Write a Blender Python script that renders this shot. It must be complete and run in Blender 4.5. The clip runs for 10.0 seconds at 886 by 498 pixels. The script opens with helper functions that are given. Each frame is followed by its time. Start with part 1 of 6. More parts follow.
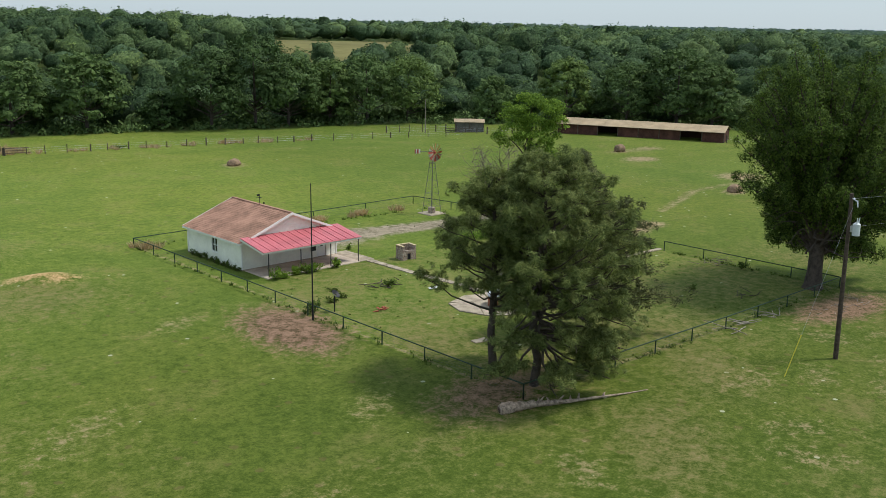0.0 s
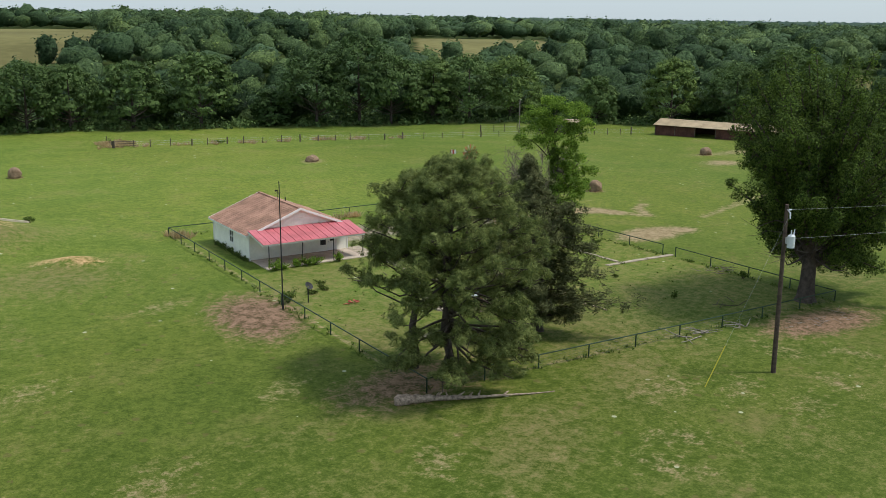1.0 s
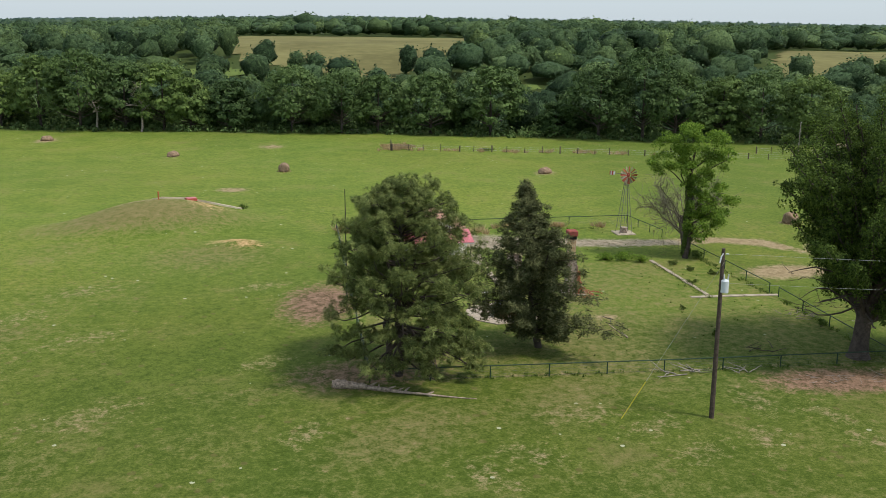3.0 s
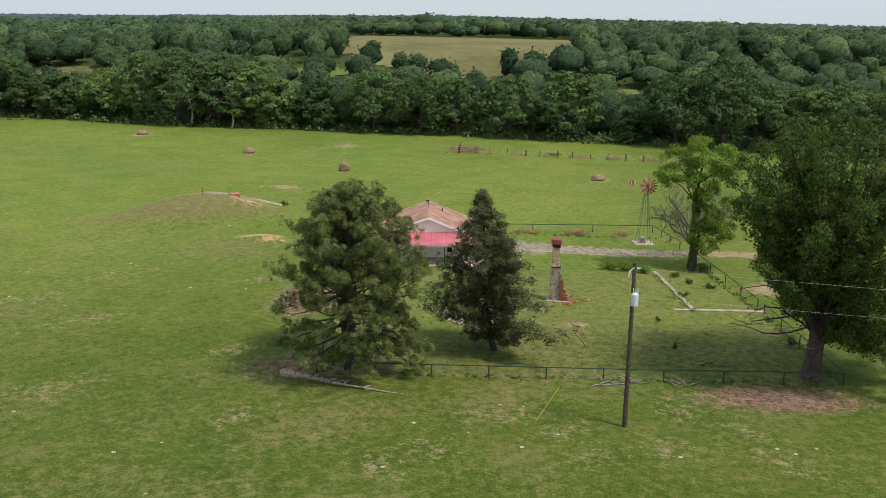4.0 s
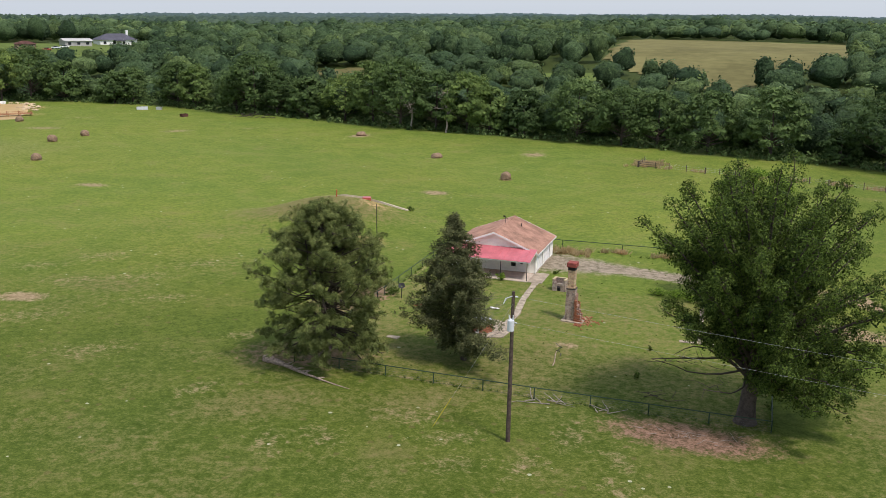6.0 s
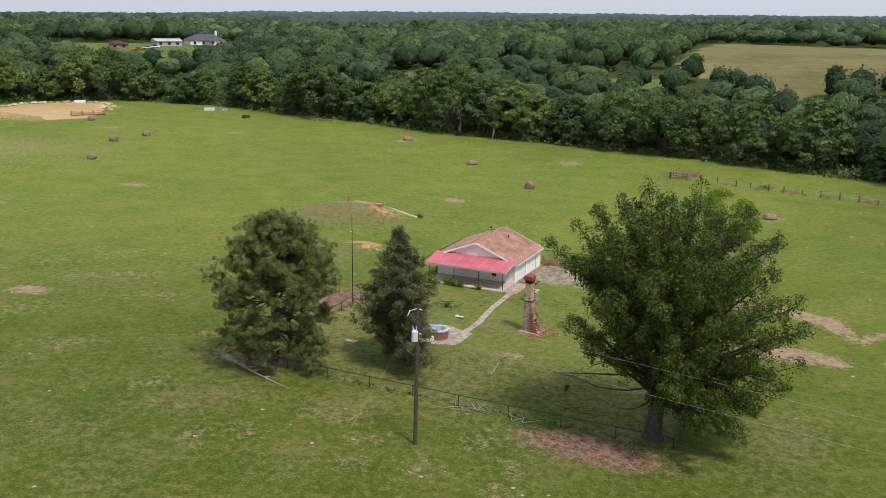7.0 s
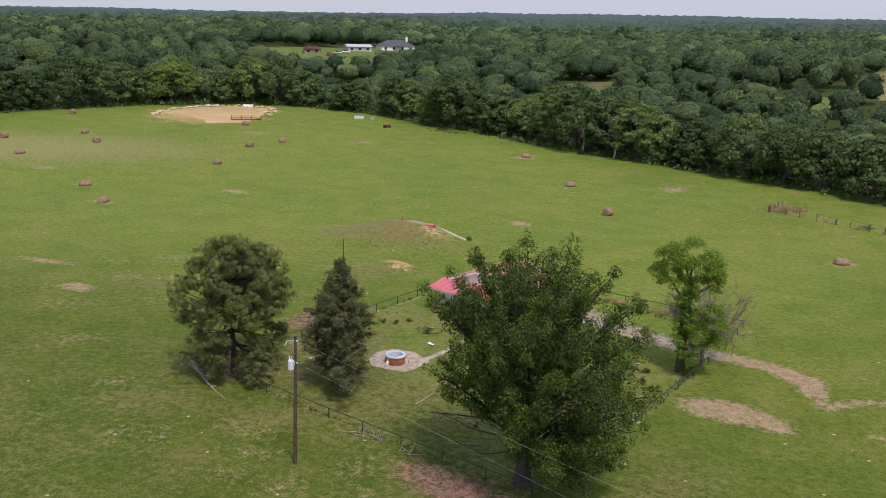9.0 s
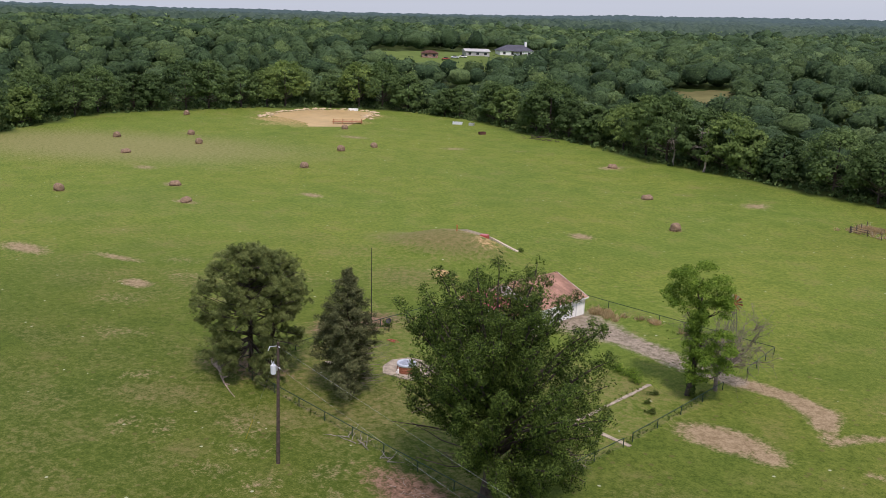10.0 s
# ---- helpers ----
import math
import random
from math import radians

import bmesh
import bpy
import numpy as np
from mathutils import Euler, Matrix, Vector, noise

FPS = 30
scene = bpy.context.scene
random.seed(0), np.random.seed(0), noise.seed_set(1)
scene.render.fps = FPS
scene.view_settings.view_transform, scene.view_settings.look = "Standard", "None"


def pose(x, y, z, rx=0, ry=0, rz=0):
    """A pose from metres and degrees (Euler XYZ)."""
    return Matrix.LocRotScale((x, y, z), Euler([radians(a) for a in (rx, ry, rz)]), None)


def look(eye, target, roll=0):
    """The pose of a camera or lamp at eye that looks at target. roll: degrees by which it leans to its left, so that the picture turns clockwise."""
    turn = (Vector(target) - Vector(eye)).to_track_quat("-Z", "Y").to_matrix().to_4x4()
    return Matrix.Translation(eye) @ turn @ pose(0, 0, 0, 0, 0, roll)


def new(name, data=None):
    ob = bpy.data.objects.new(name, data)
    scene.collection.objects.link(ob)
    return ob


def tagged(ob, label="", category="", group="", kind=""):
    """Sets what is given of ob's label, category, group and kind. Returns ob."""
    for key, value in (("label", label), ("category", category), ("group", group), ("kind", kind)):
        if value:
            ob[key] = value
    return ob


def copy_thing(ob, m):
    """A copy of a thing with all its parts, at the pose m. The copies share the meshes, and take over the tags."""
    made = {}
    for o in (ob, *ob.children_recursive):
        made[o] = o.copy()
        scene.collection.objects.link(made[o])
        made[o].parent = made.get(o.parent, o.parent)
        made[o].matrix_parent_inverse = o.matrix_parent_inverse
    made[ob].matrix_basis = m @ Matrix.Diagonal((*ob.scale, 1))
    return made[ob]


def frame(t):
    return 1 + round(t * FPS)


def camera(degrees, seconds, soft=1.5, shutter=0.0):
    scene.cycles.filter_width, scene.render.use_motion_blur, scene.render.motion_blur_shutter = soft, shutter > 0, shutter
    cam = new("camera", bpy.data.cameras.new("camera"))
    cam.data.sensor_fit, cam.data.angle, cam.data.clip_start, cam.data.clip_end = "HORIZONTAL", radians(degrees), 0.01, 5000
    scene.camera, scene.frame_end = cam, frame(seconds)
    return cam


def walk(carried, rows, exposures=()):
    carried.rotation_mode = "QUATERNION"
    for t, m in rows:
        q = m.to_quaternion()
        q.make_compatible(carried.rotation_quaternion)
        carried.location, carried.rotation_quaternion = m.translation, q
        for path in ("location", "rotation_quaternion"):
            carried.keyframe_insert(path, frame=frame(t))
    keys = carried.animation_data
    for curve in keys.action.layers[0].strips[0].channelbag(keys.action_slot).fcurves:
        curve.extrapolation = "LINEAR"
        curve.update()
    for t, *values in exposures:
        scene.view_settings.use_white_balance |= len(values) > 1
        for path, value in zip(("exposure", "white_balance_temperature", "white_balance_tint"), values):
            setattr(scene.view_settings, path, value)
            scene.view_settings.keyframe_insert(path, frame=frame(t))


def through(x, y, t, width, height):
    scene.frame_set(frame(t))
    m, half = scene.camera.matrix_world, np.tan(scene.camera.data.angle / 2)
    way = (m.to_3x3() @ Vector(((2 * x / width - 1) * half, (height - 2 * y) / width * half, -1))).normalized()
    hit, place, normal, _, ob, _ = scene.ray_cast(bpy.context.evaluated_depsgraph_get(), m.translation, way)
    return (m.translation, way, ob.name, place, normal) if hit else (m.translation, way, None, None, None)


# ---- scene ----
cam = camera(49.4, 10.0, soft=0.6)
PATH = [
    (0, (-1.464, -1.588, 20.691), (-0.133, -0.165, 20.239), 1.0),
    (0.5, (3.767, -7.578, 21.276), (4.993, -6.066, 20.817), 0.8),
    (1, (8.909, -13.056, 21.675), (9.971, -11.426, 21.212), 0.7),
    (1.5, (14.323, -18.233, 22.173), (15.167, -16.48, 21.71), 0.7),
    (2, (20.341, -22.87, 22.763), (20.952, -21.022, 22.302), 0.9),
    (2.5, (27.188, -26.664, 23.46), (27.625, -24.767, 23.001), 0.7),
    (4, (46.769, -34.317, 25.522), (46.797, -32.373, 25.056), 1.3),
    (4.5, (53.684, -36.087, 26.473), (53.567, -34.146, 26.002), 1.4),
    (5, (60.607, -36.967, 27.285), (60.342, -35.042, 26.812), 1.3),
    (5.5, (67.842, -37.375, 28.322), (67.392, -35.486, 27.843), 1.2),
    (7, (89.26, -36.372, 32.151), (88.474, -34.6, 31.66), 1.5),
    (7.5, (95.886, -34.376, 33.414), (95.033, -32.636, 32.92), 1.7),
    (8, (101.985, -31.91, 34.65), (101.055, -30.21, 34.155), 1.8),
    (8.5, (107.79, -29.317, 35.984), (106.752, -27.681, 35.486), 1.8),
    (9, (113.499, -26.059, 37.238), (112.331, -24.515, 36.736), 2.0),
    (9.5, (118.963, -22.572, 38.411), (117.685, -21.119, 37.907), 2.0),
    (10, (124.36, -19.156, 39.534), (122.987, -17.794, 39.026), 2.1),
]
walk(cam, [(t, look(eye, target, roll)) for t, eye, target, roll in PATH], [(0.0, 0.50, 6250, 10), (2.5, 0.57, 6350, 12), (5.5, 0.60, 6400, 19), (10.0, 0.44, 6300, 27)])

# ---- light: hazy high sun, soft sky ----
SUN_AZ, SUN_EL = 121.0, 61.0
sun_dir = Vector((math.sin(radians(SUN_AZ)) * math.cos(radians(SUN_EL)), math.cos(radians(SUN_AZ)) * math.cos(radians(SUN_EL)), math.sin(radians(SUN_EL))))
sun = new("sun", bpy.data.lights.new("sun", "SUN"))
sun.data.energy, sun.data.angle, sun.data.color = 2.25, radians(9.0), (1.0, 0.95, 0.86)
sun.matrix_world = look(sun_dir * 100, (0, 0, 0))
world = bpy.data.worlds.new("sky")
scene.world = world
world.use_nodes = True
wn = world.node_tree.nodes
sky = wn.new("ShaderNodeTexSky")
sky.sky_type, sky.sun_disc = "NISHITA", False
sky.sun_elevation, sky.sun_rotation = radians(SUN_EL), radians(SUN_AZ)
sky.air_density, sky.dust_density, sky.ozone_density = 1.0, 0.6, 1.5
wn["Background"].inputs["Strength"].default_value = 0.15
haze = wn.new("ShaderNodeMix")  # clear sky seen through even summer haze
haze.data_type = "RGBA"
haze.inputs["Factor"].default_value = 0.88
haze.inputs["B"].default_value = (2.32, 2.76, 3.02, 1)
world.node_tree.links.new(sky.outputs[0], haze.inputs["A"])
world.node_tree.links.new(haze.outputs["Result"], wn["Background"].inputs["Color"])


# ---- materials ----
def mat(name, build):
    m = bpy.data.materials.new(name)
    m.use_nodes = True
    nt = m.node_tree
    bsdf = nt.nodes["Principled BSDF"]
    bsdf.inputs["Specular IOR Level"].default_value = 0.25
    build(nt, bsdf)
    return m


def nd(nt, kind, **values):
    n = nt.nodes.new(kind)
    for key, v in values.items():
        n.inputs[key.replace("_", " ")].default_value = v
    return n


def coords(nt, scale=(1, 1, 1), world_space=False):
    c = nt.nodes.new("ShaderNodeNewGeometry" if world_space else "ShaderNodeTexCoord")
    m = nt.nodes.new("ShaderNodeMapping")
    m.inputs["Scale"].default_value = scale
    nt.links.new(c.outputs["Position" if world_space else "Object"], m.inputs["Vector"])
    return m.outputs["Vector"]


def noise_tex(nt, vec, scale, detail=4.0, rough=0.55, dist=0.0):
    n = nd(nt, "ShaderNodeTexNoise", Scale=scale, Detail=detail, Roughness=rough, Distortion=dist)
    nt.links.new(vec, n.inputs["Vector"])
    return n.outputs["Fac"]


def ramp(nt, fac, stops):
    r = nt.nodes.new("ShaderNodeValToRGB")
    el = r.color_ramp.elements
    while len(el) < len(stops):
        el.new(0.5)
    for e, (p, c) in zip(el, stops):
        e.position = p
        e.color = (*c, 1) if len(c) == 3 else c
    nt.links.new(fac, r.inputs["Fac"])
    return r.outputs["Color"]


def mix(nt, fac, a, b, blend="MIX"):
    m = nt.nodes.new("ShaderNodeMix")
    m.data_type, m.blend_type = "RGBA", blend
    for sock, v in ((m.inputs["Factor"], fac), (m.inputs["A"], a), (m.inputs["B"], b)):
        if isinstance(v, (int, float)):
            sock.default_value = v
        elif isinstance(v, tuple):
            sock.default_value = (*v, 1)
        else:
            nt.links.new(v, sock)
    return m.outputs["Result"]


def calc(nt, op, a, b=0.0, clamp=False):
    m = nt.nodes.new("ShaderNodeMath")
    m.operation, m.use_clamp = op, clamp
    for sock, v in ((m.inputs[0], a), (m.inputs[1], b)):
        if isinstance(v, (int, float)):
            sock.default_value = v
        else:
            nt.links.new(v, sock)
    return m.outputs[0]


def bump(nt, bsdf, height, strength, distance):
    b = nd(nt, "ShaderNodeBump", Strength=strength, Distance=distance)
    nt.links.new(height, b.inputs["Height"])
    nt.links.new(b.outputs["Normal"], bsdf.inputs["Normal"])


def plain(name, col, rough=0.8, vary=0.15, scale=3.0, metal=0.0, relief=0.0, spec=0.25):
    """A worn surface: its colour with two scales of variation."""
    def build(nt, bsdf):
        v = coords(nt)
        n1, n2 = noise_tex(nt, v, scale), noise_tex(nt, v, scale * 9, 3)
        f = calc(nt, "ADD", calc(nt, "MULTIPLY", n1, 0.65), calc(nt, "MULTIPLY", n2, 0.35))
        lo, hi = tuple(c * (1 - vary) for c in col), tuple(min(c * (1 + vary), 1) for c in col)
        nt.links.new(ramp(nt, f, [(0.38, lo), (0.62, hi)]), bsdf.inputs["Base Color"])
        bsdf.inputs["Roughness"].default_value, bsdf.inputs["Metallic"].default_value = rough, metal
        bsdf.inputs["Specular IOR Level"].default_value = spec
        if relief:
            bump(nt, bsdf, n2, 0.6, relief)
    return mat(name, build)


def leaf_mat(name, dark, light, through=0.25, patch=0.35, tree_vary=0.0, crowns=False):
    def build(nt, bsdf):
        g = nt.nodes.new("ShaderNodeNewGeometry")
        col = ramp(nt, g.outputs["Random Per Island"], [(0.0, dark), (0.6, tuple((a + b) / 2 for a, b in zip(dark, light))), (1.0, light)])
        n = noise_tex(nt, coords(nt, world_space=True), patch, 3)
        col = mix(nt, ramp(nt, n, [(0.35, (0, 0, 0)), (0.65, (1, 1, 1))]), mix(nt, 1.0, col, (0.62, 0.66, 0.6), "MULTIPLY"), col)
        if tree_vary:
            o = nt.nodes.new("ShaderNodeObjectInfo")
            tone = ramp(nt, o.outputs["Random"], [(0.0, (0.52, 0.58, 0.56)), (0.35, (0.85, 0.87, 0.8)), (0.7, (1.05, 1.05, 1.0)), (1.0, (1.55, 1.42, 1.05))])
            col = mix(nt, tree_vary, col, mix(nt, 1.0, col, tone, "MULTIPLY"))
        if crowns:
            m1 = noise_tex(nt, coords(nt, world_space=True), 1.1, 5, 0.75)
            col = mix(nt, 1.0, col, ramp(nt, m1, [(0.40, (0.58, 0.62, 0.58)), (0.5, (0.96, 0.98, 0.96)), (0.60, (1.4, 1.36, 1.25))]), "MULTIPLY")
            bump(nt, bsdf, m1, 1.0, 1.2)
            a = nt.nodes.new("ShaderNodeAttribute")
            a.attribute_name = "tone"
            col = mix(nt, 1.0, col, ramp(nt, a.outputs["Fac"], [(0.0, (0.46, 0.56, 0.60)), (0.35, (0.80, 0.86, 0.86)), (0.7, (1.22, 1.18, 1.02)), (1.0, (1.85, 1.65, 1.15))]), "MULTIPLY")
        nt.links.new(col, bsdf.inputs["Base Color"])
        bsdf.inputs["Roughness"].default_value = 0.7
        bsdf.inputs["Specular IOR Level"].default_value = 0.15
        tr = nt.nodes.new("ShaderNodeBsdfTranslucent")
        nt.links.new(col, tr.inputs["Color"])
        sh = nt.nodes.new("ShaderNodeMixShader")
        sh.inputs["Fac"].default_value = through
        nt.links.new(bsdf.outputs[0], sh.inputs[1])
        nt.links.new(tr.outputs[0], sh.inputs[2])
        nt.links.new(sh.outputs[0], nt.nodes["Material Output"].inputs["Surface"])
    return mat(name, build)


def ground_build(nt, bsdf):
    v = coords(nt, world_space=True)
    big, mid, fine, tiny = noise_tex(nt, v, 0.022, 4), noise_tex(nt, v, 0.16, 5, 0.6), noise_tex(nt, v, 1.3, 6, 0.78), noise_tex(nt, v, 5.5, 5, 0.85)
    green = ramp(nt, mid, [(0.28, (0.053, 0.082, 0.0140)), (0.5, (0.070, 0.098, 0.0180)), (0.72, (0.092, 0.112, 0.027))])
    green = mix(nt, ramp(nt, big, [(0.38, (0, 0, 0)), (0.62, (1, 1, 1))]), green, mix(nt, 1.0, green, (1.22, 1.08, 1.05), "MULTIPLY"))
    grain = ramp(nt, calc(nt, "ADD", calc(nt, "MULTIPLY", fine, 0.45), calc(nt, "MULTIPLY", tiny, 0.55)), [(0.41, (0.46, 0.55, 0.42)), (0.5, (0.97, 1, 0.96)), (0.60, (1.62, 1.44, 1.50))])
    green = mix(nt, 1.0, green, grain, "MULTIPLY")
    # grazing-view brightness of the farther grass, painted as a colour gain
    boost = nt.nodes.new("ShaderNodeAttribute")
    boost.attribute_name = "boost"
    green = mix(nt, boost.outputs["Fac"], green, mix(nt, 1.0, green, (1.68, 1.64, 1.62), "MULTIPLY"))
    # thin, straw-coloured spots
    straw = ramp(nt, calc(nt, "ADD", calc(nt, "MULTIPLY", mid, 0.55), calc(nt, "MULTIPLY", fine, 0.45)), [(0.55, (0, 0, 0)), (0.70, (0.8, 0.8, 0.8))])
    col = mix(nt, straw, green, (0.155, 0.130, 0.052))
    # clumps of rank dark weeds
    wv = nd(nt, "ShaderNodeTexVoronoi", Scale=0.95)
    nt.links.new(v, wv.inputs["Vector"])
    clump = calc(nt, "MULTIPLY", calc(nt, "LESS_THAN", calc(nt, "ADD", wv.outputs["Distance"], calc(nt, "MULTIPLY", tiny, 0.5)), 0.47), calc(nt, "GREATER_THAN", big, 0.46))
    col = mix(nt, calc(nt, "MULTIPLY", clump, 0.45), col, mix(nt, 1.0, col, (0.58, 0.70, 0.56), "MULTIPLY"))
    # scattered brownish seed heads
    sv = nd(nt, "ShaderNodeTexVoronoi", Scale=0.62)
    nt.links.new(v, sv.inputs["Vector"])
    seed_f = calc(nt, "MULTIPLY", calc(nt, "LESS_THAN", calc(nt, "ADD", sv.outputs["Distance"], calc(nt, "MULTIPLY", tiny, 0.35)), 0.33), calc(nt, "GREATER_THAN", calc(nt, "ADD", calc(nt, "MULTIPLY", big, 0.5), calc(nt, "MULTIPLY", mid, 0.5)), 0.47))
    col = mix(nt, calc(nt, "MULTIPLY", seed_f, 0.55), col, (0.120, 0.092, 0.040))
    # small pale weeds in flower
    vor = nd(nt, "ShaderNodeTexVoronoi", Scale=0.45)
    nt.links.new(v, vor.inputs["Vector"])
    dots = calc(nt, "MULTIPLY", calc(nt, "LESS_THAN", vor.outputs["Distance"], 0.07), calc(nt, "GREATER_THAN", mid, 0.50))
    col = mix(nt, calc(nt, "MULTIPLY", dots, 0.8), col, (0.46, 0.47, 0.33))

    def worn(name, lo, hi, soft=0.22):
        a = nt.nodes.new("ShaderNodeAttribute")
        a.attribute_name = name
        edge = calc(nt, "ADD", a.outputs["Fac"], calc(nt, "SUBTRACT", calc(nt, "ADD", calc(nt, "MULTIPLY", fine, 1.5), calc(nt, "MULTIPLY", tiny, 0.9)), 1.2))
        f = ramp(nt, edge, [(0.5 - soft, (0, 0, 0)), (0.5 + soft, (1, 1, 1))])
        return f, ramp(nt, calc(nt, "ADD", calc(nt, "MULTIPLY", tiny, 0.45), calc(nt, "MULTIPLY", fine, 0.55)), [(0.42, lo), (0.57, hi)])
    # the woodland floor pair, before gravel, is dark green with tree shade painted in
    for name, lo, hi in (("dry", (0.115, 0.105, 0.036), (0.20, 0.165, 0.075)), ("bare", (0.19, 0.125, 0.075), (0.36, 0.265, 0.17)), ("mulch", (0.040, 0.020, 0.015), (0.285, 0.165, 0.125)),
                         ("clay", (0.38, 0.205, 0.095), (0.57, 0.37, 0.205)), ("hay", (0.155, 0.150, 0.055), (0.25, 0.225, 0.095)), ("shaded_floor", (0.020, 0.030, 0.011), (0.046, 0.062, 0.024)), ("gravel", (0.115, 0.088, 0.070), (0.37, 0.295, 0.235))):
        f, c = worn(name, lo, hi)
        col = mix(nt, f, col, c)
    nt.links.new(col, bsdf.inputs["Base Color"])
    bsdf.inputs["Roughness"].default_value = 0.95
    bsdf.inputs["Specular IOR Level"].default_value = 0.28
    bsdf.inputs["Specular Tint"].default_value = (0.65, 1.0, 0.08, 1)
    bump(nt, bsdf, calc(nt, "ADD", fine, calc(nt, "MULTIPLY", tiny, 0.5)), 0.3, 0.05)
    bsdf.inputs["Sheen Weight"].default_value, bsdf.inputs["Sheen Roughness"].default_value = 0.13, 0.4
    bsdf.inputs["Sheen Tint"].default_value = (0.75, 0.9, 0.2, 1)


GROUND = mat("pasture", ground_build)
SHINGLE = plain("brown_shingle", (0.345, 0.195, 0.138), 0.9, 0.34, 0.7, relief=0.01)
RED_METAL = plain("red_metal", (0.52, 0.135, 0.155), 0.42, 0.16, 0.8, spec=0.5)
SIDING = plain("white_siding", (0.89, 0.89, 0.80), 0.6, 0.07, 0.8)
TRIM = plain("white_trim", (0.87, 0.87, 0.84), 0.5, 0.05, 2.0)
PIPE = plain("green_pipe", (0.030, 0.060, 0.035), 0.5, 0.3, 3.0)
DARK_PIPE = plain("dark_pipe", (0.035, 0.035, 0.038), 0.5, 0.25, 3.0)
CONCRETE = plain("old_concrete", (0.37, 0.31, 0.235), 0.9, 0.3, 1.5, relief=0.01)
PORCH = plain("brown_porch_slab", (0.50, 0.42, 0.34), 0.85, 0.2, 1.0)
POLE_WOOD = plain("weathered_pole", (0.085, 0.062, 0.05), 0.9, 0.35, 4.0, relief=0.01)
GREY_WOOD = plain("grey_dead_wood", (0.27, 0.235, 0.20), 0.9, 0.45, 3.0, relief=0.02)
POST_WOOD = plain("fence_post_wood", (0.12, 0.095, 0.075), 0.9, 0.35, 2.0)
BARK = plain("bark", (0.078, 0.062, 0.052), 0.95, 0.4, 2.5, relief=0.03)
PALE_BARK = plain("pale_bark", (0.20, 0.165, 0.14), 0.95, 0.35, 2.5, relief=0.02)
HAY = plain("old_hay", (0.26, 0.178, 0.115), 1.0, 0.35, 3.0, relief=0.04)
GLASS = plain("dark_glass", (0.03, 0.035, 0.04), 0.12, 0.1, 1.0, spec=0.6)
DULL_STEEL = plain("dull_steel", (0.15, 0.15, 0.145), 0.6, 0.25, 5.0)
LOG_WOOD = plain("bleached_log", (0.36, 0.275, 0.215), 0.9, 0.55, 5.0, relief=0.05)
PALE_CONCRETE = plain("pale_concrete", (0.56, 0.48, 0.36), 0.9, 0.2, 2.0)
GALV = plain("galvanised", (0.55, 0.56, 0.57), 0.4, 0.12, 5.0, metal=0.6)
PALE_METAL = plain("pale_sheet_metal", (0.46, 0.45, 0.43), 0.6, 0.12, 0.4)
TANK = plain("grey_tank", (0.62, 0.65, 0.68), 0.4, 0.06, 5.0)
YELLOW = plain("yellow_guard", (0.65, 0.52, 0.06), 0.5, 0.1, 3.0)
BLACK = plain("black_iron", (0.025, 0.025, 0.027), 0.5, 0.3, 3.0)
RUST_RED = plain("faded_red", (0.42, 0.10, 0.07), 0.7, 0.35, 6.0)
TIN = plain("tan_tin_roof", (0.38, 0.29, 0.18), 0.55, 0.2, 0.6)
RED_BOARD = plain("red_brown_boards", (0.10, 0.045, 0.035), 0.85, 0.4, 0.8)
GREY_BOARD = plain("grey_boards", (0.16, 0.15, 0.14), 0.9, 0.3, 0.8)
DARK_ROOF = plain("dark_roof", (0.085, 0.085, 0.105), 0.8, 0.2, 0.3)
MUD_WATER = plain("muddy_pond_bed", (0.50, 0.35, 0.16), 0.5, 0.14, 0.05, spec=0.3)
WATER = plain("dark_water", (0.02, 0.028, 0.03), 0.08, 0.2, 0.05, spec=0.5)
TAN_FIELD = plain("tan_meadow", (0.168, 0.156, 0.064), 1.0, 0.24, 0.022, spec=0.05)
LAWN = plain("far_lawn", (0.12, 0.165, 0.045), 1.0, 0.2, 0.02, spec=0.05)
STRAW = leaf_mat("dry_grass_stems", (0.50, 0.36, 0.19), (0.74, 0.57, 0.33), 0.5)


def brick_build(c1, c2, mortar):
    def build(nt, bsdf):
        b = nd(nt, "ShaderNodeTexBrick", Scale=1.0, Mortar_Size=0.012)
        b.inputs["Brick Width"].default_value, b.inputs["Row Height"].default_value = 0.21, 0.075
        b.inputs["Color1"].default_value, b.inputs["Color2"].default_value, b.inputs["Mortar"].default_value = (*c1, 1), (*c2, 1), (*mortar, 1)
        m = nt.nodes.new("ShaderNodeMapping")
        m.inputs["Rotation"].default_value = (radians(90), 0, radians(37))
        t = nt.nodes.new("ShaderNodeTexCoord")
        nt.links.new(t.outputs["Object"], m.inputs["Vector"])
        nt.links.new(m.outputs[0], b.inputs["Vector"])
        n = noise_tex(nt, t.outputs["Object"], 3.5, 5, 0.7)
        nt.links.new(mix(nt, ramp(nt, n, [(0.50, (0, 0, 0)), (0.62, (0.7, 0.7, 0.7))]), b.outputs["Color"], (0.085, 0.066, 0.058)), bsdf.inputs["Base Color"])
        bsdf.inputs["Roughness"].default_value = 0.9
        bump(nt, bsdf, b.outputs["Fac"], 0.5, -0.01)
    return build


BRICK = mat("weathered_brick", brick_build((0.34, 0.15, 0.09), (0.26, 0.12, 0.08), (0.42, 0.37, 0.31)))
STONE_BRICK = mat("grey_brown_brick", brick_build((0.24, 0.125, 0.10), (0.44, 0.34, 0.27), (0.50, 0.45, 0.38)))
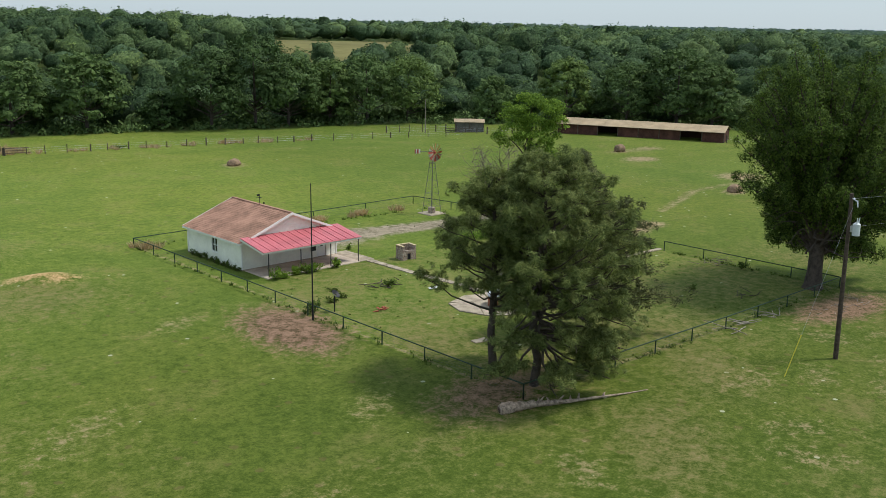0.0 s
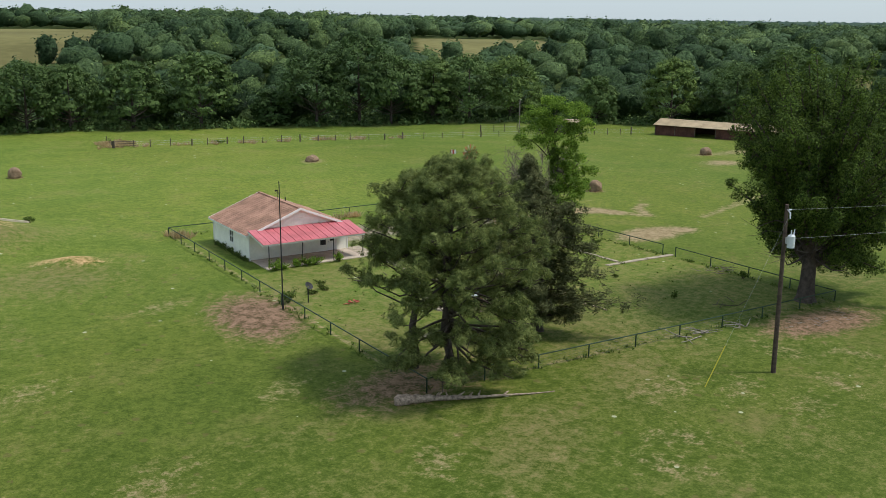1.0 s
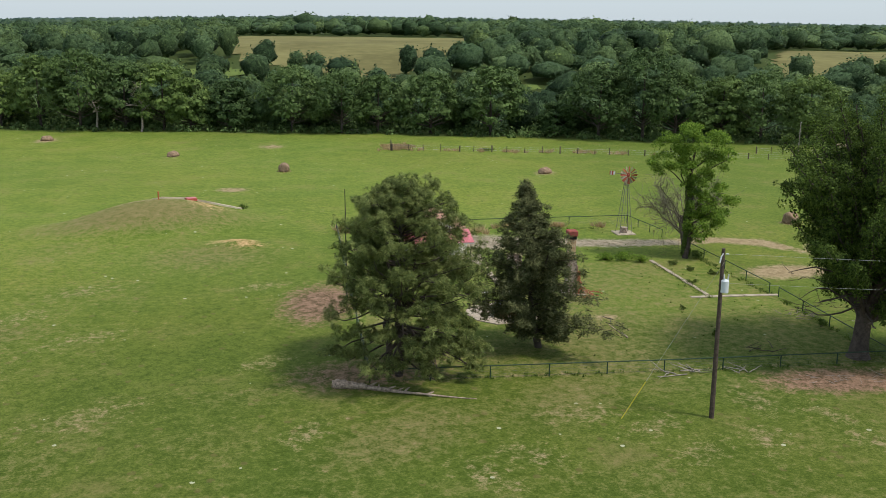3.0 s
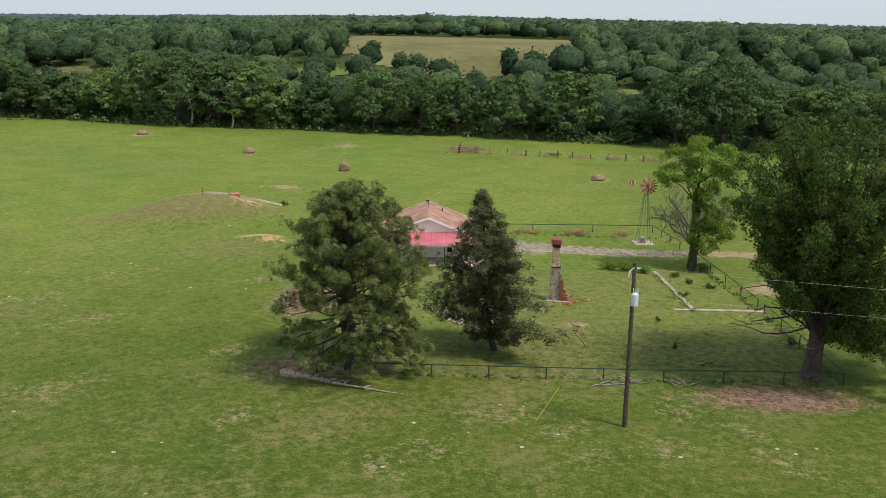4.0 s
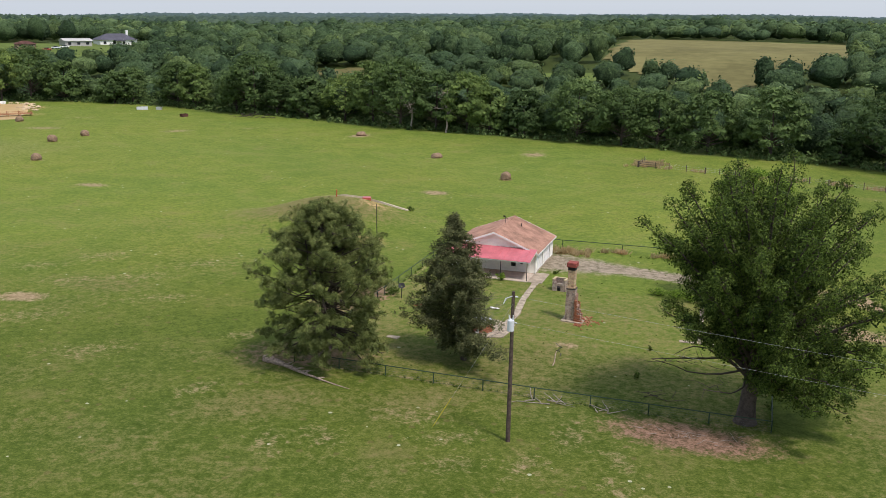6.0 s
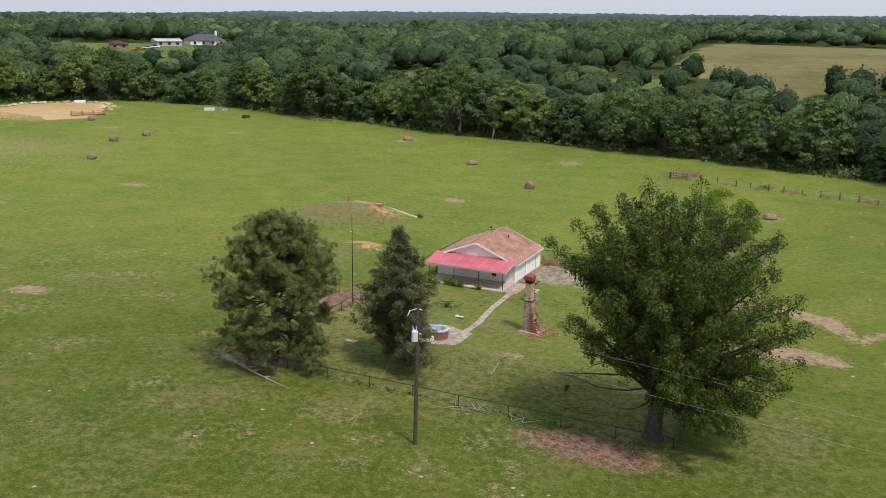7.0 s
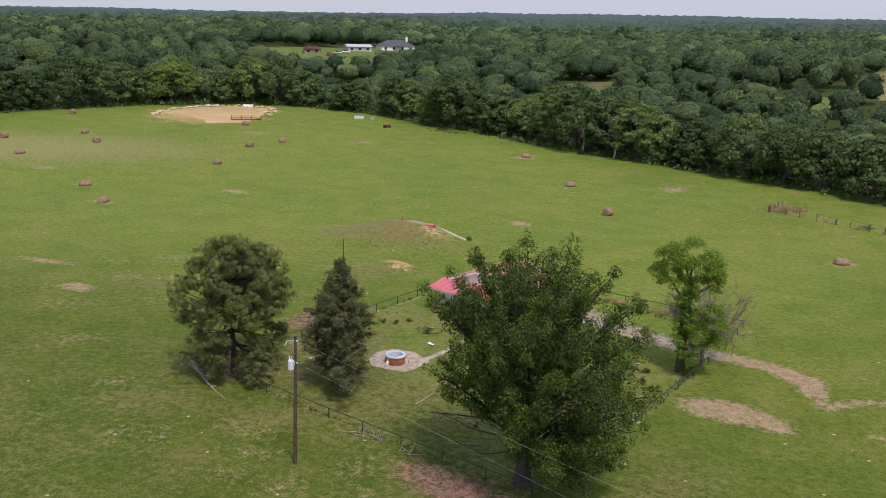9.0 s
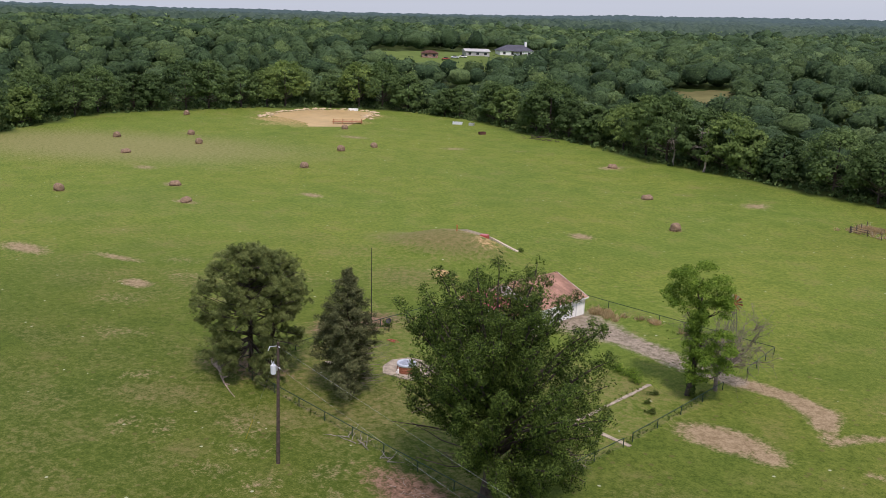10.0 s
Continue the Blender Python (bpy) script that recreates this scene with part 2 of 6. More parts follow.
TAN_BRICK = mat("tan_brick", brick_build((0.62, 0.44, 0.22), (0.42, 0.20, 0.11), (0.58, 0.50, 0.36)))

# blue in the OAK and WOODS leaf colours is raised to paint in haze
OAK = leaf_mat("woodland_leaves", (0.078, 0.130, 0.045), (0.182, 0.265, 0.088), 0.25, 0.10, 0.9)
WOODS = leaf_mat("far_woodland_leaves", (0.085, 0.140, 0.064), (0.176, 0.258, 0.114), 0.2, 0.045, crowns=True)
PECAN = leaf_mat("pecan_leaves", (0.024, 0.050, 0.012), (0.200, 0.285, 0.052), 0.36, 0.7)
BRIGHT = leaf_mat("bright_leaves", (0.090, 0.175, 0.022), (0.335, 0.480, 0.066), 0.4, 0.5)
PINE = leaf_mat("pine_needles", (0.102, 0.140, 0.044), (0.375, 0.415, 0.137), 0.4, 0.6)
CEDAR = leaf_mat("cedar_sprays", (0.088, 0.106, 0.045), (0.245, 0.248, 0.112), 0.35, 0.7)
LAWN_BLADE = leaf_mat("lawn_weed_blades", (0.090, 0.130, 0.025), (0.190, 0.230, 0.060), 0.4, 0.8)
WEED = leaf_mat("weed_leaves", (0.080, 0.132, 0.024), (0.185, 0.255, 0.055), 0.4, 0.8)


# ---- mesh helpers ----
def mesh_ob(name, verts, faces, material, parent=None, label="", smooth=False):
    me = bpy.data.meshes.new(name)
    me.from_pydata(np.asarray(verts).tolist(), [], faces.tolist() if isinstance(faces, np.ndarray) else faces)
    me.materials.append(material)
    if smooth:
        me.shade_smooth()
    ob = new(name, me)
    if parent:
        ob.parent = parent
    if label:
        ob["label"] = label
    return ob


def part(name, bm, material, parent=None, label="", smooth=False):
    me = bpy.data.meshes.new(name)
    bmesh.ops.recalc_face_normals(bm, faces=bm.faces)
    bm.to_mesh(me)
    bm.free()
    me.materials.append(material)
    if smooth:
        me.shade_smooth()
    ob = new(name, me)
    if parent:
        ob.parent = parent
    if label:
        ob["label"] = label
    return ob


def thing(name, x, y, z, label, category, group="", kind="", turn=0.0):
    ob = new(name)
    ob.matrix_world = pose(x, y, z, 0, 0, turn)
    return tagged(ob, label, category, group, kind)


def add_box(bm, x0, x1, y0, y1, z0, z1, bevel=0.0, m=None):
    t = Matrix.Translation(((x0 + x1) / 2, (y0 + y1) / 2, (z0 + z1) / 2)) @ Matrix.Diagonal((x1 - x0, y1 - y0, z1 - z0, 1))
    r = bmesh.ops.create_cube(bm, size=1, matrix=(m @ t) if m else t)
    if bevel:
        bmesh.ops.bevel(bm, geom=list({e for v in r["verts"] for e in v.link_edges}), offset=bevel, segments=1, affect="EDGES")
    return r["verts"]


def box(*a, **k):
    bm = bmesh.new()
    add_box(bm, *a, **k)
    return bm


def rod(a, b, r0, r1=None, sides=8, bm=None):
    bm = bm or bmesh.new()
    a, b = Vector(a), Vector(b)
    m = Matrix.Translation((a + b) / 2) @ (b - a).to_track_quat("Z", "Y").to_matrix().to_4x4()
    bmesh.ops.create_cone(bm, cap_ends=True, segments=sides, radius1=r0, radius2=r1 if r1 is not None else r0, depth=(b - a).length, matrix=m)
    return bm


def prism(bm, poly, z0, z1):
    """An upright prism over a plan outline; z0 and z1 may be functions of x, y."""
    f0, f1 = (z0 if callable(z0) else lambda x, y: z0), (z1 if callable(z1) else lambda x, y: z1)
    lo = [bm.verts.new((x, y, f0(x, y))) for x, y in poly]
    hi = [bm.verts.new((x, y, f1(x, y))) for x, y in poly]
    bm.faces.new(hi)
    bm.faces.new(lo[::-1])
    for i in range(len(poly)):
        j = (i + 1) % len(poly)
        bm.faces.new((lo[i], lo[j], hi[j], hi[i]))


class Soup:
    """Gathers tubes and leaves as arrays."""
    def __init__(self):
        self.v, self.f, self.n = [], [], 0

    def add(self, v, f):
        self.v.append(v)
        self.f += (np.asarray(f) + self.n).tolist()
        self.n += len(v)

    def tube(self, pts, radii, sides=7):
        pts, k = np.asarray(pts, float), np.arange(sides) * 2 * np.pi / sides
        rings = []
        for i, p in enumerate(pts):
            d = pts[min(i + 1, len(pts) - 1)] - pts[max(i - 1, 0)]
            d = d / (np.linalg.norm(d) + 1e-9)
            a = np.cross(d, (0.31, 0.95, 0.05) if abs(d[1]) < 0.9 else (1, 0, 0))
            a /= np.linalg.norm(a)
            b = np.cross(d, a)
            rings.append(p + radii[i] * (np.cos(k)[:, None] * a + np.sin(k)[:, None] * b))
        f = [[i * sides + j, i * sides + (j + 1) % sides, (i + 1) * sides + (j + 1) % sides, (i + 1) * sides + j] for i in range(len(pts) - 1) for j in range(sides)]
        self.add(np.concatenate(rings), f)

    def object(self, name, material, parent=None, label="", smooth=True):
        return mesh_ob(name, np.concatenate(self.v), self.f, material, parent, label, smooth)


def unit(a):
    return a / (np.linalg.norm(a, axis=-1, keepdims=True) + 1e-9)


def leaf_quads(rng, c, n, size, slim=0.6, along=None):
    """Pointed leaves or sprays: centres, facing directions, half lengths."""
    n = unit(n)
    a = along if along is not None else rng.normal(size=c.shape)
    a = unit(a - (a * n).sum(1, keepdims=True) * n)
    b = np.cross(n, a)
    s = np.asarray(size).reshape(-1, 1) * np.ones((len(c), 1))
    v = np.stack([c + a * s, c + b * s * slim + n * s * 0.12, c - a * s, c - b * s * slim + n * s * 0.12], 1).reshape(-1, 3)
    return v, np.arange(len(c) * 4).reshape(-1, 4)


def sub_lobes(rng, lobes, each, share=0.42):
    """Smaller lobes seated on the upper and outer shells of lobes."""
    out = []
    for lb in lobes:
        for _ in range(each):
            d = unit(rng.normal(size=3) + (0, 0, 0.35))
            r = share * rng.uniform(0.7, 1.25)
            out.append((*(np.array(lb[:3]) + d * np.array(lb[3:]) * rng.uniform(0.62, 0.98)), lb[3] * r, lb[4] * r, lb[5] * r * 0.9))
    return out


def lobe_leaves(rng, lobes, count, noise_n=0.45, up=0.3, shell=(0.72, 1.12)):
    """Leaf centres and facing directions over the shells of lobes (x, y, z, rx, ry, rz)."""
    lobes = np.asarray(lobes, float)
    area = lobes[:, 3] * lobes[:, 5]
    which = rng.choice(len(lobes), count, p=area / area.sum())
    d = rng.normal(size=(count, 3))
    d[:, 2] = np.where(d[:, 2] < -0.5, np.abs(d[:, 2]) * 0.7, d[:, 2])
    d = unit(d)
    C = lobes[which, :3] + d * lobes[which, 3:] * rng.uniform(*shell, (count, 1))
    return C, d + rng.normal(size=(count, 3)) * noise_n + (0, 0, up)


# ---- the lie of the land ----
FIELD = [(-136, 62), (-145, 77), (-158, 96), (-170, 116), (-170, 143), (-166, 171), (-153, 200), (-137, 212), (-102, 216), (-70, 209), (-40, 204), (-12, 196), (16, 194),
         (46, 189), (70, 183), (92, 178), (112, 171), (140, 164), (160, 147), (178, 128), (190, 108), (205, 86), (222, 62), (260, 20), (320, -200), (-320, -200), (-220, 20)]


def edge_distance(x, y, poly=FIELD):
    """Metres outside (+) or inside (-) a plan outline."""
    x, y = np.asarray(x, float), np.asarray(y, float)
    best, inside = np.full(x.shape, 1e9), np.zeros(x.shape, bool)
    for (ax, ay), (bx, by) in zip(poly, poly[1:] + poly[:1]):
        t = np.clip(((x - ax) * (bx - ax) + (y - ay) * (by - ay)) / ((bx - ax) ** 2 + (by - ay) ** 2), 0, 1)
        best = np.minimum(best, np.hypot(x - ax - t * (bx - ax), y - ay - t * (by - ay)))
        inside ^= ((ay > y) != (by > y)) & (x < (bx - ax) * (y - ay) / ((by - ay) if by != ay else 1e-9) + ax)
    return np.where(inside, -best, best)


def step(a, b, x):
    t = np.clip((x - a) / (b - a), 0, 1)
    return t * t * (3 - 2 * t)


def waves(x, y, scale, seed):
    r = np.random.default_rng(seed)
    out = 0.0
    for i in range(6):
        a, ph, k = r.uniform(0, 6.28), r.uniform(0, 6.28), r.uniform(0.6, 1.9) / scale
        out = out + np.sin((x * np.cos(a) + y * np.sin(a)) * k * 6.28 + ph)
    return out / 6


def land(x, y):
    x, y = np.asarray(x, float), np.asarray(y, float)
    d = edge_distance(x, y)
    z = -0.7 + 0.15 * np.exp(-((x - 46) ** 2 + (y - 74) ** 2) / 900) - 0.45 * step(110, 180, y) + 0.10 * waves(x, y, 60, 3) * step(15, 60, np.hypot(x - 58, y - 58))
    # the grassed mound, cut away on its far side
    mx, my = (x - 16.5) * 0.96 + (y - 91) * 0.28, (y - 91) * 0.96 - (x - 16.5) * 0.28
    z = z + 3.0 * np.exp(-(np.abs(mx / 9.6) ** 2.2 + np.abs(my / np.where(my > 0, 3.4, 8.0)) ** 2.2))
    z = z + 0.7 * np.exp(-(((x - 27) / 2.6) ** 2 + ((y - 77.3) / 2.0) ** 2))
    # a creek bottom behind the tree line, wooded hills beyond, then country that falls away to the north-west
    out, az = np.hypot(x - 60, y + 36), np.degrees(np.arctan2(x - 60, y + 36))
    hill = np.interp(az, [-60, -45, -25, -5, 15, 40, 60], [7, 9, 4, 14, 14, 10, 8])
    far = np.interp(az, [-50, -40, -28, -10, 0, 45], [-56, -41, -15, 4, 15, 13])
    z = z - 6.0 * step(8, 55, d) + (6.7 + hill) * step(35, 235, d) + (far - hill) * np.clip((out - 520) / 3600, 0, 1.3) * step(150, 300, d)
    return z + 1.2 * waves(x, y, 380, 8) * step(120, 400, d)


def gz(x, y):
    return float(land(x, y))


def blob(x, y, cx, cy, rx, ry, turn=0.0):
    c, s = math.cos(radians(turn)), math.sin(radians(turn))
    u, v = ((x - cx) * c + (y - cy) * s) / rx, ((y - cy) * c - (x - cx) * s) / ry
    return np.clip(1.25 - np.sqrt(u * u + v * v) * 0.75, 0, 1)


def strip(x, y, pts, width):
    best = np.zeros(x.shape)
    for (ax, ay, wa), (bx, by, wb) in zip(pts, pts[1:]):
        t = np.clip(((x - ax) * (bx - ax) + (y - ay) * (by - ay)) / ((bx - ax) ** 2 + (by - ay) ** 2), 0, 1)
        d = np.hypot(x - ax - t * (bx - ax), y - ay - t * (by - ay)) / (wa + t * (wb - wa))
        best = np.maximum(best, np.clip(1.25 - d * 0.75, 0, 1))
    return best * width


BALES = [(31.6, 132.9, 0), (11.0, 154.3, 1), (-17.7, 181.2, 1), (-74.5, 150.2, 2), (-73.8, 138.3, 0), (-58, 114.8, 2), (-102.3, 113, 0), (-118.3, 119.9, 2), (-98.8, 90.6, 1),
         (-124, 100.6, 0), (-63.5, 58.7, 0), (-55.8, 80, 1), (-40, 73.5, 1), (-107.5, 166.4, 2), (-159, 141.8, 0), (96.5, 83.9, 0), (75.3, 127.8, 1), (116.2, 66.2, 1), (105.6, 53.4, 0), (138.7, 102.5, 2)]


def build_ground():
    def axis(lo, hi, fine_lo, fine_hi, fine):
        a = list(np.arange(fine_lo, fine_hi + 0.01, fine))
        s, p = fine, fine_hi
        while p < hi:
            s = min(s * 1.09, 160)
            p += s
            a.append(p)
        s, p = fine, fine_lo
        while p > lo:
            s = min(s * 1.09, 160)
            p -= s
            a.insert(0, p)
        return np.array(a)
    xs, ys = axis(-3400, 3600, -12, 98, 0.65), axis(-400, 4300, 12, 108, 0.65)
    X, Y = np.meshgrid(xs, ys)
    Z = land(X, Y)
    n, m = len(xs), len(ys)
    i = np.arange((m - 1) * n).reshape(m - 1, n)[:, :-1].ravel()
    me = bpy.data.meshes.new("ground")
    me.from_pydata(np.stack([X.ravel(), Y.ravel(), Z.ravel()], 1).tolist(), [], np.stack([i, i + 1, i + n + 1, i + n], 1).tolist())
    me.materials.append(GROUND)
    me.shade_smooth()
    x, y = X.ravel(), Y.ravel()
    wear_and_light = {k: np.zeros(len(x)) for k in ("dry", "bare", "mulch", "clay", "hay", "shaded_floor", "gravel")}

    def put(k, a):
        wear_and_light[k] = np.maximum(wear_and_light[k], a)
    put("mulch", blob(x, y, 35.6, 53.8, 3.2, 5.6, -8) * 0.95)
    put("mulch", blob(x, y, 72.4, 30.6, 5.6, 2.4, -3) * 0.98)
    put("mulch", blob(x, y, 38.4, 36.0, 5.5, 2.8, 10) * 0.75)
    put("bare", blob(x, y, 83.6, 60.3, 4.4, 2.3, 8) * 1.1)
    put("bare", blob(x, y, 3.2, 41.0, 2.6, 1.5, 10) * 0.95)
    put("bare", blob(x, y, -24.3, 36.3, 5, 2, 15) * 0.85)
    put("bare", blob(x, y, -10.8, 45.2, 5.0, 1.1, 20) * 0.7)
    put("bare", blob(x, y, -31.5, 97.2, 2.7, 1.5) * 0.85)
    put("bare", blob(x, y, 24.2, 114.4, 2.2, 1.7) * 0.95)
    put("bare", blob(x, y, 28.8, 167, 2.6, 2.6) * 0.85)
    for px, py, r in ((-79.7, 84.8, 3), (-93, 158, 3), (-62.7, 168, 2.5), (-49.5, 183, 3), (-102.5, 182.2, 3), (129.2, 73, 4), (145.4, 102, 3), (133.7, 94.2, 3.5), (88, 60, 2), (60, 47, 1.0)):
        put("bare", blob(x, y, px, py, r, r * 0.8) * 0.85)
    put("bare", strip(x, y, [(96, 64, 0.8), (112, 70, 1.0), (128, 70, 0.9)], 0.46))
    for px, py in ((55.8, 24.4), (62, 22), (47, 21.5), (44, 19), (31, 39), (34, 26), (52, 27), (64, 27.5), (57.4, 20.5), (30, 60), (68, 25), (69, 20)):
        put("bare", blob(x, y, px, py, 3.0, 1.5, px * 7) * 0.35)
    for px, py in ((10, 52), (4, 48), (14, 60), (-4, 52), (8, 36), (20, 30), (0, 58), (17, 46)):
        put("bare", blob(x, y, px, py, 4.5, 2.2, 30) * 0.33)
    put("clay", blob(x, y, 26.8, 77.9, 2.8, 1.3, -12) * 0.72)
    put("clay", blob(x, y, 28.2, 76.4, 1.7, 1.0, 5) * 0.62)
    put("clay", blob(x, y, 22.6, 91.8, 2.6, 2.2, 10) * 0.5)
    put("bare", blob(x, y, 18.5, 92.0, 3.0, 0.8, 15) * 0.75)
    put("dry", blob(x, y, 15, 88.0, 13, 6.0, 10) * 0.8)
    put("bare", blob(x, y, 15, 91.5, 6.5, 1.4, 12) * 0.55)
    put("bare", blob(x, y, 5.5, 90.5, 3.5, 1.1, 20) * 0.5)
    put("hay", blob(x, y, -112, 92, 52, 24, 40) * 0.82)
    put("dry", blob(x, y, 24, 73, 8, 7, 10) * 0.52)
    for ax, ay in ((52, 30), (66, 44), (60, 46), (40, 25), (86, 40), (8, 48)):
        put("dry", blob(x, y, ax, ay, 8, 4, ax) * 0.5)
    put("dry", np.where((x > 39) & (x < 78) & (y > 34) & (y < 66), 0.42 + 0.16 * waves(x, y, 14, 41), 0))
    put("dry", np.where((x > 20) & (x < 95) & (y > -5) & (y < 33.5), 0.26 + 0.16 * waves(x, y, 16, 42), 0))
    put("dry", np.where((x < 20) & (x > -60) & (y > 20) & (y < 80), 0.24 + 0.18 * waves(x, y, 22, 43), 0))
    for bx, by, kind in BALES:
        put("bare", blob(x, y, bx, by, 2.3 if kind == 1 else 1.6, 1.5, 20 * kind) * (0.9 if kind == 1 else 0.65))
    put("gravel", strip(x, y, [(52.6, 76.4, 4.4), (56, 76.2, 3.2), (61.5, 75.8, 2.0), (70, 74.6, 1.8), (76.5, 74.6, 1.4)], 1.0))
    put("bare", strip(x, y, [(76.5, 74.6, 1.4), (82.6, 75.2, 1.3), (87.2, 73.4, 1.8), (88.6, 71.0, 1.2)], 1.0))
    put("bare", strip(x, y, [(88.8, 70.6, 1.2), (90.8, 67.9, 1.1), (92.5, 71.6, 0.9), (95.5, 73.5, 0.8)], 0.62))
    put("bare", strip(x, y, [(29.8, 98.4, 0.18), (46.4, 94, 0.18), (61.4, 90, 0.18), (75.3, 86.0, 0.18), (91.4, 78.9, 0.18), (104, 72, 0.18)], 0.42))
    put("bare", strip(x, y, [(38.6, 84, 0.3), (38.6, 34, 0.3), (78, 33.8, 0.3)], 0.45))
    put("bare", blob(x, y, 59.6, 54.9, 2.0, 1.6) * 0.6)
    put("clay", blob(x, y, -133, 176, 40, 25, 58) * np.where(edge_distance(x, y, POND) < 2.5, 0.6, 0))
    # forest floor beyond the field edge, darkened to stand for shade under crowns
    put("shaded_floor", step(-0.5, 4.0, edge_distance(x, y)))
    # painted brightness: grows away from the near ground, weaker to the east
    wear_and_light["boost"] = step(28, 90, np.hypot((x - 50) * 0.8, y - 8)) * (0.85 + 0.3 * waves(x, y, 70, 44)) * (1.16 + 0.16 * (1 - step(-60, 20, x)) - 0.62 * step(55, 105, x))
    wear_and_light["boost"] = np.maximum(wear_and_light["boost"], np.where((x > 38.5) & (x < 78) & (y > 42) & (y < 84), 0.8 * step(42, 50, y), 0))
    for k, a in wear_and_light.items():
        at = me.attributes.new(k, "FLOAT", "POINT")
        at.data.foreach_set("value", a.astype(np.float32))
    return tagged(new("ground", me), "green cattle pasture with worn bare patches and dry spots", "ground", kind="structure")


POND = [(-131.5, 148.5), (-141, 158), (-151, 171), (-153, 186), (-148, 197), (-136, 203), (-122, 187), (-111, 170), (-117, 160)]
ground = build_ground()

# ---- pond, far meadows ----
def flat_sheet(name, poly, material, lift, label, category, grid=6.0):
    """A sheet that follows the land inside an outline."""
    xs = [p[0] for p in poly]
    ys = [p[1] for p in poly]
    gx, gy = np.arange(min(xs), max(xs), grid), np.arange(min(ys), max(ys), grid)
    X, Y = np.meshgrid(gx, gy)
    keep = edge_distance(X + grid / 2 + grid * 0.6 * waves(X, Y, 90, 4), Y + grid / 2, poly) < 0
    Z = land(X, Y) + lift
    n = len(gx)
    f = [(r * n + c, r * n + c + 1, r * n + n + c + 1, r * n + n + c) for r in range(len(gy) - 1) for c in range(n - 1) if keep[r, c]]
    return tagged(mesh_ob(name, np.stack([X.ravel(), Y.ravel(), Z.ravel()], 1), f, material, smooth=True), label, category, kind="structure")


bm = bmesh.new()
prism(bm, [(x * 0.97 - 134 * 0.03, y * 0.97 + 177 * 0.03) for x, y in POND], lambda x, y: gz(x, y) - 0.5, lambda x, y: gz(-134, 177) + 0.08)
tagged(part("pond", bm, MUD_WATER), "shallow tan muddy stock pond with bare clay banks", "pond", kind="structure")
CREEK = [(-104, 343), (-84, 352), (-62, 344), (-58, 334), (-80, 330), (-100, 334)]
MEADOWS = [
    ([(60, 312), (46, 338), (14, 362), (8, 400), (-4, 560), (76, 580), (149, 575), (133, 475), (104, 385), (78, 338)], TAN_FIELD, "wide tan hay meadow on a slope between woods"),
    ([(273, 422), (389, 468), (345, 400), (290, 318), (240, 288), (196, 292)], TAN_FIELD, "distant tan meadow beyond the woods"),
    ([(-302, 345), (-292, 400), (-296, 470), (-262, 470), (-216, 376), (-220, 322), (-258, 312), (-285, 322)], LAWN, "mown lawn round distant houses"),
    ([(-450, 300), (-475, 345), (-440, 330), (-372, 272), (-384, 264)], LAWN, "distant clearing of pale grass"),
    ([(90, 308), (102, 298), (122, 300), (120, 307)], LAWN, "small green clearing in the woods"),
    ([(292, 176), (304, 196), (326, 204), (312, 178)], TAN_FIELD, "narrow tan clearing behind a barn"),
    ([(-122, 372), (-103, 384), (-84, 356), (-100, 342)], TAN_FIELD, "small dry clearing beside a creek"),
    ([(-18, 358), (4, 356), (20, 340), (6, 332)], LAWN, "rough green clearing in the woods"),
]
for i, (poly, m, text) in enumerate(MEADOWS):
    flat_sheet("meadow_%d" % (i + 1), poly, m, 0.25, text, "meadow", 4.0)

bm = bmesh.new()
prism(bm, CREEK, lambda x, y: gz(x, y) - 3.0, lambda x, y: gz(-80, 340) + 0.6)
tagged(part("creek_pool", bm, WATER), "dark still creek pool among the woods", "pool", kind="structure")


# ---- woodland ----
def wood_tree(seed, height, radius, low):
    """Broad-leaved woodland tree: trunk, limbs and a domed crown of many leafy bosses."""
    rng = np.random.default_rng(seed)
    lobes = []
    for i in range(30):
        h = (i + 0.5) / 30
        a = i * 2.4 + rng.uniform(-0.4, 0.4)
        z = height * (low + (0.86 - low) * h)
        prof = math.sqrt(max(0.0, 1 - ((h - 0.30) / 0.76) ** 2))
        out = radius * 0.80 * prof * rng.uniform(0.84, 1.04)
        r = radius * rng.uniform(0.26, 0.40)
        lobes.append((out * math.cos(a), out * math.sin(a), z, r, r, r * rng.uniform(0.6, 0.8)))
    lobes.append((0, 0, height * 0.86, radius * 0.42, radius * 0.42, height * 0.12))
    top = thing("woodland_tree", 0, 0, 0, "broad dark green oak at the woodland edge", "tree", "woodland edge trees")
    wood = Soup()
    wood.tube([(0, 0, -0.5), (0.1, 0, height * 0.3), (0.2, 0.1, height * 0.75)], [0.32, 0.24, 0.08])
    for lb in lobes[:14]:
        wood.tube([(0.1, 0, lb[2] * 0.5), (lb[0] * 0.5, lb[1] * 0.5, lb[2] * 0.72), lb[:3]], [0.13, 0.08, 0.03], 5)
    wood.object("trunk", BARK, top)
    subs = sub_lobes(rng, lobes, 7, 0.40)
    s = Soup()
    C, N = lobe_leaves(rng, subs, 6600, 0.3, 0.3, (0.6, 1.10))
    N = unit(N) * 0.65 + unit(C - (0, 0, height * 0.40)) * 0.8
    s.add(*leaf_quads(rng, C, N, rng.uniform(0.12, 0.24, len(C)), 0.66))
    C, N = lobe_leaves(rng, lobes, 1500, 0.6, 0.1, (0.3, 0.85))
    s.add(*leaf_quads(rng, C, N, rng.uniform(0.3, 0.6, len(C)), 0.7))
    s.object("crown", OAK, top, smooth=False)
    return top


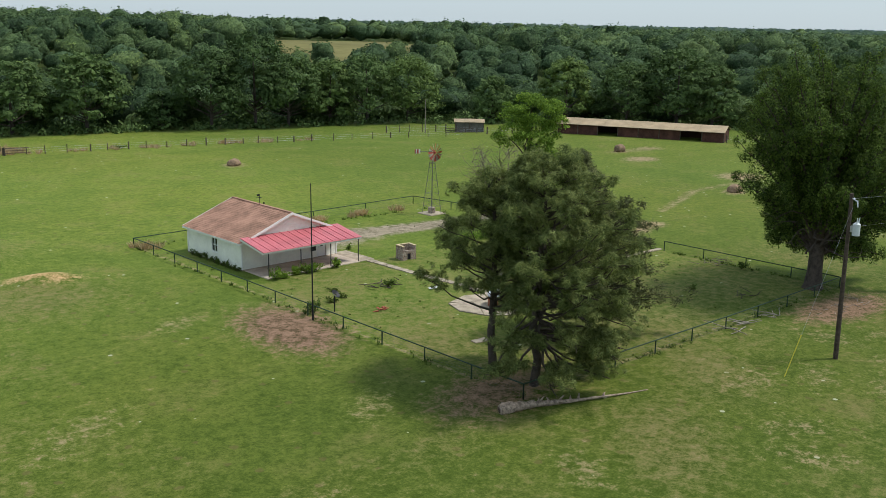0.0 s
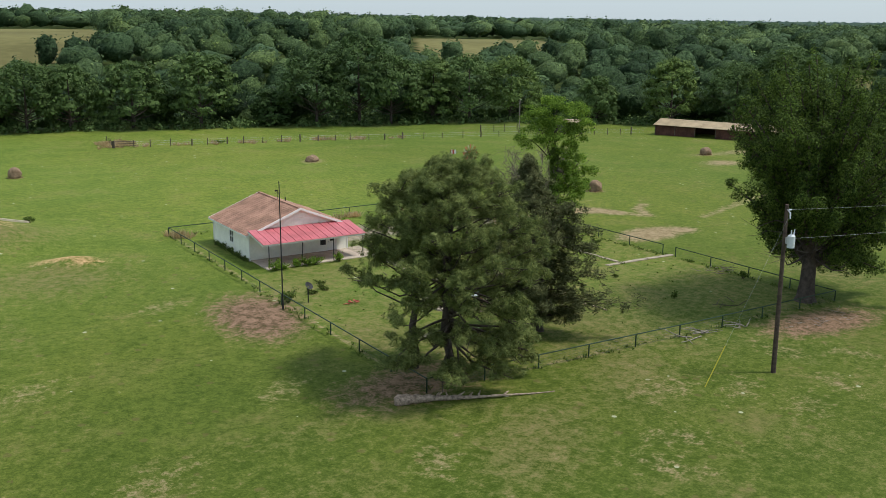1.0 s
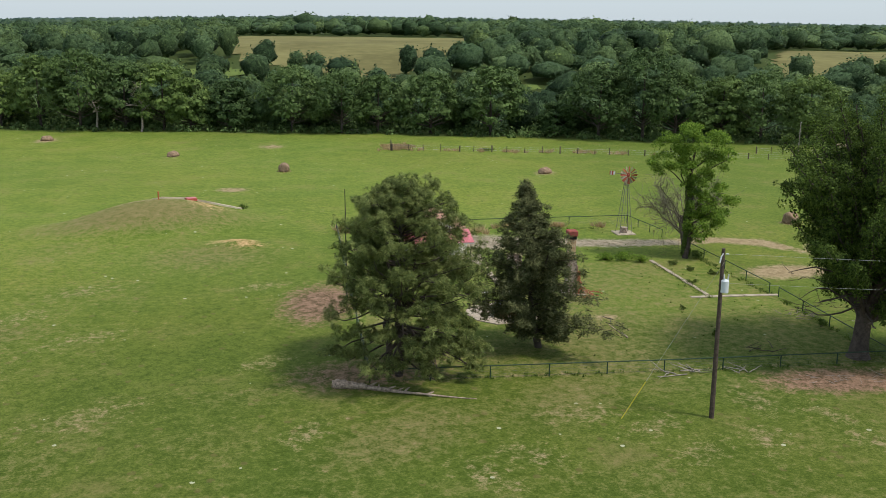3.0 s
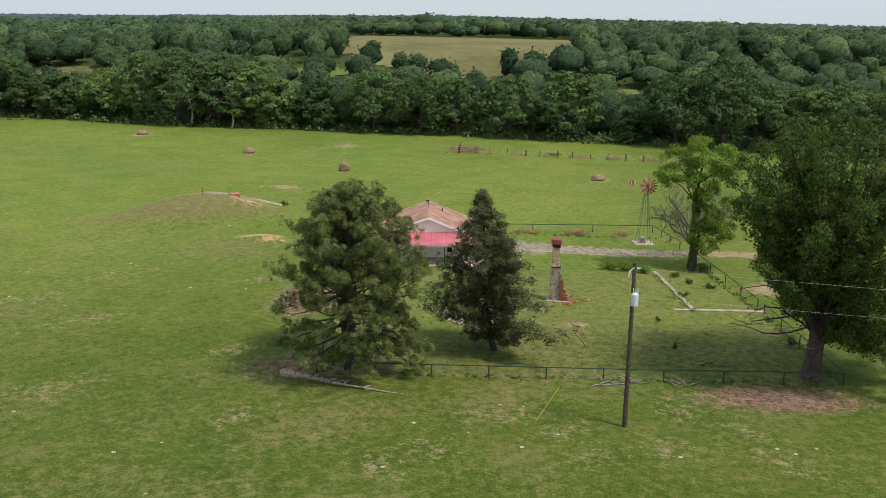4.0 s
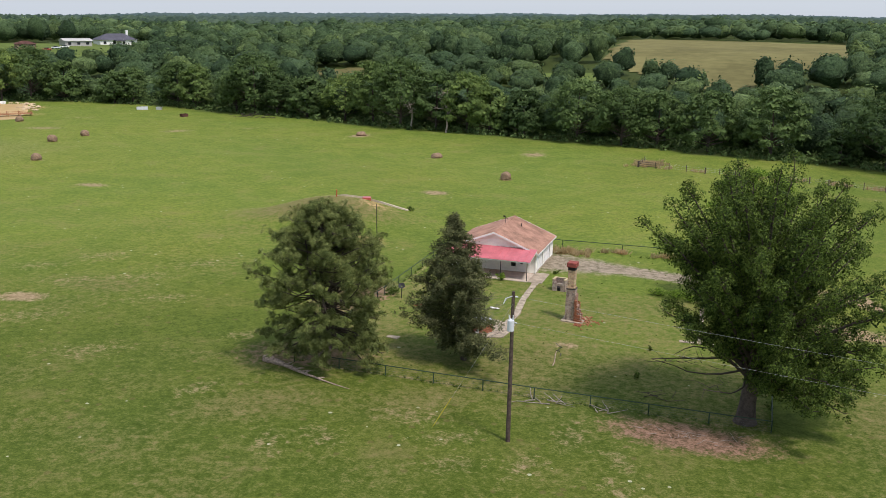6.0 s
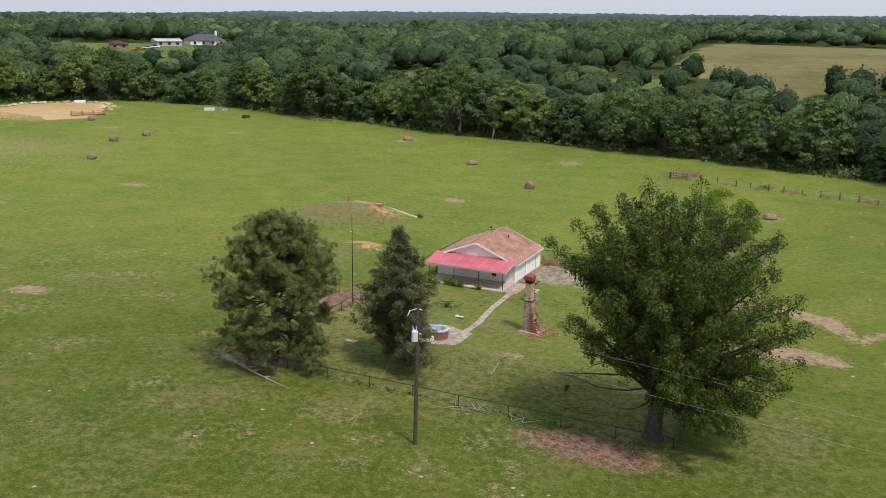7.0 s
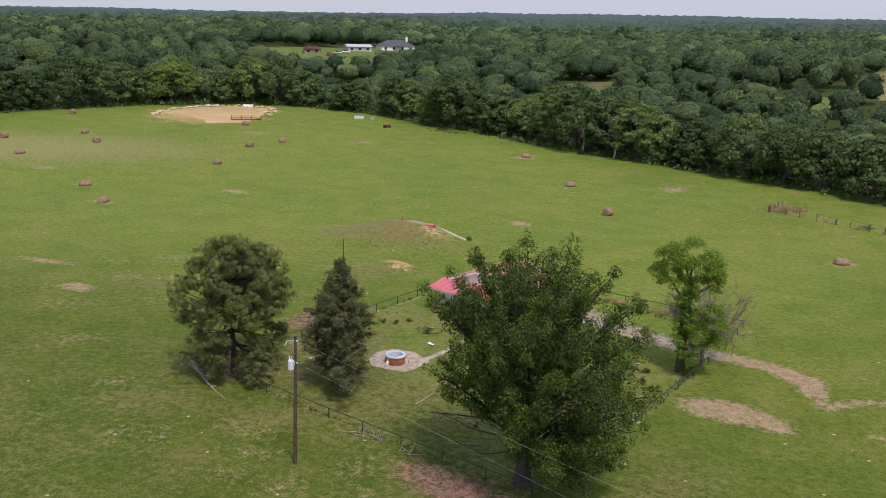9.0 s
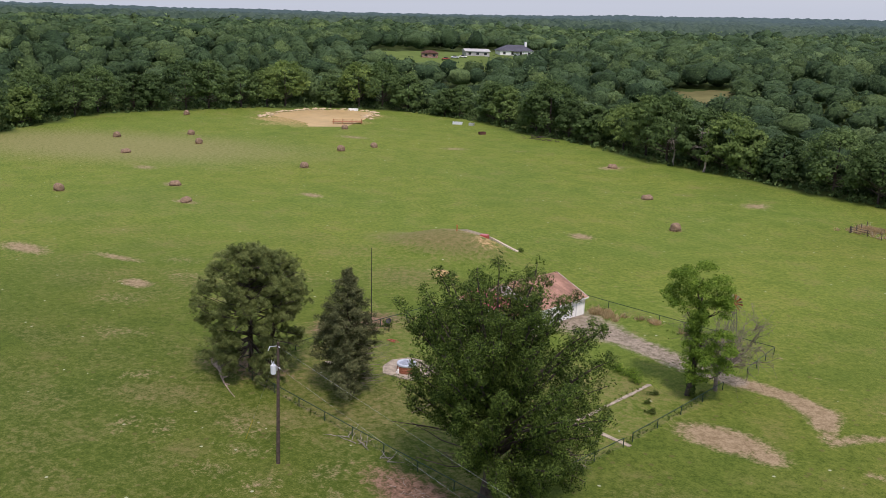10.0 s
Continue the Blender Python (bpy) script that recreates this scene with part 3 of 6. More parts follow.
def along(poly, spacing, offset, rng):
    """Points beside a polyline, at an offset to its left."""
    out = []
    for (ax, ay), (bx, by) in zip(poly, poly[1:]):
        L = math.hypot(bx - ax, by - ay)
        for k in range(max(1, round(L / spacing))):
            t = (k + rng.uniform(0.1, 0.9)) / max(1, round(L / spacing))
            o = offset + rng.uniform(-1.6, 1.6)
            out.append((ax + t * (bx - ax) - (by - ay) / L * o, ay + t * (by - ay) + (bx - ax) / L * o))
    return out


def build_woods():
    rng = np.random.default_rng(5)
    kinds = [wood_tree(11, 14.5, 6.4, 0.20), wood_tree(12, 13.0, 6.2, 0.17), wood_tree(13, 16.0, 7.4, 0.22), wood_tree(14, 10.0, 5.0, 0.13), wood_tree(15, 14.0, 5.6, 0.18)]
    spots = along(FIELD[:23], 10.6, 5.2, rng)
    spots = [p for p in spots if edge_distance(np.array(p[0]), np.array(p[1])) > 1.2]
    used = set()
    for x, y in spots:
        k = int(rng.integers(0, 5))
        m = pose(x, y, gz(x, y), 0, 0, float(rng.uniform(0, 360)))
        if k not in used:
            used.add(k)
            kinds[k].matrix_world = m
            ob = kinds[k]
        else:
            ob = copy_thing(kinds[k], m)
        s = float(rng.uniform(0.88, 1.24))
        ob.scale = (s, s, s * float(rng.uniform(0.9, 1.1)))
    # the woods behind: lobed crowns, rough with leaves
    eye = np.array((60.0, -36.0))
    P = []
    for lo, hi, gap, quads in ((9, 100, 10.5, 300), (100, 330, 11.5, 96), (330, 1400, 16.0, 22)):
        g = np.arange(-1300, 1400, gap)
        h = np.arange(-50, 1400, gap)
        X, Y = np.meshgrid(g, h)
        X, Y = (X + rng.uniform(-0.48, 0.48, X.shape) * gap).ravel(), (Y + rng.uniform(-0.48, 0.48, Y.shape) * gap).ravel()
        az = np.degrees(np.arctan2(X - eye[0], Y - eye[1]))
        ok = (az > -70) & (az < 72) & (np.hypot(X - eye[0], Y - eye[1]) < 1180)
        X, Y = X[ok], Y[ok]
        d = edge_distance(X, Y)
        ok = (d > lo) & (d <= hi)
        for poly in [m[0] for m in MEADOWS] + [CREEK]:
            ok &= edge_distance(X, Y, poly) > gap * 0.35
        X, Y = X[ok], Y[ok]
        thin = waves(X, Y, 120, 6) > -0.74
        P.append((X[thin], Y[thin], gap, quads))
    for X, Y, gap, quads in P:
        n = len(X)
        deep = edge_distance(X, Y)
        h = rng.uniform(8.5, 13.0, n) * (0.95 + 0.28 * waves(X, Y, 110, 2))
        r = gap * rng.choice([0.44, 0.54, 0.64, 0.78], n, p=[0.18, 0.36, 0.30, 0.16]) * rng.uniform(0.92, 1.08, n)
        h = h * (0.76 + 0.40 * r / gap) * (1 - 0.24 * step(14, 30, deep) * (1 - step(70, 130, deep))) * np.where(rng.uniform(size=n) < 0.05, 1.2, 1.0)
        heart = np.stack([X, Y, land(X, Y) + h * 0.48], 1)
        R = np.stack([r * rng.uniform(0.9, 1.1, n), r * rng.uniform(0.9, 1.1, n), h * 0.52], 1)
        tone = np.clip(rng.beta(1.5, 1.9, n) * 0.85 + 0.12 * (waves(X, Y, 60, 9) + 1) * 0.6, 0, 1)
        K, rings, side = {300: (16, 7, 12), 96: (13, 6, 9), 22: (8, 4, 6)}[quads]
        knob = unit(rng.normal(size=(n, K, 3)) + (0, 0, 0.45))
        sharp = {300: 13.0, 96: 11.0, 22: 7.0}[quads]

        def swell(d):
            """How far the crown bulges towards each direction, and the knob that is nearest to it."""
            near = np.einsum("nqk,nlk->nql", d, knob)
            best = near.argmax(2)
            return 0.66 + 0.38 * np.exp((near.max(2) - 1) * sharp), np.take_along_axis(knob, best[..., None], 1)
        # leaves over the crown
        d = unit(rng.normal(size=(n, quads, 3)) + (0, 0, 0.35))
        d[..., 2] = np.where(d[..., 2] < -0.55, -d[..., 2], d[..., 2])
        f, mate = swell(d)
        C = (heart[:, None] + d * R[:, None] * (f * rng.uniform(0.86, 1.10, f.shape))[..., None]).reshape(-1, 3)
        N = (d * 0.4 + unit(d - mate * 0.72) * 0.75 + rng.normal(size=d.shape) * 0.38 + (0, 0, 0.25)).reshape(-1, 3)
        s = Soup()
        s.add(*leaf_quads(rng, C, N, rng.uniform(0.20, 0.42, len(C)) * {300: 1.12, 96: 1.8, 22: 3.0}[quads], 0.7))
        # the closed body beneath them
        el, a = np.meshgrid(np.linspace(-1.15, 1.30, rings), np.arange(side) * 2 * np.pi / side, indexing="ij")
        body = np.stack([np.cos(el) * np.cos(a + el), np.cos(el) * np.sin(a + el), np.sin(el)], -1).reshape(-1, 3)
        body = np.concatenate([body, [(0, 0, 1.0)]])
        m = len(body)
        D = np.broadcast_to(body, (n, m, 3))
        V = (heart[:, None] + D * R[:, None] * (swell(D)[0] * rng.uniform(0.82, 0.94, (n, m)))[..., None]).reshape(-1, 3)
        F = np.array([[q * side + p, q * side + (p + 1) % side, (q + 1) * side + (p + 1) % side, (q + 1) * side + p] for q in range(rings - 1) for p in range(side)])
        at0 = (np.arange(n) * m)[:, None, None]
        s.add(V, (F[None] + at0).reshape(-1, 4))
        T = np.array([[(rings - 1) * side + p, (rings - 1) * side + (p + 1) % side, m - 1] for p in range(side)])
        s.f += ((T[None] + at0).reshape(-1, 3) + s.n - len(V)).tolist()
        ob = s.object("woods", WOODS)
        at = ob.data.attributes.new("tone", "FLOAT", "POINT")
        leaf_tone = np.clip(tone[:, None] * rng.uniform(0.82, 1.18, (n, quads)), 0, 1)
        at.data.foreach_set("value", np.concatenate([np.repeat(leaf_tone.ravel(), 4), np.repeat(tone * 0.9, m)]).astype(np.float32))
        tagged(ob, "dense mixed green woods rolling away from the pasture", "woods", kind="stuff")
    # canopy of the country towards the horizon
    ang, rad = np.radians(np.linspace(-70, 74, 700)), 1050 * (4.4 ** (np.linspace(0, 1, 80)))
    A, Rr = np.meshgrid(ang, rad)
    X, Y = eye[0] + Rr * np.sin(A), eye[1] + Rr * np.cos(A)
    Z = land(X, Y) + 9 + 7 * rng.uniform(0, 1, X.shape) ** 2.2 - 3 * (rng.uniform(size=X.shape) < 0.2) + 5 * waves(X, Y, 900, 21) * step(1100, 2500, Rr) + 7 * waves(X, Y, 2100, 22) * step(2000, 4000, Rr)
    Z[0] -= 22
    n = len(ang)
    i = np.arange((len(rad) - 1) * n).reshape(-1, n)[:, :-1].ravel()
    s = Soup()
    s.add(np.stack([X.ravel(), Y.ravel(), Z.ravel()], 1), np.stack([i, i + n, i + n + 1, i + 1], 1))
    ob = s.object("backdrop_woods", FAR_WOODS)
    # per-vertex amount of painted haze, rising with range
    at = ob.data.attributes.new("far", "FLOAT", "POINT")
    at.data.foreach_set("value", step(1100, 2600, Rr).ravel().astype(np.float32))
    tagged(ob, "hazy blue-green wooded country out to the horizon", "backdrop", kind="structure")


def far_build(nt, bsdf):
    v = coords(nt, world_space=True)
    n1, n2 = noise_tex(nt, v, 0.035, 5, 0.7), noise_tex(nt, v, 0.0022, 3)
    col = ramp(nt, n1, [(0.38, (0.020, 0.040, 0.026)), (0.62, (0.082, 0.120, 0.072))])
    # aerial haze put into the colour: blue-grey mixed over the greens
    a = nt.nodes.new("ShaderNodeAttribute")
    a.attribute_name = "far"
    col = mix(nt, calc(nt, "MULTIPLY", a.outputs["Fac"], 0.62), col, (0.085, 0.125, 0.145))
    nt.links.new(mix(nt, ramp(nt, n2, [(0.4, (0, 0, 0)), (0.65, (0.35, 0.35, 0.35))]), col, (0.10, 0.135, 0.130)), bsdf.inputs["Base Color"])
    bsdf.inputs["Roughness"].default_value = 1.0
    bsdf.inputs["Specular IOR Level"].default_value = 0.0


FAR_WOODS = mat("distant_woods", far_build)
build_woods()


# ---- the yard trees ----
def limb(s, rng, a, b, r0, r1, bend=0.12, n=6, sides=7):
    a, b = np.asarray(a, float), np.asarray(b, float)
    L = np.linalg.norm(b - a)
    k = np.linspace(0, 1, n)[:, None]
    off = rng.normal(size=3) * L * bend
    s.tube(a + (b - a) * k + off * np.sin(k * np.pi) + rng.normal(size=(n, 3)) * L * 0.012, np.linspace(r0, r1, n), sides)


def pine(x, y, height, radius, n_crown, n_low, seed, label, lean=(0, 0), crowd=0.0):
    """A round-headed pine: bottle-brush tufts in pads at the ends of limbs, drooping low boughs, an open heart."""
    rng = np.random.default_rng(seed)
    top = thing("pine_tree", x, y, gz(x, y), label, "tree")
    wood, needles = Soup(), Soup()
    lean = np.array((*lean, 0.0))
    limb(wood, rng, (0, 0, -0.3), lean + (0, 0, height - 1.0), 0.30, 0.06, 0.015, 9, 9)
    limb(wood, rng, lean * 0.3 + (0, 0, height * 0.34), lean + (-1.3, -0.6, height * 0.78), 0.15, 0.05, 0.04, 7, 7)
    limb(wood, rng, lean * 0.3 + (0, 0, height * 0.30), lean + (1.6, 0.5, height * 0.70), 0.14, 0.05, 0.04, 7, 7)
    ends = []
    for i in range(n_crown):
        u = 0.43 + 0.54 * ((i + 0.5) / n_crown) ** 0.9
        prof = float(np.interp(u, [0.3, 0.46, 0.62, 0.76, 0.87, 0.95, 1.0], [0.96, 1.0, 0.97, 0.82, 0.58, 0.34, 0.12]))
        a = i * 2.4 + rng.uniform(-0.35, 0.35)
        near = 0.55 if crowd and math.cos(a - crowd) > 0.5 else 1.0
        ends.append((u, a, near * radius * prof * (rng.uniform(0.88, 1.04) if i % 3 else rng.uniform(0.4, 0.75)), prof))
    for i in range(n_low):
        u, a = (rng.uniform(0.06, 0.26) if i % 3 else rng.uniform(0.26, 0.42)), i * 2.4 + rng.uniform(-0.3, 0.3)
        if not (crowd and math.cos(a - crowd) > 0.6):
            ends.append((u, a, radius * rng.uniform(0.5, 1.02), 0.9))
    tufts, dirs = [], []
    for u, a, out, prof in ends:
        z = height * u
        stem = lean * u
        start = stem + (0, 0, max(height * 0.22, z - out * (0.42 if u > 0.42 else -0.26)))
        end = stem + (math.cos(a) * out, math.sin(a) * out, z)
        limb(wood, rng, start, end, 0.075 * (1.25 - u) + 0.02, 0.02, 0.06, 6, 5)
        for j in range(int(6 + 3 * prof)):
            d = unit(rng.normal(size=3) * (1, 1, 0.7))
            d[2] = abs(d[2])
            c = end + d * np.array((0.95, 0.95, 0.85)) * rng.uniform(0.3, 1.05) - (end - start) * rng.uniform(0.0, 0.3)
            limb(wood, rng, start + (end - start) * rng.uniform(0.72, 0.95), c, 0.024, 0.010, 0.06, 4, 3)
            k = int(rng.integers(4, 7))
            d = unit(rng.normal(size=(k, 3)) * (1, 1, 0.7) + (0, 0, 0.6))
            tufts.append(c + d * rng.uniform(0.12, 0.42, (k, 1)))
            dirs.append(d)
    T, D = np.concatenate(tufts), np.concatenate(dirs)
    per = 30
    along_d = unit(np.repeat(D, per, 0) * 0.75 + rng.normal(size=(len(T) * per, 3)) * 0.7)
    C = np.repeat(T, per, 0) + along_d * 0.19 + rng.normal(size=(len(T) * per, 3)) * 0.03
    needles.add(*leaf_quads(rng, C, np.repeat(D, per, 0) * 0.8 + rng.normal(size=C.shape) * 0.4 + (0, 0, 0.4), rng.uniform(0.13, 0.22, len(C)), 0.105, along_d))
    wood.object("trunk", BARK, top)
    needles.object("crown", PINE, top, smooth=False)
    return top


pine(40.8, 35.0, 14.2, 6.1, 92, 58, 31, "bushy dark green pine beside the pipe fence corner", (0, 0), 2.4)
pine(40.0, 38.2, 13.0, 4.3, 42, 0, 32, "slimmer dark pine standing behind its neighbour", (0.2, 0.2))


def cedar(x, y, height, seed):
    rng = np.random.default_rng(seed)
    top = thing("cedar_tree", x, y, gz(x, y), "conical brownish green cedar with ragged low boughs", "tree")
    wood, spr = Soup(), Soup()
    limb(wood, rng, (0, 0, -0.3), (-1.3, -0.1, height - 0.4), 0.30, 0.03, 0.01, 8, 8)
    limb(wood, rng, (0.2, 0, height * 0.42), (0.5, -2.8, height * 0.72), 0.10, 0.02, 0.03, 6, 6)
    C, A = [], []
    arms = [(i * 2.4 + rng.uniform(-0.4, 0.4), u, 1.0, 0, 0) for i, u in enumerate(np.linspace(0.08, 0.985, 112))]
    arms += [(i * 2.4, u, 0.42, 1.4, -2.7) for i, u in enumerate(np.linspace(0.5, 0.76, 13))]
    arms += [(-0.86, 0.21, 1.85, 0, 0), (-0.80, 0.18, 1.75, 0, 0), (-0.95, 0.24, 1.7, 0, 0), (-0.7, 0.34, 1.3, 0, 0), (-0.9, 0.42, 1.25, 0, 0), (-0.75, 0.12, 1.1, 0, 0), (3.1, 0.22, 1.6, 0, 0), (3.3, 0.30, 1.35, 0, 0), (2.9, 0.27, 1.4, 0, 0)]
    for a, u, far, ox, oy in arms:
        z = height * u
        out = float(np.interp(u, [0.05, 0.2, 0.45, 0.6, 0.7, 0.8, 0.9, 1.0], [2.6, 3.7, 4.0, 3.4, 2.6, 1.5, 0.85, 0.12])) * rng.uniform(0.70, 1.12) * far
        if far == 1.0 and math.cos(a - 0.55) > 0.3 and u < 0.8:
            out *= 0.42 + 0.55 * u
        ox = ox - 1.3 * u
        start, end = np.array((0.05 + ox, 0.05 + oy, z - out * 0.12)), np.array((math.cos(a) * out + ox, math.sin(a) * out + oy, z + out * rng.uniform(-0.04, 0.14)))
        limb(wood, rng, start, end, 0.05 * (1.3 - u), 0.012, 0.06, 5, 4)
        # pads of sprays, spaced along the bough
        for t in np.linspace(0.34, 1.0, max(2, int(1 + out * 1.5))) if far < 1.3 else (0.62, 0.75, 0.88, 1.0):
            k = int(rng.integers(6, 10))
            w = 0.30 * (0.5 + 0.16 * out)
            c = start + (end - start) * t + rng.normal(size=3) * 0.16 + rng.normal(size=(k, 3)) * np.array((w, w, w * 0.55))
            C.append(c)
            A.append(np.repeat(unit((end - start + rng.normal(size=3) * 0.5)[None]), k, 0))
    C, A = np.concatenate(C), np.concatenate(A)
    per = 13
    along_d = unit(np.repeat(A, per, 0) + rng.normal(size=(len(C) * per, 3)) * 0.5 + (0, 0, 0.45))
    Q = np.repeat(C, per, 0) + rng.normal(size=(len(C) * per, 3)) * 0.13
    spr.add(*leaf_quads(rng, Q, np.repeat(A, per, 0) * 0.5 + rng.normal(size=Q.shape) * 0.45 + (0, 0, 0.7), rng.uniform(0.10, 0.22, len(Q)), 0.24, along_d))
    wood.object("trunk", BARK, top)
    spr.object("crown", CEDAR, top, smooth=False)
    twigs = Soup()
    for i in range(34):
        a = rng.uniform(0.2, 1.4)
        z = rng.uniform(1.2, 5.5)
        limb(twigs, rng, (0.8 * math.cos(a), 0.8 * math.sin(a), z - 0.5), (math.cos(a) * rng.uniform(3.0, 4.8), math.sin(a) * rng.uniform(3.0, 4.8), z + rng.uniform(-0.3, 1.3)), 0.02, 0.006, 0.1, 5, 3)
    twigs.object("dead_twigs", PALE_BARK, top, "bare grey-brown dead twigs")
    return top


cedar(52.1, 40.2, 12.9, 41)


def big_tree(x, y):
    """A vase of many rising limbs, each ending in a leafy plume, with a low skirt on one side."""
    rng = np.random.default_rng(51)
    top = thing("pecan_tree", x, y, gz(x, y), "massive spreading dark green tree with a thick forked trunk", "tree")
    wood, leaves = Soup(), Soup()
    # trunk, flared at the foot
    wood.tube([(0, 0, -0.4), (0, 0, 0.3), (0.05, 0, 1.5), (0.15, 0.05, 3.2), (0.2, 0.1, 5.0), (0.3, 0.1, 6.5)], [1.15, 0.78, 0.62, 0.58, 0.56, 0.4], 14)
    tips = []
    for i in range(94):
        h = 2.2 + 17.6 * ((i + 0.5) / 94) ** 1.02
        a = i * 2.39996 + rng.uniform(-0.25, 0.25)
        boost = min(1.0, max(0.0, 0.5 + 0.9 * math.cos(a - 0.25)))  # fullest towards the east
        r = float(np.interp(h, [2, 3, 5, 8, 11, 14, 17, 19, 20.5], [5.0, 6.8, 8.4, 9.6, 10.0, 9.0, 6.8, 4.4, 1.6])) * boost + float(np.interp(h, [3, 6, 8, 10, 12, 14, 17, 19, 20.5], [0.0, 1.2, 2.7, 4.6, 6.4, 7.3, 6.8, 4.6, 1.4])) * (1 - boost)
        if r > 2.6 or h > 17:
            tips.append((a, r * rng.uniform(0.78, 1.12), h * rng.uniform(0.93, 1.05), rng.uniform(0.8, 1.3)))
    for i in range(26):
        a, h = i * 2.39996 + 1.0, rng.uniform(9, 18.5)
        tips.append((a, rng.uniform(1.6, 4.6), h, rng.uniform(1.1, 1.5)))
    tips += [(3.50, 8.9, 15.4, 0.75), (3.62, 7.6, 14.6, 0.85), (3.38, 6.9, 14.0, 0.85), (3.60, 7.0, 9.8, 0.5), (3.80, 7.8, 9.6, 0.6), (4.0, 6.8, 8.4, 0.6), (0.75, 6.6, 2.4, 1.0), (0.3, 7.4, 2.9, 1.0), (-0.2, 6.8, 2.3, 1.0), (-0.65, 5.8, 2.8, 0.9), (1.1, 6.8, 3.8, 0.9)]
    C, N, S = [], [], []
    for a, r, h, w in tips:
        c, s = math.cos(a), math.sin(a)
        tip = np.array((r * c, r * s, h))
        z0 = float(np.clip(h * 0.42, 2.8, 7.0))
        start = np.array((0.2 + 0.35 * c, 0.1 + 0.35 * s, z0))
        bow = np.array((r * c * 0.50, r * s * 0.50, z0 + (h - z0) * (0.62 if h > 7 else 0.95) + (0.0 if h > 7 else 1.6)))
        k = np.linspace(0, 1, 9)[:, None]
        line = (1 - k) ** 2 * start + 2 * k * (1 - k) * bow + k ** 2 * tip + rng.normal(size=(9, 3)) * 0.07 * k
        wood.tube(line, np.linspace(0.20 if h > 9 else 0.13, 0.025, 9), 6)
        # the plume: bosses of leaves seated round the outer limb
        n_boss = 40
        u = rng.uniform(0.38, 1.04, n_boss) ** 0.9
        P = np.stack([np.interp(u, k[:, 0], line[:, j]) for j in range(3)], 1)
        width = w * np.interp(u, [0.4, 0.6, 0.85, 1.05], [0.6, 1.05, 0.85, 0.30])[:, None]
        off = unit(rng.normal(size=(n_boss, 3)) + (0, 0, 0.25))
        boss = P + off * width * rng.uniform(0.55, 1.05, (n_boss, 1)) * (1, 1, 1.15)
        br = rng.uniform(0.26, 0.52, n_boss)
        for b_i in range(0, n_boss, 3):
            limb(wood, rng, P[b_i], boss[b_i], 0.03, 0.01, 0.08, 3, 3)
        per = 38
        d = unit(rng.normal(size=(n_boss, per, 3)) + off[:, None] * 0.5 + (0, 0, 0.25))
        C.append((boss[:, None] + d * br[:, None, None] * rng.uniform(0.55, 1.15, (n_boss, per, 1))).reshape(-1, 3))
        N.append((d * 0.5 + off[:, None] * 0.7 + rng.normal(size=d.shape) * 0.35 + (0, 0, 0.3)).reshape(-1, 3))
        S.append(rng.uniform(0.065, 0.120, n_boss * per))
        # shaded leaves nearer the limb
        q = rng.uniform(0.30, 0.88, 150)
        C.append(np.stack([np.interp(q, k[:, 0], line[:, j]) for j in range(3)], 1) + rng.normal(size=(150, 3)) * w * 0.42)
        N.append(rng.normal(size=(150, 3)) + (0, 0, 0.3))
        S.append(rng.uniform(0.13, 0.22, 150))
    C, N, S = np.concatenate(C), np.concatenate(N), np.concatenate(S)
    leaves.add(*leaf_quads(rng, C, N, S, 0.48))
    # bare broken limbs low on one side
    for a, z0, out in ((3.5, 5.2, 7.6), (3.2, 4.4, 5.6), (3.8, 6.0, 8.4), (4.2, 4.8, 6.4), (3.0, 6.2, 6.0)):
        c, s = math.cos(a), math.sin(a)
        e = np.array((out * c, out * s, z0 + rng.uniform(-0.6, 1.0)))
        limb(wood, rng, (0.2 * c, 0.2 * s, z0 - 0.8), e, 0.10, 0.02, 0.1, 7, 6)
        for _ in range(7):
            p = np.array((0, 0, z0 - 0.8)) + (e - (0, 0, z0 - 0.8)) * rng.uniform(0.5, 1.0)
            limb(wood, rng, p, p + rng.normal(size=3) * (0.9, 0.9, 0.5), 0.025, 0.008, 0.1, 4, 3)
    wood.object("trunk", BARK, top)
    leaves.object("crown", PECAN, top, smooth=False)
    return top


big_tree(76.2, 35.0)


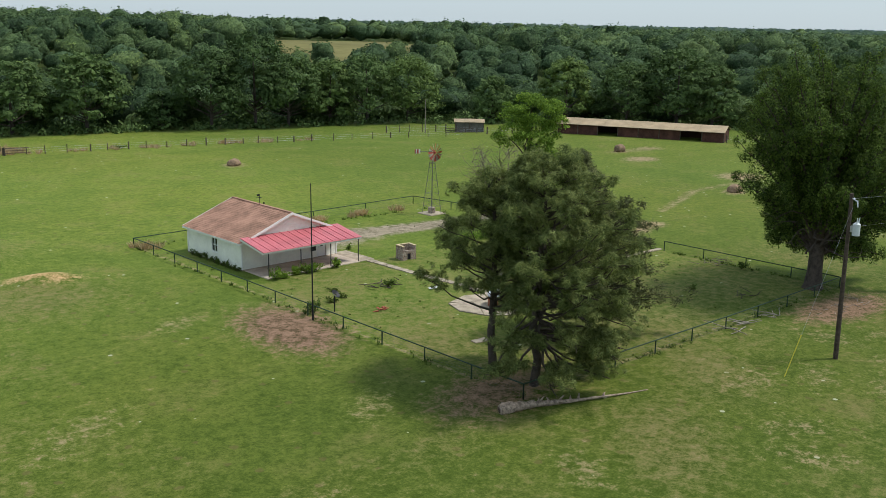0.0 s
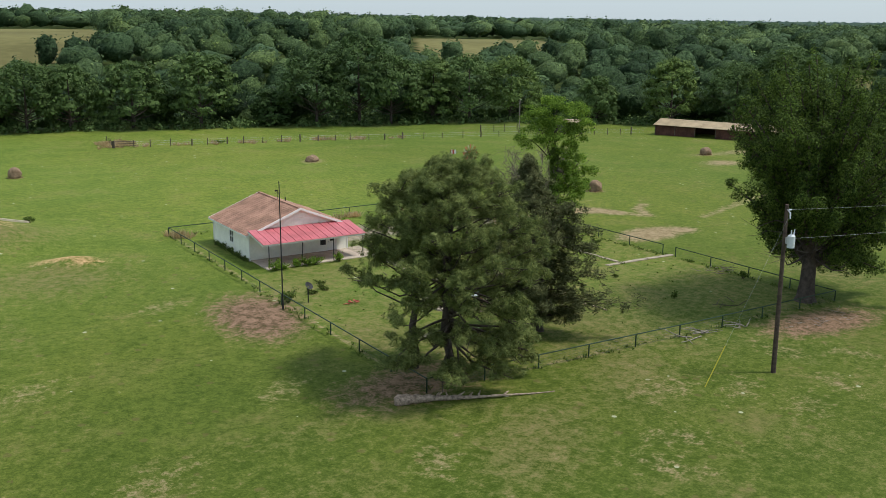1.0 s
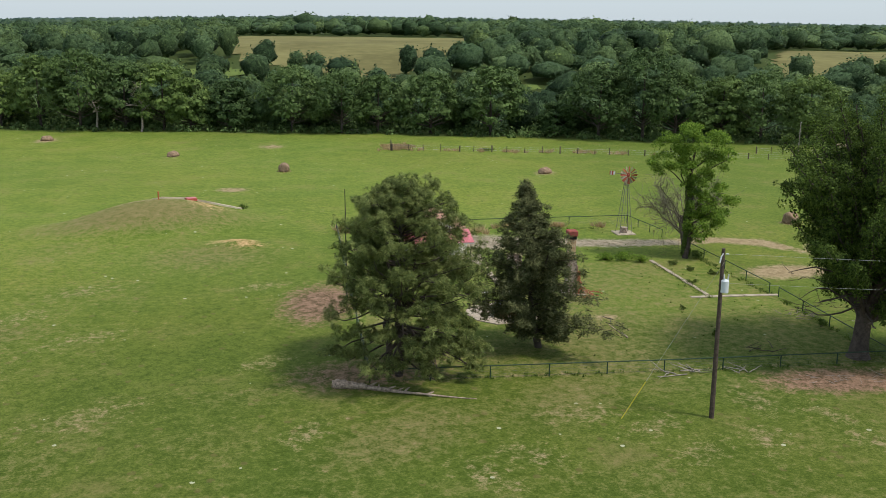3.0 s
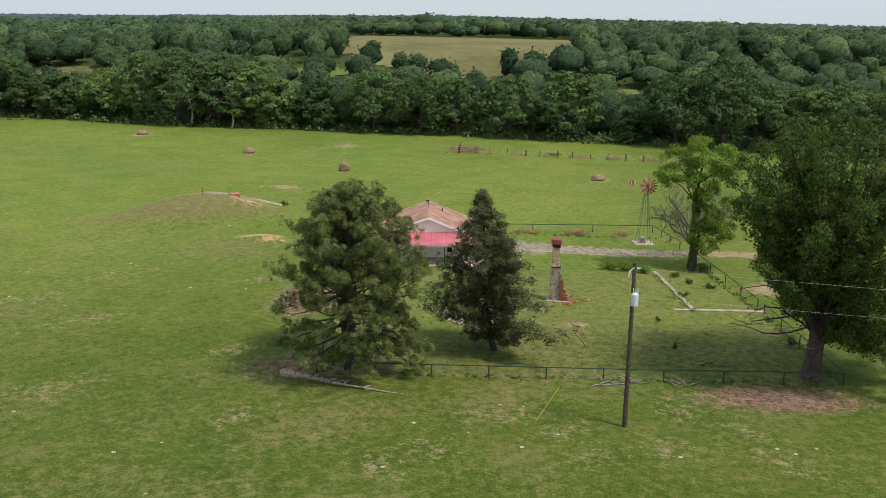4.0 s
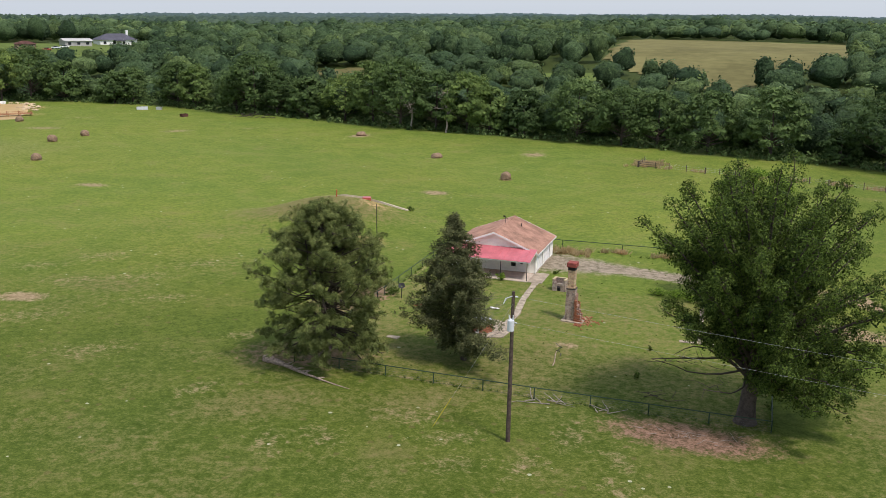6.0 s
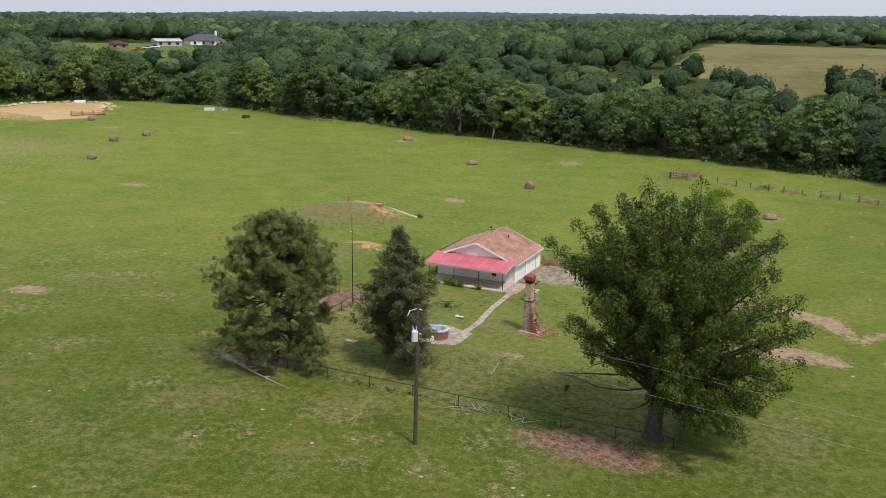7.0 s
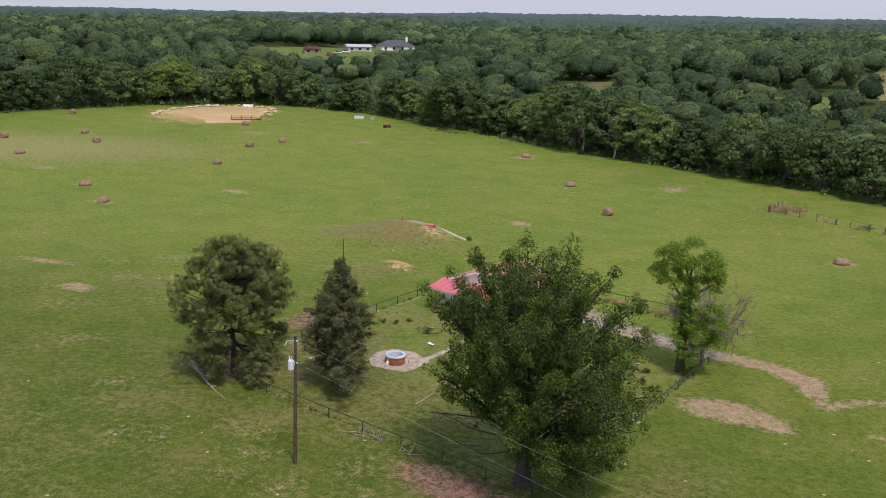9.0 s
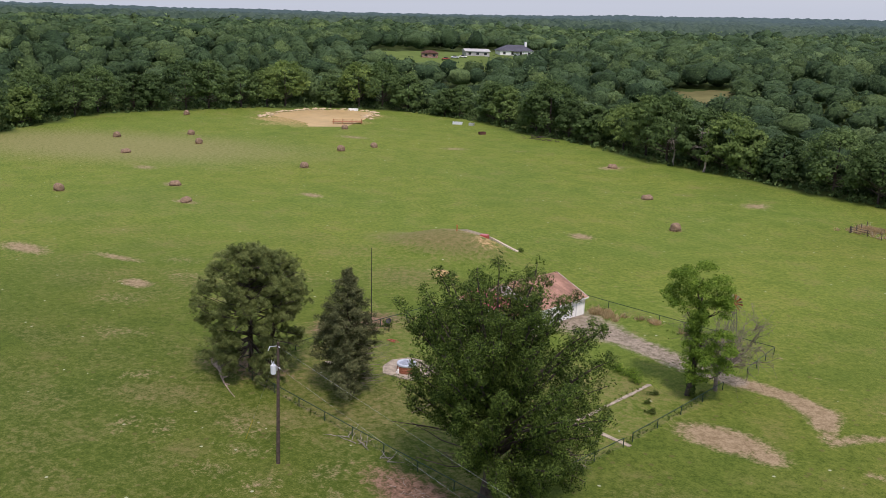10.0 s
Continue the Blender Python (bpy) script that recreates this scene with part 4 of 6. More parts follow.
def back_tree(x, y):
    rng = np.random.default_rng(61)
    top = thing("elm_tree", x, y, gz(x, y), "slender bright green tree with an ivy-clad trunk", "tree")
    wood, leaves, ivy = Soup(), Soup(), Soup()
    limb(wood, rng, (0, 0, -0.3), (0.3, 0.1, 11.5), 0.34, 0.1, 0.02, 8, 9)
    lobes = [(0.2, 0, 13.1, 2.2, 2.2, 1.8), (-2.2, 0.9, 11.9, 2.0, 2.0, 1.6), (2.2, -0.7, 12.2, 1.8, 1.8, 1.7), (-3.3, 0.2, 10.2, 1.6, 1.6, 1.3), (0.7, 1.4, 11.0, 2.0, 2.0, 1.6), (2.7, -0.2, 10.2, 1.4, 1.4, 1.3), (3.4, -1.2, 10.8, 1.1, 1.1, 1.1), (-1.4, -1.0, 10.2, 1.3, 1.3, 1.2),
             (2.8, 0.0, 6.8, 1.6, 1.6, 1.3), (4.0, -0.6, 5.8, 1.4, 1.4, 1.1), (1.9, -1.0, 4.6, 1.6, 1.6, 1.4), (3.0, 0.6, 3.4, 1.5, 1.5, 1.4), (0.7, -0.9, 7.8, 1.2, 1.2, 1.7), (-0.5, 0.5, 9.2, 1.1, 1.1, 1.5), (1.2, -1.0, 2.6, 1.3, 1.3, 1.2), (0.9, -1.2, 9.0, 1.1, 1.1, 1.3), (1.6, -0.6, 6.2, 1.0, 1.0, 1.2), (0.7, -1.2, 4.2, 1.4, 1.4, 1.5), (0.3, -1.0, 6.6, 1.0, 1.0, 1.3)]
    for lb in lobes:
        limb(wood, rng, (0.1, 0, max(1.5, lb[2] - 2.6)), lb[:3], 0.09, 0.02, 0.08, 5, 5)
    subs = sub_lobes(rng, lobes, 11, 0.40)
    C, N = lobe_leaves(rng, subs, 30000, 0.5, 0.45, (0.5, 1.18))
    leaves.add(*leaf_quads(rng, C, N, rng.uniform(0.065, 0.125, len(C)), 0.62))
    z = rng.uniform(0.2, 9.0, 3600)
    a = rng.uniform(0, 6.28, 3600)
    r = (0.24 + 0.18 * np.abs(np.sin(z * 0.9 + 1)) * rng.uniform(0.5, 1.2, 3600))
    ivy_c = np.stack([r * np.cos(a), r * np.sin(a), z], 1)
    ivy.add(*leaf_quads(rng, ivy_c, np.stack([np.cos(a), np.sin(a), 0.5 + 0 * a], 1) + rng.normal(size=ivy_c.shape) * 0.5, rng.uniform(0.12, 0.22, 3600), 0.7))
    wood.object("trunk", BARK, top)
    leaves.object("crown", BRIGHT, top, smooth=False)
    ivy.object("ivy", WEED, top, "dark green ivy climbing the trunk", smooth=False)
    return top


back_tree(75.4, 67.2)


def bare_tree(x, y):
    rng = np.random.default_rng(71)
    top = thing("bare_tree", x, y, gz(x, y), "leafless grey-brown tree of fine bare branches", "tree")
    wood = Soup()
    limb(wood, rng, (0, 0, -0.3), (-0.5, 0.4, 4.0), 0.24, 0.15, 0.03, 6, 8)
    for i in range(19):
        a, u = i * 2.4, rng.uniform(0.25, 1.0)
        st = np.array((-0.5 * u, 0.4 * u, 4.0 * u))
        en = st + np.array((-0.3 + math.cos(a) * rng.uniform(2.2, 5.0), 0.9 + math.sin(a) * rng.uniform(2.2, 5.0), rng.uniform(1.8, 5.6)))
        limb(wood, rng, st, en, 0.085, 0.025, 0.1, 7, 5)
        for _ in range(11):
            k = rng.uniform(0.35, 1.0)
            p = st + (en - st) * k
            q = p + unit(rng.normal(size=3) + (en - st) * 0.25) * rng.uniform(0.9, 2.2)
            limb(wood, rng, p, q, 0.034, 0.012, 0.1, 5, 3)
            for _ in range(5):
                limb(wood, rng, p + (q - p) * rng.uniform(0.4, 1), q + rng.normal(size=3) * 0.7, 0.018, 0.010, 0.1, 3, 3)
    wood.object("trunk", PALE_BARK, top)
    return top


bare_tree(76.6, 70.4)


# ---- bleached dead trees at the woodland edge ----
def snag(x, y, height, seed, lean):
    rng = np.random.default_rng(seed)
    top = thing("dead_tree", x, y, gz(x, y), "bleached dead tree with broken bare limbs at the woods", "tree")
    wood = Soup()
    tip = np.array((lean[0], lean[1], height))
    limb(wood, rng, (0, 0, -0.3), tip, 0.30, 0.07, 0.03, 8, 8)
    for _ in range(11):
        u = rng.uniform(0.4, 0.98)
        a = rng.uniform(0, 6.28)
        L = rng.uniform(1.2, 3.4)
        p = tip * u
        q = p + np.array((math.cos(a) * L, math.sin(a) * L, rng.uniform(0.2, 1.8)))
        limb(wood, rng, p, q, 0.11, 0.03, 0.12, 6, 6)
        for _ in range(3):
            limb(wood, rng, p + (q - p) * rng.uniform(0.4, 0.9), q + rng.normal(size=3) * 0.8, 0.045, 0.015, 0.1, 4, 4)
    wood.object("trunk", GREY_WOOD, top)


snag(-1.0, 196.5, 11.0, 81, (0.4, 0.2))
snag(-10.6, 198.0, 9.5, 82, (-1.6, -0.3))


# ---- the white house with its red porch roof ----
def build_house():
    X0, X1, Y0, Y1 = 41.5, 51.65, 70.0, 79.5
    G, EAVE, RIDGE = gz(46, 74) - 0.02, 2.12, 4.12
    XM = (X0 + X1) / 2
    house = thing("house", XM, 74.5, G, "small white sided house with brown shingle roof and red porch", "house")
    off = Matrix.Translation((-XM, -74.5, -G))

    def p(name, bm, m, parent=house, label=""):
        bmesh.ops.transform(bm, matrix=off if parent is house or parent.type == "MESH" else Matrix(), verts=bm.verts)
        return part(name, bm, m, parent, label)
    p("foundation", box(X0 - 0.06, X1 + 0.06, Y0 - 0.06, Y1 + 0.06, G - 0.5, G + 0.12), CONCRETE)

    def wall(name, axis, at, lo, hi, holes, face):
        """A wall along an axis, pierced by (a, b, z0, z1) openings: backing, and lapped boards upon it."""
        base = G + 0.12
        course = (EAVE - base) / 15

        def slab(bm, s, e, d0, d1, z0, z1):
            u, v = sorted((at + face * d0, at + face * d1))
            return add_box(bm, s, e, u, v, z0, z1) if axis == "x" else add_box(bm, u, v, s, e, z0, z1)

        def runs(z0, z1):
            out, s = [], lo
            for e, nxt in sorted((h[0], h[1]) for h in holes if h[2] < z1 - 0.02 and h[3] > z0 + 0.02) + [(hi, hi)]:
                if e - s > 0.01:
                    out.append((s, e))
                s = nxt
            return out
        bm = bmesh.new()
        levels = sorted({base, EAVE, *(h[2] for h in holes), *(h[3] for h in holes)})
        for z0, z1 in zip(levels, levels[1:]):
            if z1 > base and z1 - z0 > 0.02:
                for s, e in runs(z0, z1):
                    slab(bm, s, e, -0.15, -0.032, max(z0, base), z1)
        back = p(name, bm, SIDING)
        for k in range(15):
            z0, z1 = base + k * course, base + (k + 1) * course - 0.004
            for s, e in runs(z0, z1):
                bm = bmesh.new()
                for v in slab(bm, s, e, -0.03, 0.0, z0, z1):
                    i = 1 if axis == "x" else 0
                    if v.co.z < (z0 + z1) / 2 and (v.co[i] - at) * face > -0.01:
                        v.co[i] += face * 0.022
                p("board", bm, SIDING, back)
        return back
    win = (74.1, 75.0, G + 1.0, G + 2.2)
    door = (49.55, 50.45, G + 0.1, G + 2.15)
    gar = [(71.0, 73.9, G + 0.1, G + 2.2), (74.7, 77.9, G + 0.1, G + 2.2)]
    wall("west_wall", "y", X0, Y0 + 0.15, Y1 - 0.15, [win], -1)
    wall("south_wall", "x", Y0, X0, X1, [door], -1)
    wall("east_wall", "y", X1, Y0 + 0.15, Y1 - 0.15, gar, 1)
    wall("north_wall", "x", Y1, X0, X1, [], 1)
    # window
    x = X0
    wf = bmesh.new()
    for a, b, c, d in ((win[0] - 0.07, win[0], win[2] - 0.07, win[3] + 0.07), (win[1], win[1] + 0.07, win[2] - 0.07, win[3] + 0.07), (win[0], win[1], win[3], win[3] + 0.07), (win[0], win[1], win[2] - 0.07, win[2]), (win[0], win[1], (win[2] + win[3]) / 2 - 0.025, (win[2] + win[3]) / 2 + 0.025), ((win[0] + win[1]) / 2 - 0.015, (win[0] + win[1]) / 2 + 0.015, win[2], win[3])):
        add_box(wf, x - 0.05, x + 0.08, a, b, c, d)
    f = p("window_frame", wf, TRIM)
    p("pane", box(x + 0.02, x + 0.03, win[0], win[1], win[2], (win[2] + win[3]) / 2 - 0.025), GLASS, f)
    p("pane", box(x + 0.02, x + 0.03, win[0], win[1], (win[2] + win[3]) / 2 + 0.025, win[3]), GLASS, f)
    p("window_sill", box(x - 0.10, x, win[0] - 0.1, win[1] + 0.1, win[2] - 0.12, win[2] - 0.07), TRIM)
    # porch door with a small dark light
    dm = bmesh.new()
    add_box(dm, door[0], door[1], Y0 + 0.03, Y0 + 0.08, door[2], door[3])
    for a, b in ((door[0] - 0.08, door[0]), (door[1], door[1] + 0.08)):
        add_box(dm, a, b, Y0 - 0.045, Y0 + 0.06, door[2], door[3] + 0.08)
    dd = p("door", dm, TRIM, house, "white panelled door with a small dark window")
    p("door_window", box(door[0] + 0.28, door[1] - 0.28, Y0 + 0.015, Y0 + 0.03, G + 1.05, G + 1.7), GLASS, dd)
    p("door_knob", box(door[0] + 0.06, door[0] + 0.12, Y0 - 0.03, Y0 + 0.03, G + 1.0, G + 1.06), GALV, dd)
    p("vent_panel", box(48.75, 49.3, Y0 - 0.09, Y0 - 0.03, G + 0.75, G + 1.4), BLACK, house, "small dark wall unit beside the door")
    for a, b, c, d in gar:
        gm = bmesh.new()
        for k in range(4):
            h = (d - c) / 4
            for q in range(4):
                l = (b - a) / 4
                add_box(gm, X1 - 0.10, X1 - 0.045, a + q * l + 0.03, a + (q + 1) * l - 0.03, c + k * h + 0.03, c + (k + 1) * h - 0.03)
        add_box(gm, X1 - 0.13, X1 - 0.085, a, b, c, d)
        for u, v in ((a - 0.09, a), (b, b + 0.09)):
            add_box(gm, X1 - 0.02, X1 + 0.05, u, v, c, d + 0.09)
        p("garage_door", gm, TRIM, house, "white panelled garage door")
    for cx, cy in ((X0, Y0), (X1, Y0), (X0, Y1), (X1, Y1)):
        sx, sy = (1 if cx > XM else -1), (1 if cy > 74 else -1)
        p("corner_board", box(cx - 0.05 + sx * 0.02, cx + 0.05 + sx * 0.02, cy - 0.05 + sy * 0.02, cy + 0.05 + sy * 0.02, G + 0.1, EAVE), TRIM)
    # gables
    for y, face in ((Y0, -1), (Y1, 1)):
        bm = bmesh.new()
        rise = (RIDGE - 0.12 - EAVE) / (XM - X0)
        for k in range(9):
            z0, z1 = EAVE + k * 0.205, min(EAVE + (k + 1) * 0.205, RIDGE - 0.14)
            h0, h1 = (RIDGE - 0.12 - z0) / rise, (RIDGE - 0.12 - z1) / rise
            o = face * 0.025
            ring = [(XM - h0, y + o, z0), (XM + h0, y + o, z0), (XM + h1, y, z1), (XM - h1, y, z1)]
            back = [(q[0], y - face * 0.12, q[2]) for q in ring]
            a = [bm.verts.new(q) for q in ring]
            b = [bm.verts.new(q) for q in back]
            bm.faces.new(a)
            bm.faces.new(b[::-1])
            for i in range(4):
                bm.faces.new((a[i], a[(i + 1) % 4], b[(i + 1) % 4], b[i]))
        p("gable", bm, SIDING)
    # roof: two shingled slopes of overlapping courses, with white rake boards
    ov, side = 0.35, 0.38
    slope = (RIDGE - EAVE) / (XM - X0)
    for sx in (-1, 1):
        run, n = XM - X0 + side, 24
        bm = bmesh.new()
        vs = [bm.verts.new((XM + sx * u, y, RIDGE - slope * u + h)) for u in (0, run - 0.01) for y in (Y0 - ov + 0.01, Y1 + ov - 0.01) for h in (-0.03, -0.12)]
        for f4 in ((0, 1, 3, 2), (4, 6, 7, 5), (0, 4, 5, 1), (2, 3, 7, 6), (0, 2, 6, 4), (1, 5, 7, 3)):
            bm.faces.new([vs[i] for i in f4])
        roof = p("roof_slope", bm, SHINGLE, house, "faded brown shingles, patchy and worn")
        for k in range(n):
            bm = bmesh.new()
            u0, u1 = run * k / n, run * (k + 1) / n + 0.03
            z0, z1 = RIDGE - slope * u0, RIDGE - slope * u1
            vs = [bm.verts.new((XM + sx * u, y, z + h)) for u, z, h in ((u0, z0, 0.0), (u1, z1, 0.022), (u1, z1, -0.012), (u0, z0, -0.026)) for y in (Y0 - ov, Y1 + ov)]
            for q in ((0, 1, 3, 2), (2, 3, 5, 4), (4, 5, 7, 6), (6, 7, 1, 0), (0, 2, 4, 6), (1, 7, 5, 3)):
                bm.faces.new([vs[i] for i in q])
            p("shingle_course", bm, SHINGLE, roof)
        for y in (Y0 - ov, Y1 + ov):
            bm = bmesh.new()
            e = -0.04 if y < 74 else 0.0
            vs = [bm.verts.new((XM + sx * u, y + e + t, RIDGE - slope * u + h)) for u in (0, run) for t in (0, 0.04) for h in (0.02, -0.2)]
            for q in ((0, 1, 3, 2), (4, 6, 7, 5), (0, 4, 5, 1), (2, 3, 7, 6), (0, 2, 6, 4), (1, 5, 7, 3)):
                bm.faces.new([vs[i] for i in q])
            p("rake_board", bm, TRIM)
        ex = XM + sx * run
        p("fascia", box(min(ex, ex + sx * 0.04), max(ex, ex + sx * 0.04), Y0 - ov, Y1 + ov, RIDGE - slope * run - 0.17, RIDGE - slope * run), TRIM)
    p("ridge_cap", box(XM - 0.16, XM + 0.16, Y0 - ov, Y1 + ov, RIDGE - 0.03, RIDGE + 0.035, bevel=0.02), SHINGLE)
    # weathervane on the ridge
    bm = rod((XM, 75.0, RIDGE), (XM, 75.0, RIDGE + 0.95), 0.025)
    rod((XM - 0.35, 75.0, RIDGE + 0.62), (XM + 0.35, 75.0, RIDGE + 0.62), 0.02, bm=bm)
    rod((XM, 74.7, RIDGE + 0.62), (XM, 75.3, RIDGE + 0.62), 0.02, bm=bm)
    add_box(bm, XM - 0.28, XM - 0.02, 74.98, 75.02, RIDGE + 0.78, RIDGE + 0.95)
    p("weathervane", bm, BLACK, house, "small black weathervane")
    bm = rod((XM + 1.6, 76.8, RIDGE - 0.7), (XM + 1.6, 76.8, RIDGE - 0.25), 0.06)
    p("vent_pipe", bm, BLACK)
    # porch roof: ribbed red sheets
    PX0, PX1, PY0, ZH, ZL = 41.3, 51.85, 66.25, 2.42, 1.78
    n = 13
    wd = (PX1 - PX0) / n
    for k in range(n):
        bm = bmesh.new()
        a, b = PX0 + k * wd, PX0 + (k + 1) * wd

        def q(x, y, h):
            t = (Y0 - 0.03 - y) / (Y0 - 0.03 - PY0)
            return (x, y, ZH + (ZL - ZH) * t + h)
        prof = [(a, 0.0), (a + 0.01, 0.05), (a + 0.05, 0.05), (a + 0.06, 0.0), ((a + b) / 2, 0.0), ((a + b) / 2 + 0.03, 0.014), ((a + b) / 2 + 0.06, 0.0), (b - 0.002, 0.0)]
        tops = [[bm.verts.new(q(x, y, h)) for x, h in prof] for y in (PY0, Y0 - 0.03)]
        lows = [[bm.verts.new(q(x, y, h - 0.02)) for x, h in prof] for y in (PY0, Y0 - 0.03)]
        for i in range(len(prof) - 1):
            bm.faces.new((tops[0][i], tops[0][i + 1], tops[1][i + 1], tops[1][i]))
            bm.faces.new((lows[0][i], lows[1][i], lows[1][i + 1], lows[0][i + 1]))
            for s in (0, 1):
                bm.faces.new((tops[s][i], lows[s][i], lows[s][i + 1], tops[s][i + 1]))
        for i in (0, len(prof) - 1):
            bm.faces.new((tops[0][i], tops[1][i], lows[1][i], lows[0][i]))
        p("roof_sheet", bm, RED_METAL, house, "red ribbed metal porch roofing")
    p("porch_beam", box(PX0 + 0.02, PX1 - 0.02, PY0 + 0.06, PY0 + 0.2, ZL - 0.17, ZL - 0.022), TRIM)
    for x in (PX0 + 0.04, PX1 - 0.1):
        bm = bmesh.new()
        vs = [bm.verts.new((x + t, y, z + h)) for y, z in ((PY0 + 0.2, ZL + 0.01), (Y0 - 0.04, ZH - 0.03)) for t in (0, 0.06) for h in (-0.03, -0.19)]
        for q2 in ((0, 1, 3, 2), (4, 6, 7, 5), (0, 4, 5, 1), (2, 3, 7, 6), (0, 2, 6, 4), (1, 5, 7, 3)):
            bm.faces.new([vs[i] for i in q2])
        p("side_beam", bm, TRIM)
    for x in (41.9, 45.2, 48.4, 51.5):
        p("porch_post", rod((x, PY0 + 0.13, G - 0.1), (x, PY0 + 0.13, ZL - 0.16), 0.045, sides=10), DARK_PIPE)
    p("porch_slab", box(41.65, 51.6, 66.2, 69.92, G - 0.4, G + 0.10, bevel=0.02), PORCH)
    return G


HG = build_house()
bm = box(51.63, 53.3, 66.3, 70.6, HG - 0.3, HG + 0.07, bevel=0.02)
tagged(part("entrance_slab", bm, CONCRETE), "pale concrete slab at the porch end", "slab", kind="structure")


# ---- concrete walks ----
def paving(name, pts, width, piece, label, jitter=0.05, gap=0.03):
    """A strip of separate slabs along a line."""
    root = tagged(new(name), label, "path", kind="structure")
    rng = random.Random(len(pts) + int(width * 100))
    for (ax, ay), (bx, by) in zip(pts, pts[1:]):
        L = math.hypot(bx - ax, by - ay)
        n = max(1, round(L / piece))
        ux, uy = (bx - ax) / L, (by - ay) / L
        for k in range(n):
            a, b = L * k / n + gap * rng.uniform(0.3, 2), L * (k + 1) / n
            w0, w1 = width / 2 * rng.uniform(0.88, 1.08), width / 2 * rng.uniform(0.88, 1.08)
            poly = [(ax + ux * s - uy * w + rng.uniform(-jitter, jitter), ay + uy * s + ux * w + rng.uniform(-jitter, jitter)) for s, w in ((a, -w0), (b, -w1), (b, w1), (a, w0))]
            bm = bmesh.new()
            prism(bm, poly, lambda x, y: gz(x, y) - 0.1, lambda x, y: gz(x, y) + 0.07)
            part("slab", bm, CONCRETE, root)
    return root


paving("garden_walk", [(52.6, 66.2), (52.75, 60.0), (53.35, 54.5), (53.2, 51.2)], 0.68, 0.95, "cracked pale concrete garden walk of separate slabs")
paving("kerb_path", [(71.1, 66.2), (71.7, 52.7)], 0.42, 1.4, "narrow weathered concrete edging across the lawn")
paving("kerb_walk", [(69.8, 52.1), (73.3, 52.2), (78.4, 52.1)], 0.5, 1.8, "pale concrete walk leading to the fence gap")
root = tagged(new("well_patio"), "broken pale concrete paving round the well", "paving", kind="structure")
for poly in ([(48.6, 47.2), (50.1, 45.9), (52.0, 46.2), (51.7, 47.9), (49.6, 48.6)], [(52.05, 46.2), (53.9, 46.9), (54.1, 48.5), (52.6, 49.0), (51.75, 47.9)], [(52.65, 49.05), (54.1, 48.55), (54.1, 51.0), (52.8, 51.3), (51.9, 49.9)],
             [(48.6, 47.3), (49.55, 48.65), (50.3, 50.4), (48.6, 51.2), (47.9, 49.2)], [(50.4, 50.4), (51.8, 49.95), (52.7, 51.4), (51.0, 52.0), (48.8, 51.3)], [(49.65, 48.65), (51.7, 47.95), (52.55, 49.05), (51.8, 49.9), (50.35, 50.35)]):
    bm = bmesh.new()
    prism(bm, poly, lambda x, y: gz(x, y) - 0.1, lambda x, y: gz(x, y) + 0.08)
    part("slab", bm, CONCRETE, root)
bm = bmesh.new()
prism(bm, [(43.5, 43.0), (44.7, 42.8), (44.8, 43.5), (43.6, 43.6)], -0.9, lambda x, y: gz(x, y) + 0.06)
tagged(part("concrete_slab", bm, CONCRETE), "small pale concrete slab in the grass", "slab")


# ---- round brick well ----
def well(x, y):
    z = gz(x, y) + 0.07
    top = thing("well", x, y, z, "round red brick well with a pale rim on a concrete patio", "well")

    def ring(r0, r1, z0, z1, n=40):
        bm = bmesh.new()
        vs = [[bm.verts.new((r * math.cos(k * 2 * math.pi / n), r * math.sin(k * 2 * math.pi / n), h)) for k in range(n)] for r, h in ((r1, z0), (r1, z1), (r0, z1), (r0, z0))]
        for a in range(4):
            for k in range(n):
                bm.faces.new((vs[a][k], vs[a][(k + 1) % n], vs[(a + 1) % 4][(k + 1) % n], vs[(a + 1) % 4][k]))
        return bm
    core = part("wall", ring(0.80, 0.97, 0, 0.86), CONCRETE, top)
    per = 30
    base = None
    for row in range(9):
        for k in range(per):
            a = (k + 0.5 * (row % 2)) * 2 * math.pi / per
            if base is None:
                base = part("brick", box(-0.095, 0.095, -0.055, 0.055, -0.036, 0.036, bevel=0.008), BRICKS, core)
                ob = base
            else:
                ob = new("brick", base.data)
                ob.parent = core
            ob.matrix_basis = pose(1.0 * math.cos(a), 1.0 * math.sin(a), 0.045 + row * 0.083, 0, 0, math.degrees(a) + 90)
    part("rim", ring(0.86, 1.09, 0.78, 1.0), PALE_RIM, top, "pale blue-grey metal rim", True)
    part("liner", ring(0.76, 0.795, 0.1, 0.97), PALE_RIM, top, "pale blue-grey inner wall")
    bm = bmesh.new()
    bmesh.ops.create_circle(bm, cap_ends=True, segments=40, radius=0.78, matrix=Matrix.Translation((0, 0, 0.45)))
    part("water", bm, POOL, top, "blue-grey standing water")
    bm = box(-0.12, 0.02, -1.36, -1.08, 0, 0.5, bevel=0.03)
    rod((-0.05, -1.2, 0.4), (-0.05, -1.2, 0.75), 0.03, bm=bm)
    add_box(bm, -0.3, -0.18, -1.3, -1.12, 0, 0.2)
    part("tap_block", bm, TRIM, top, "white concrete block with a tap")


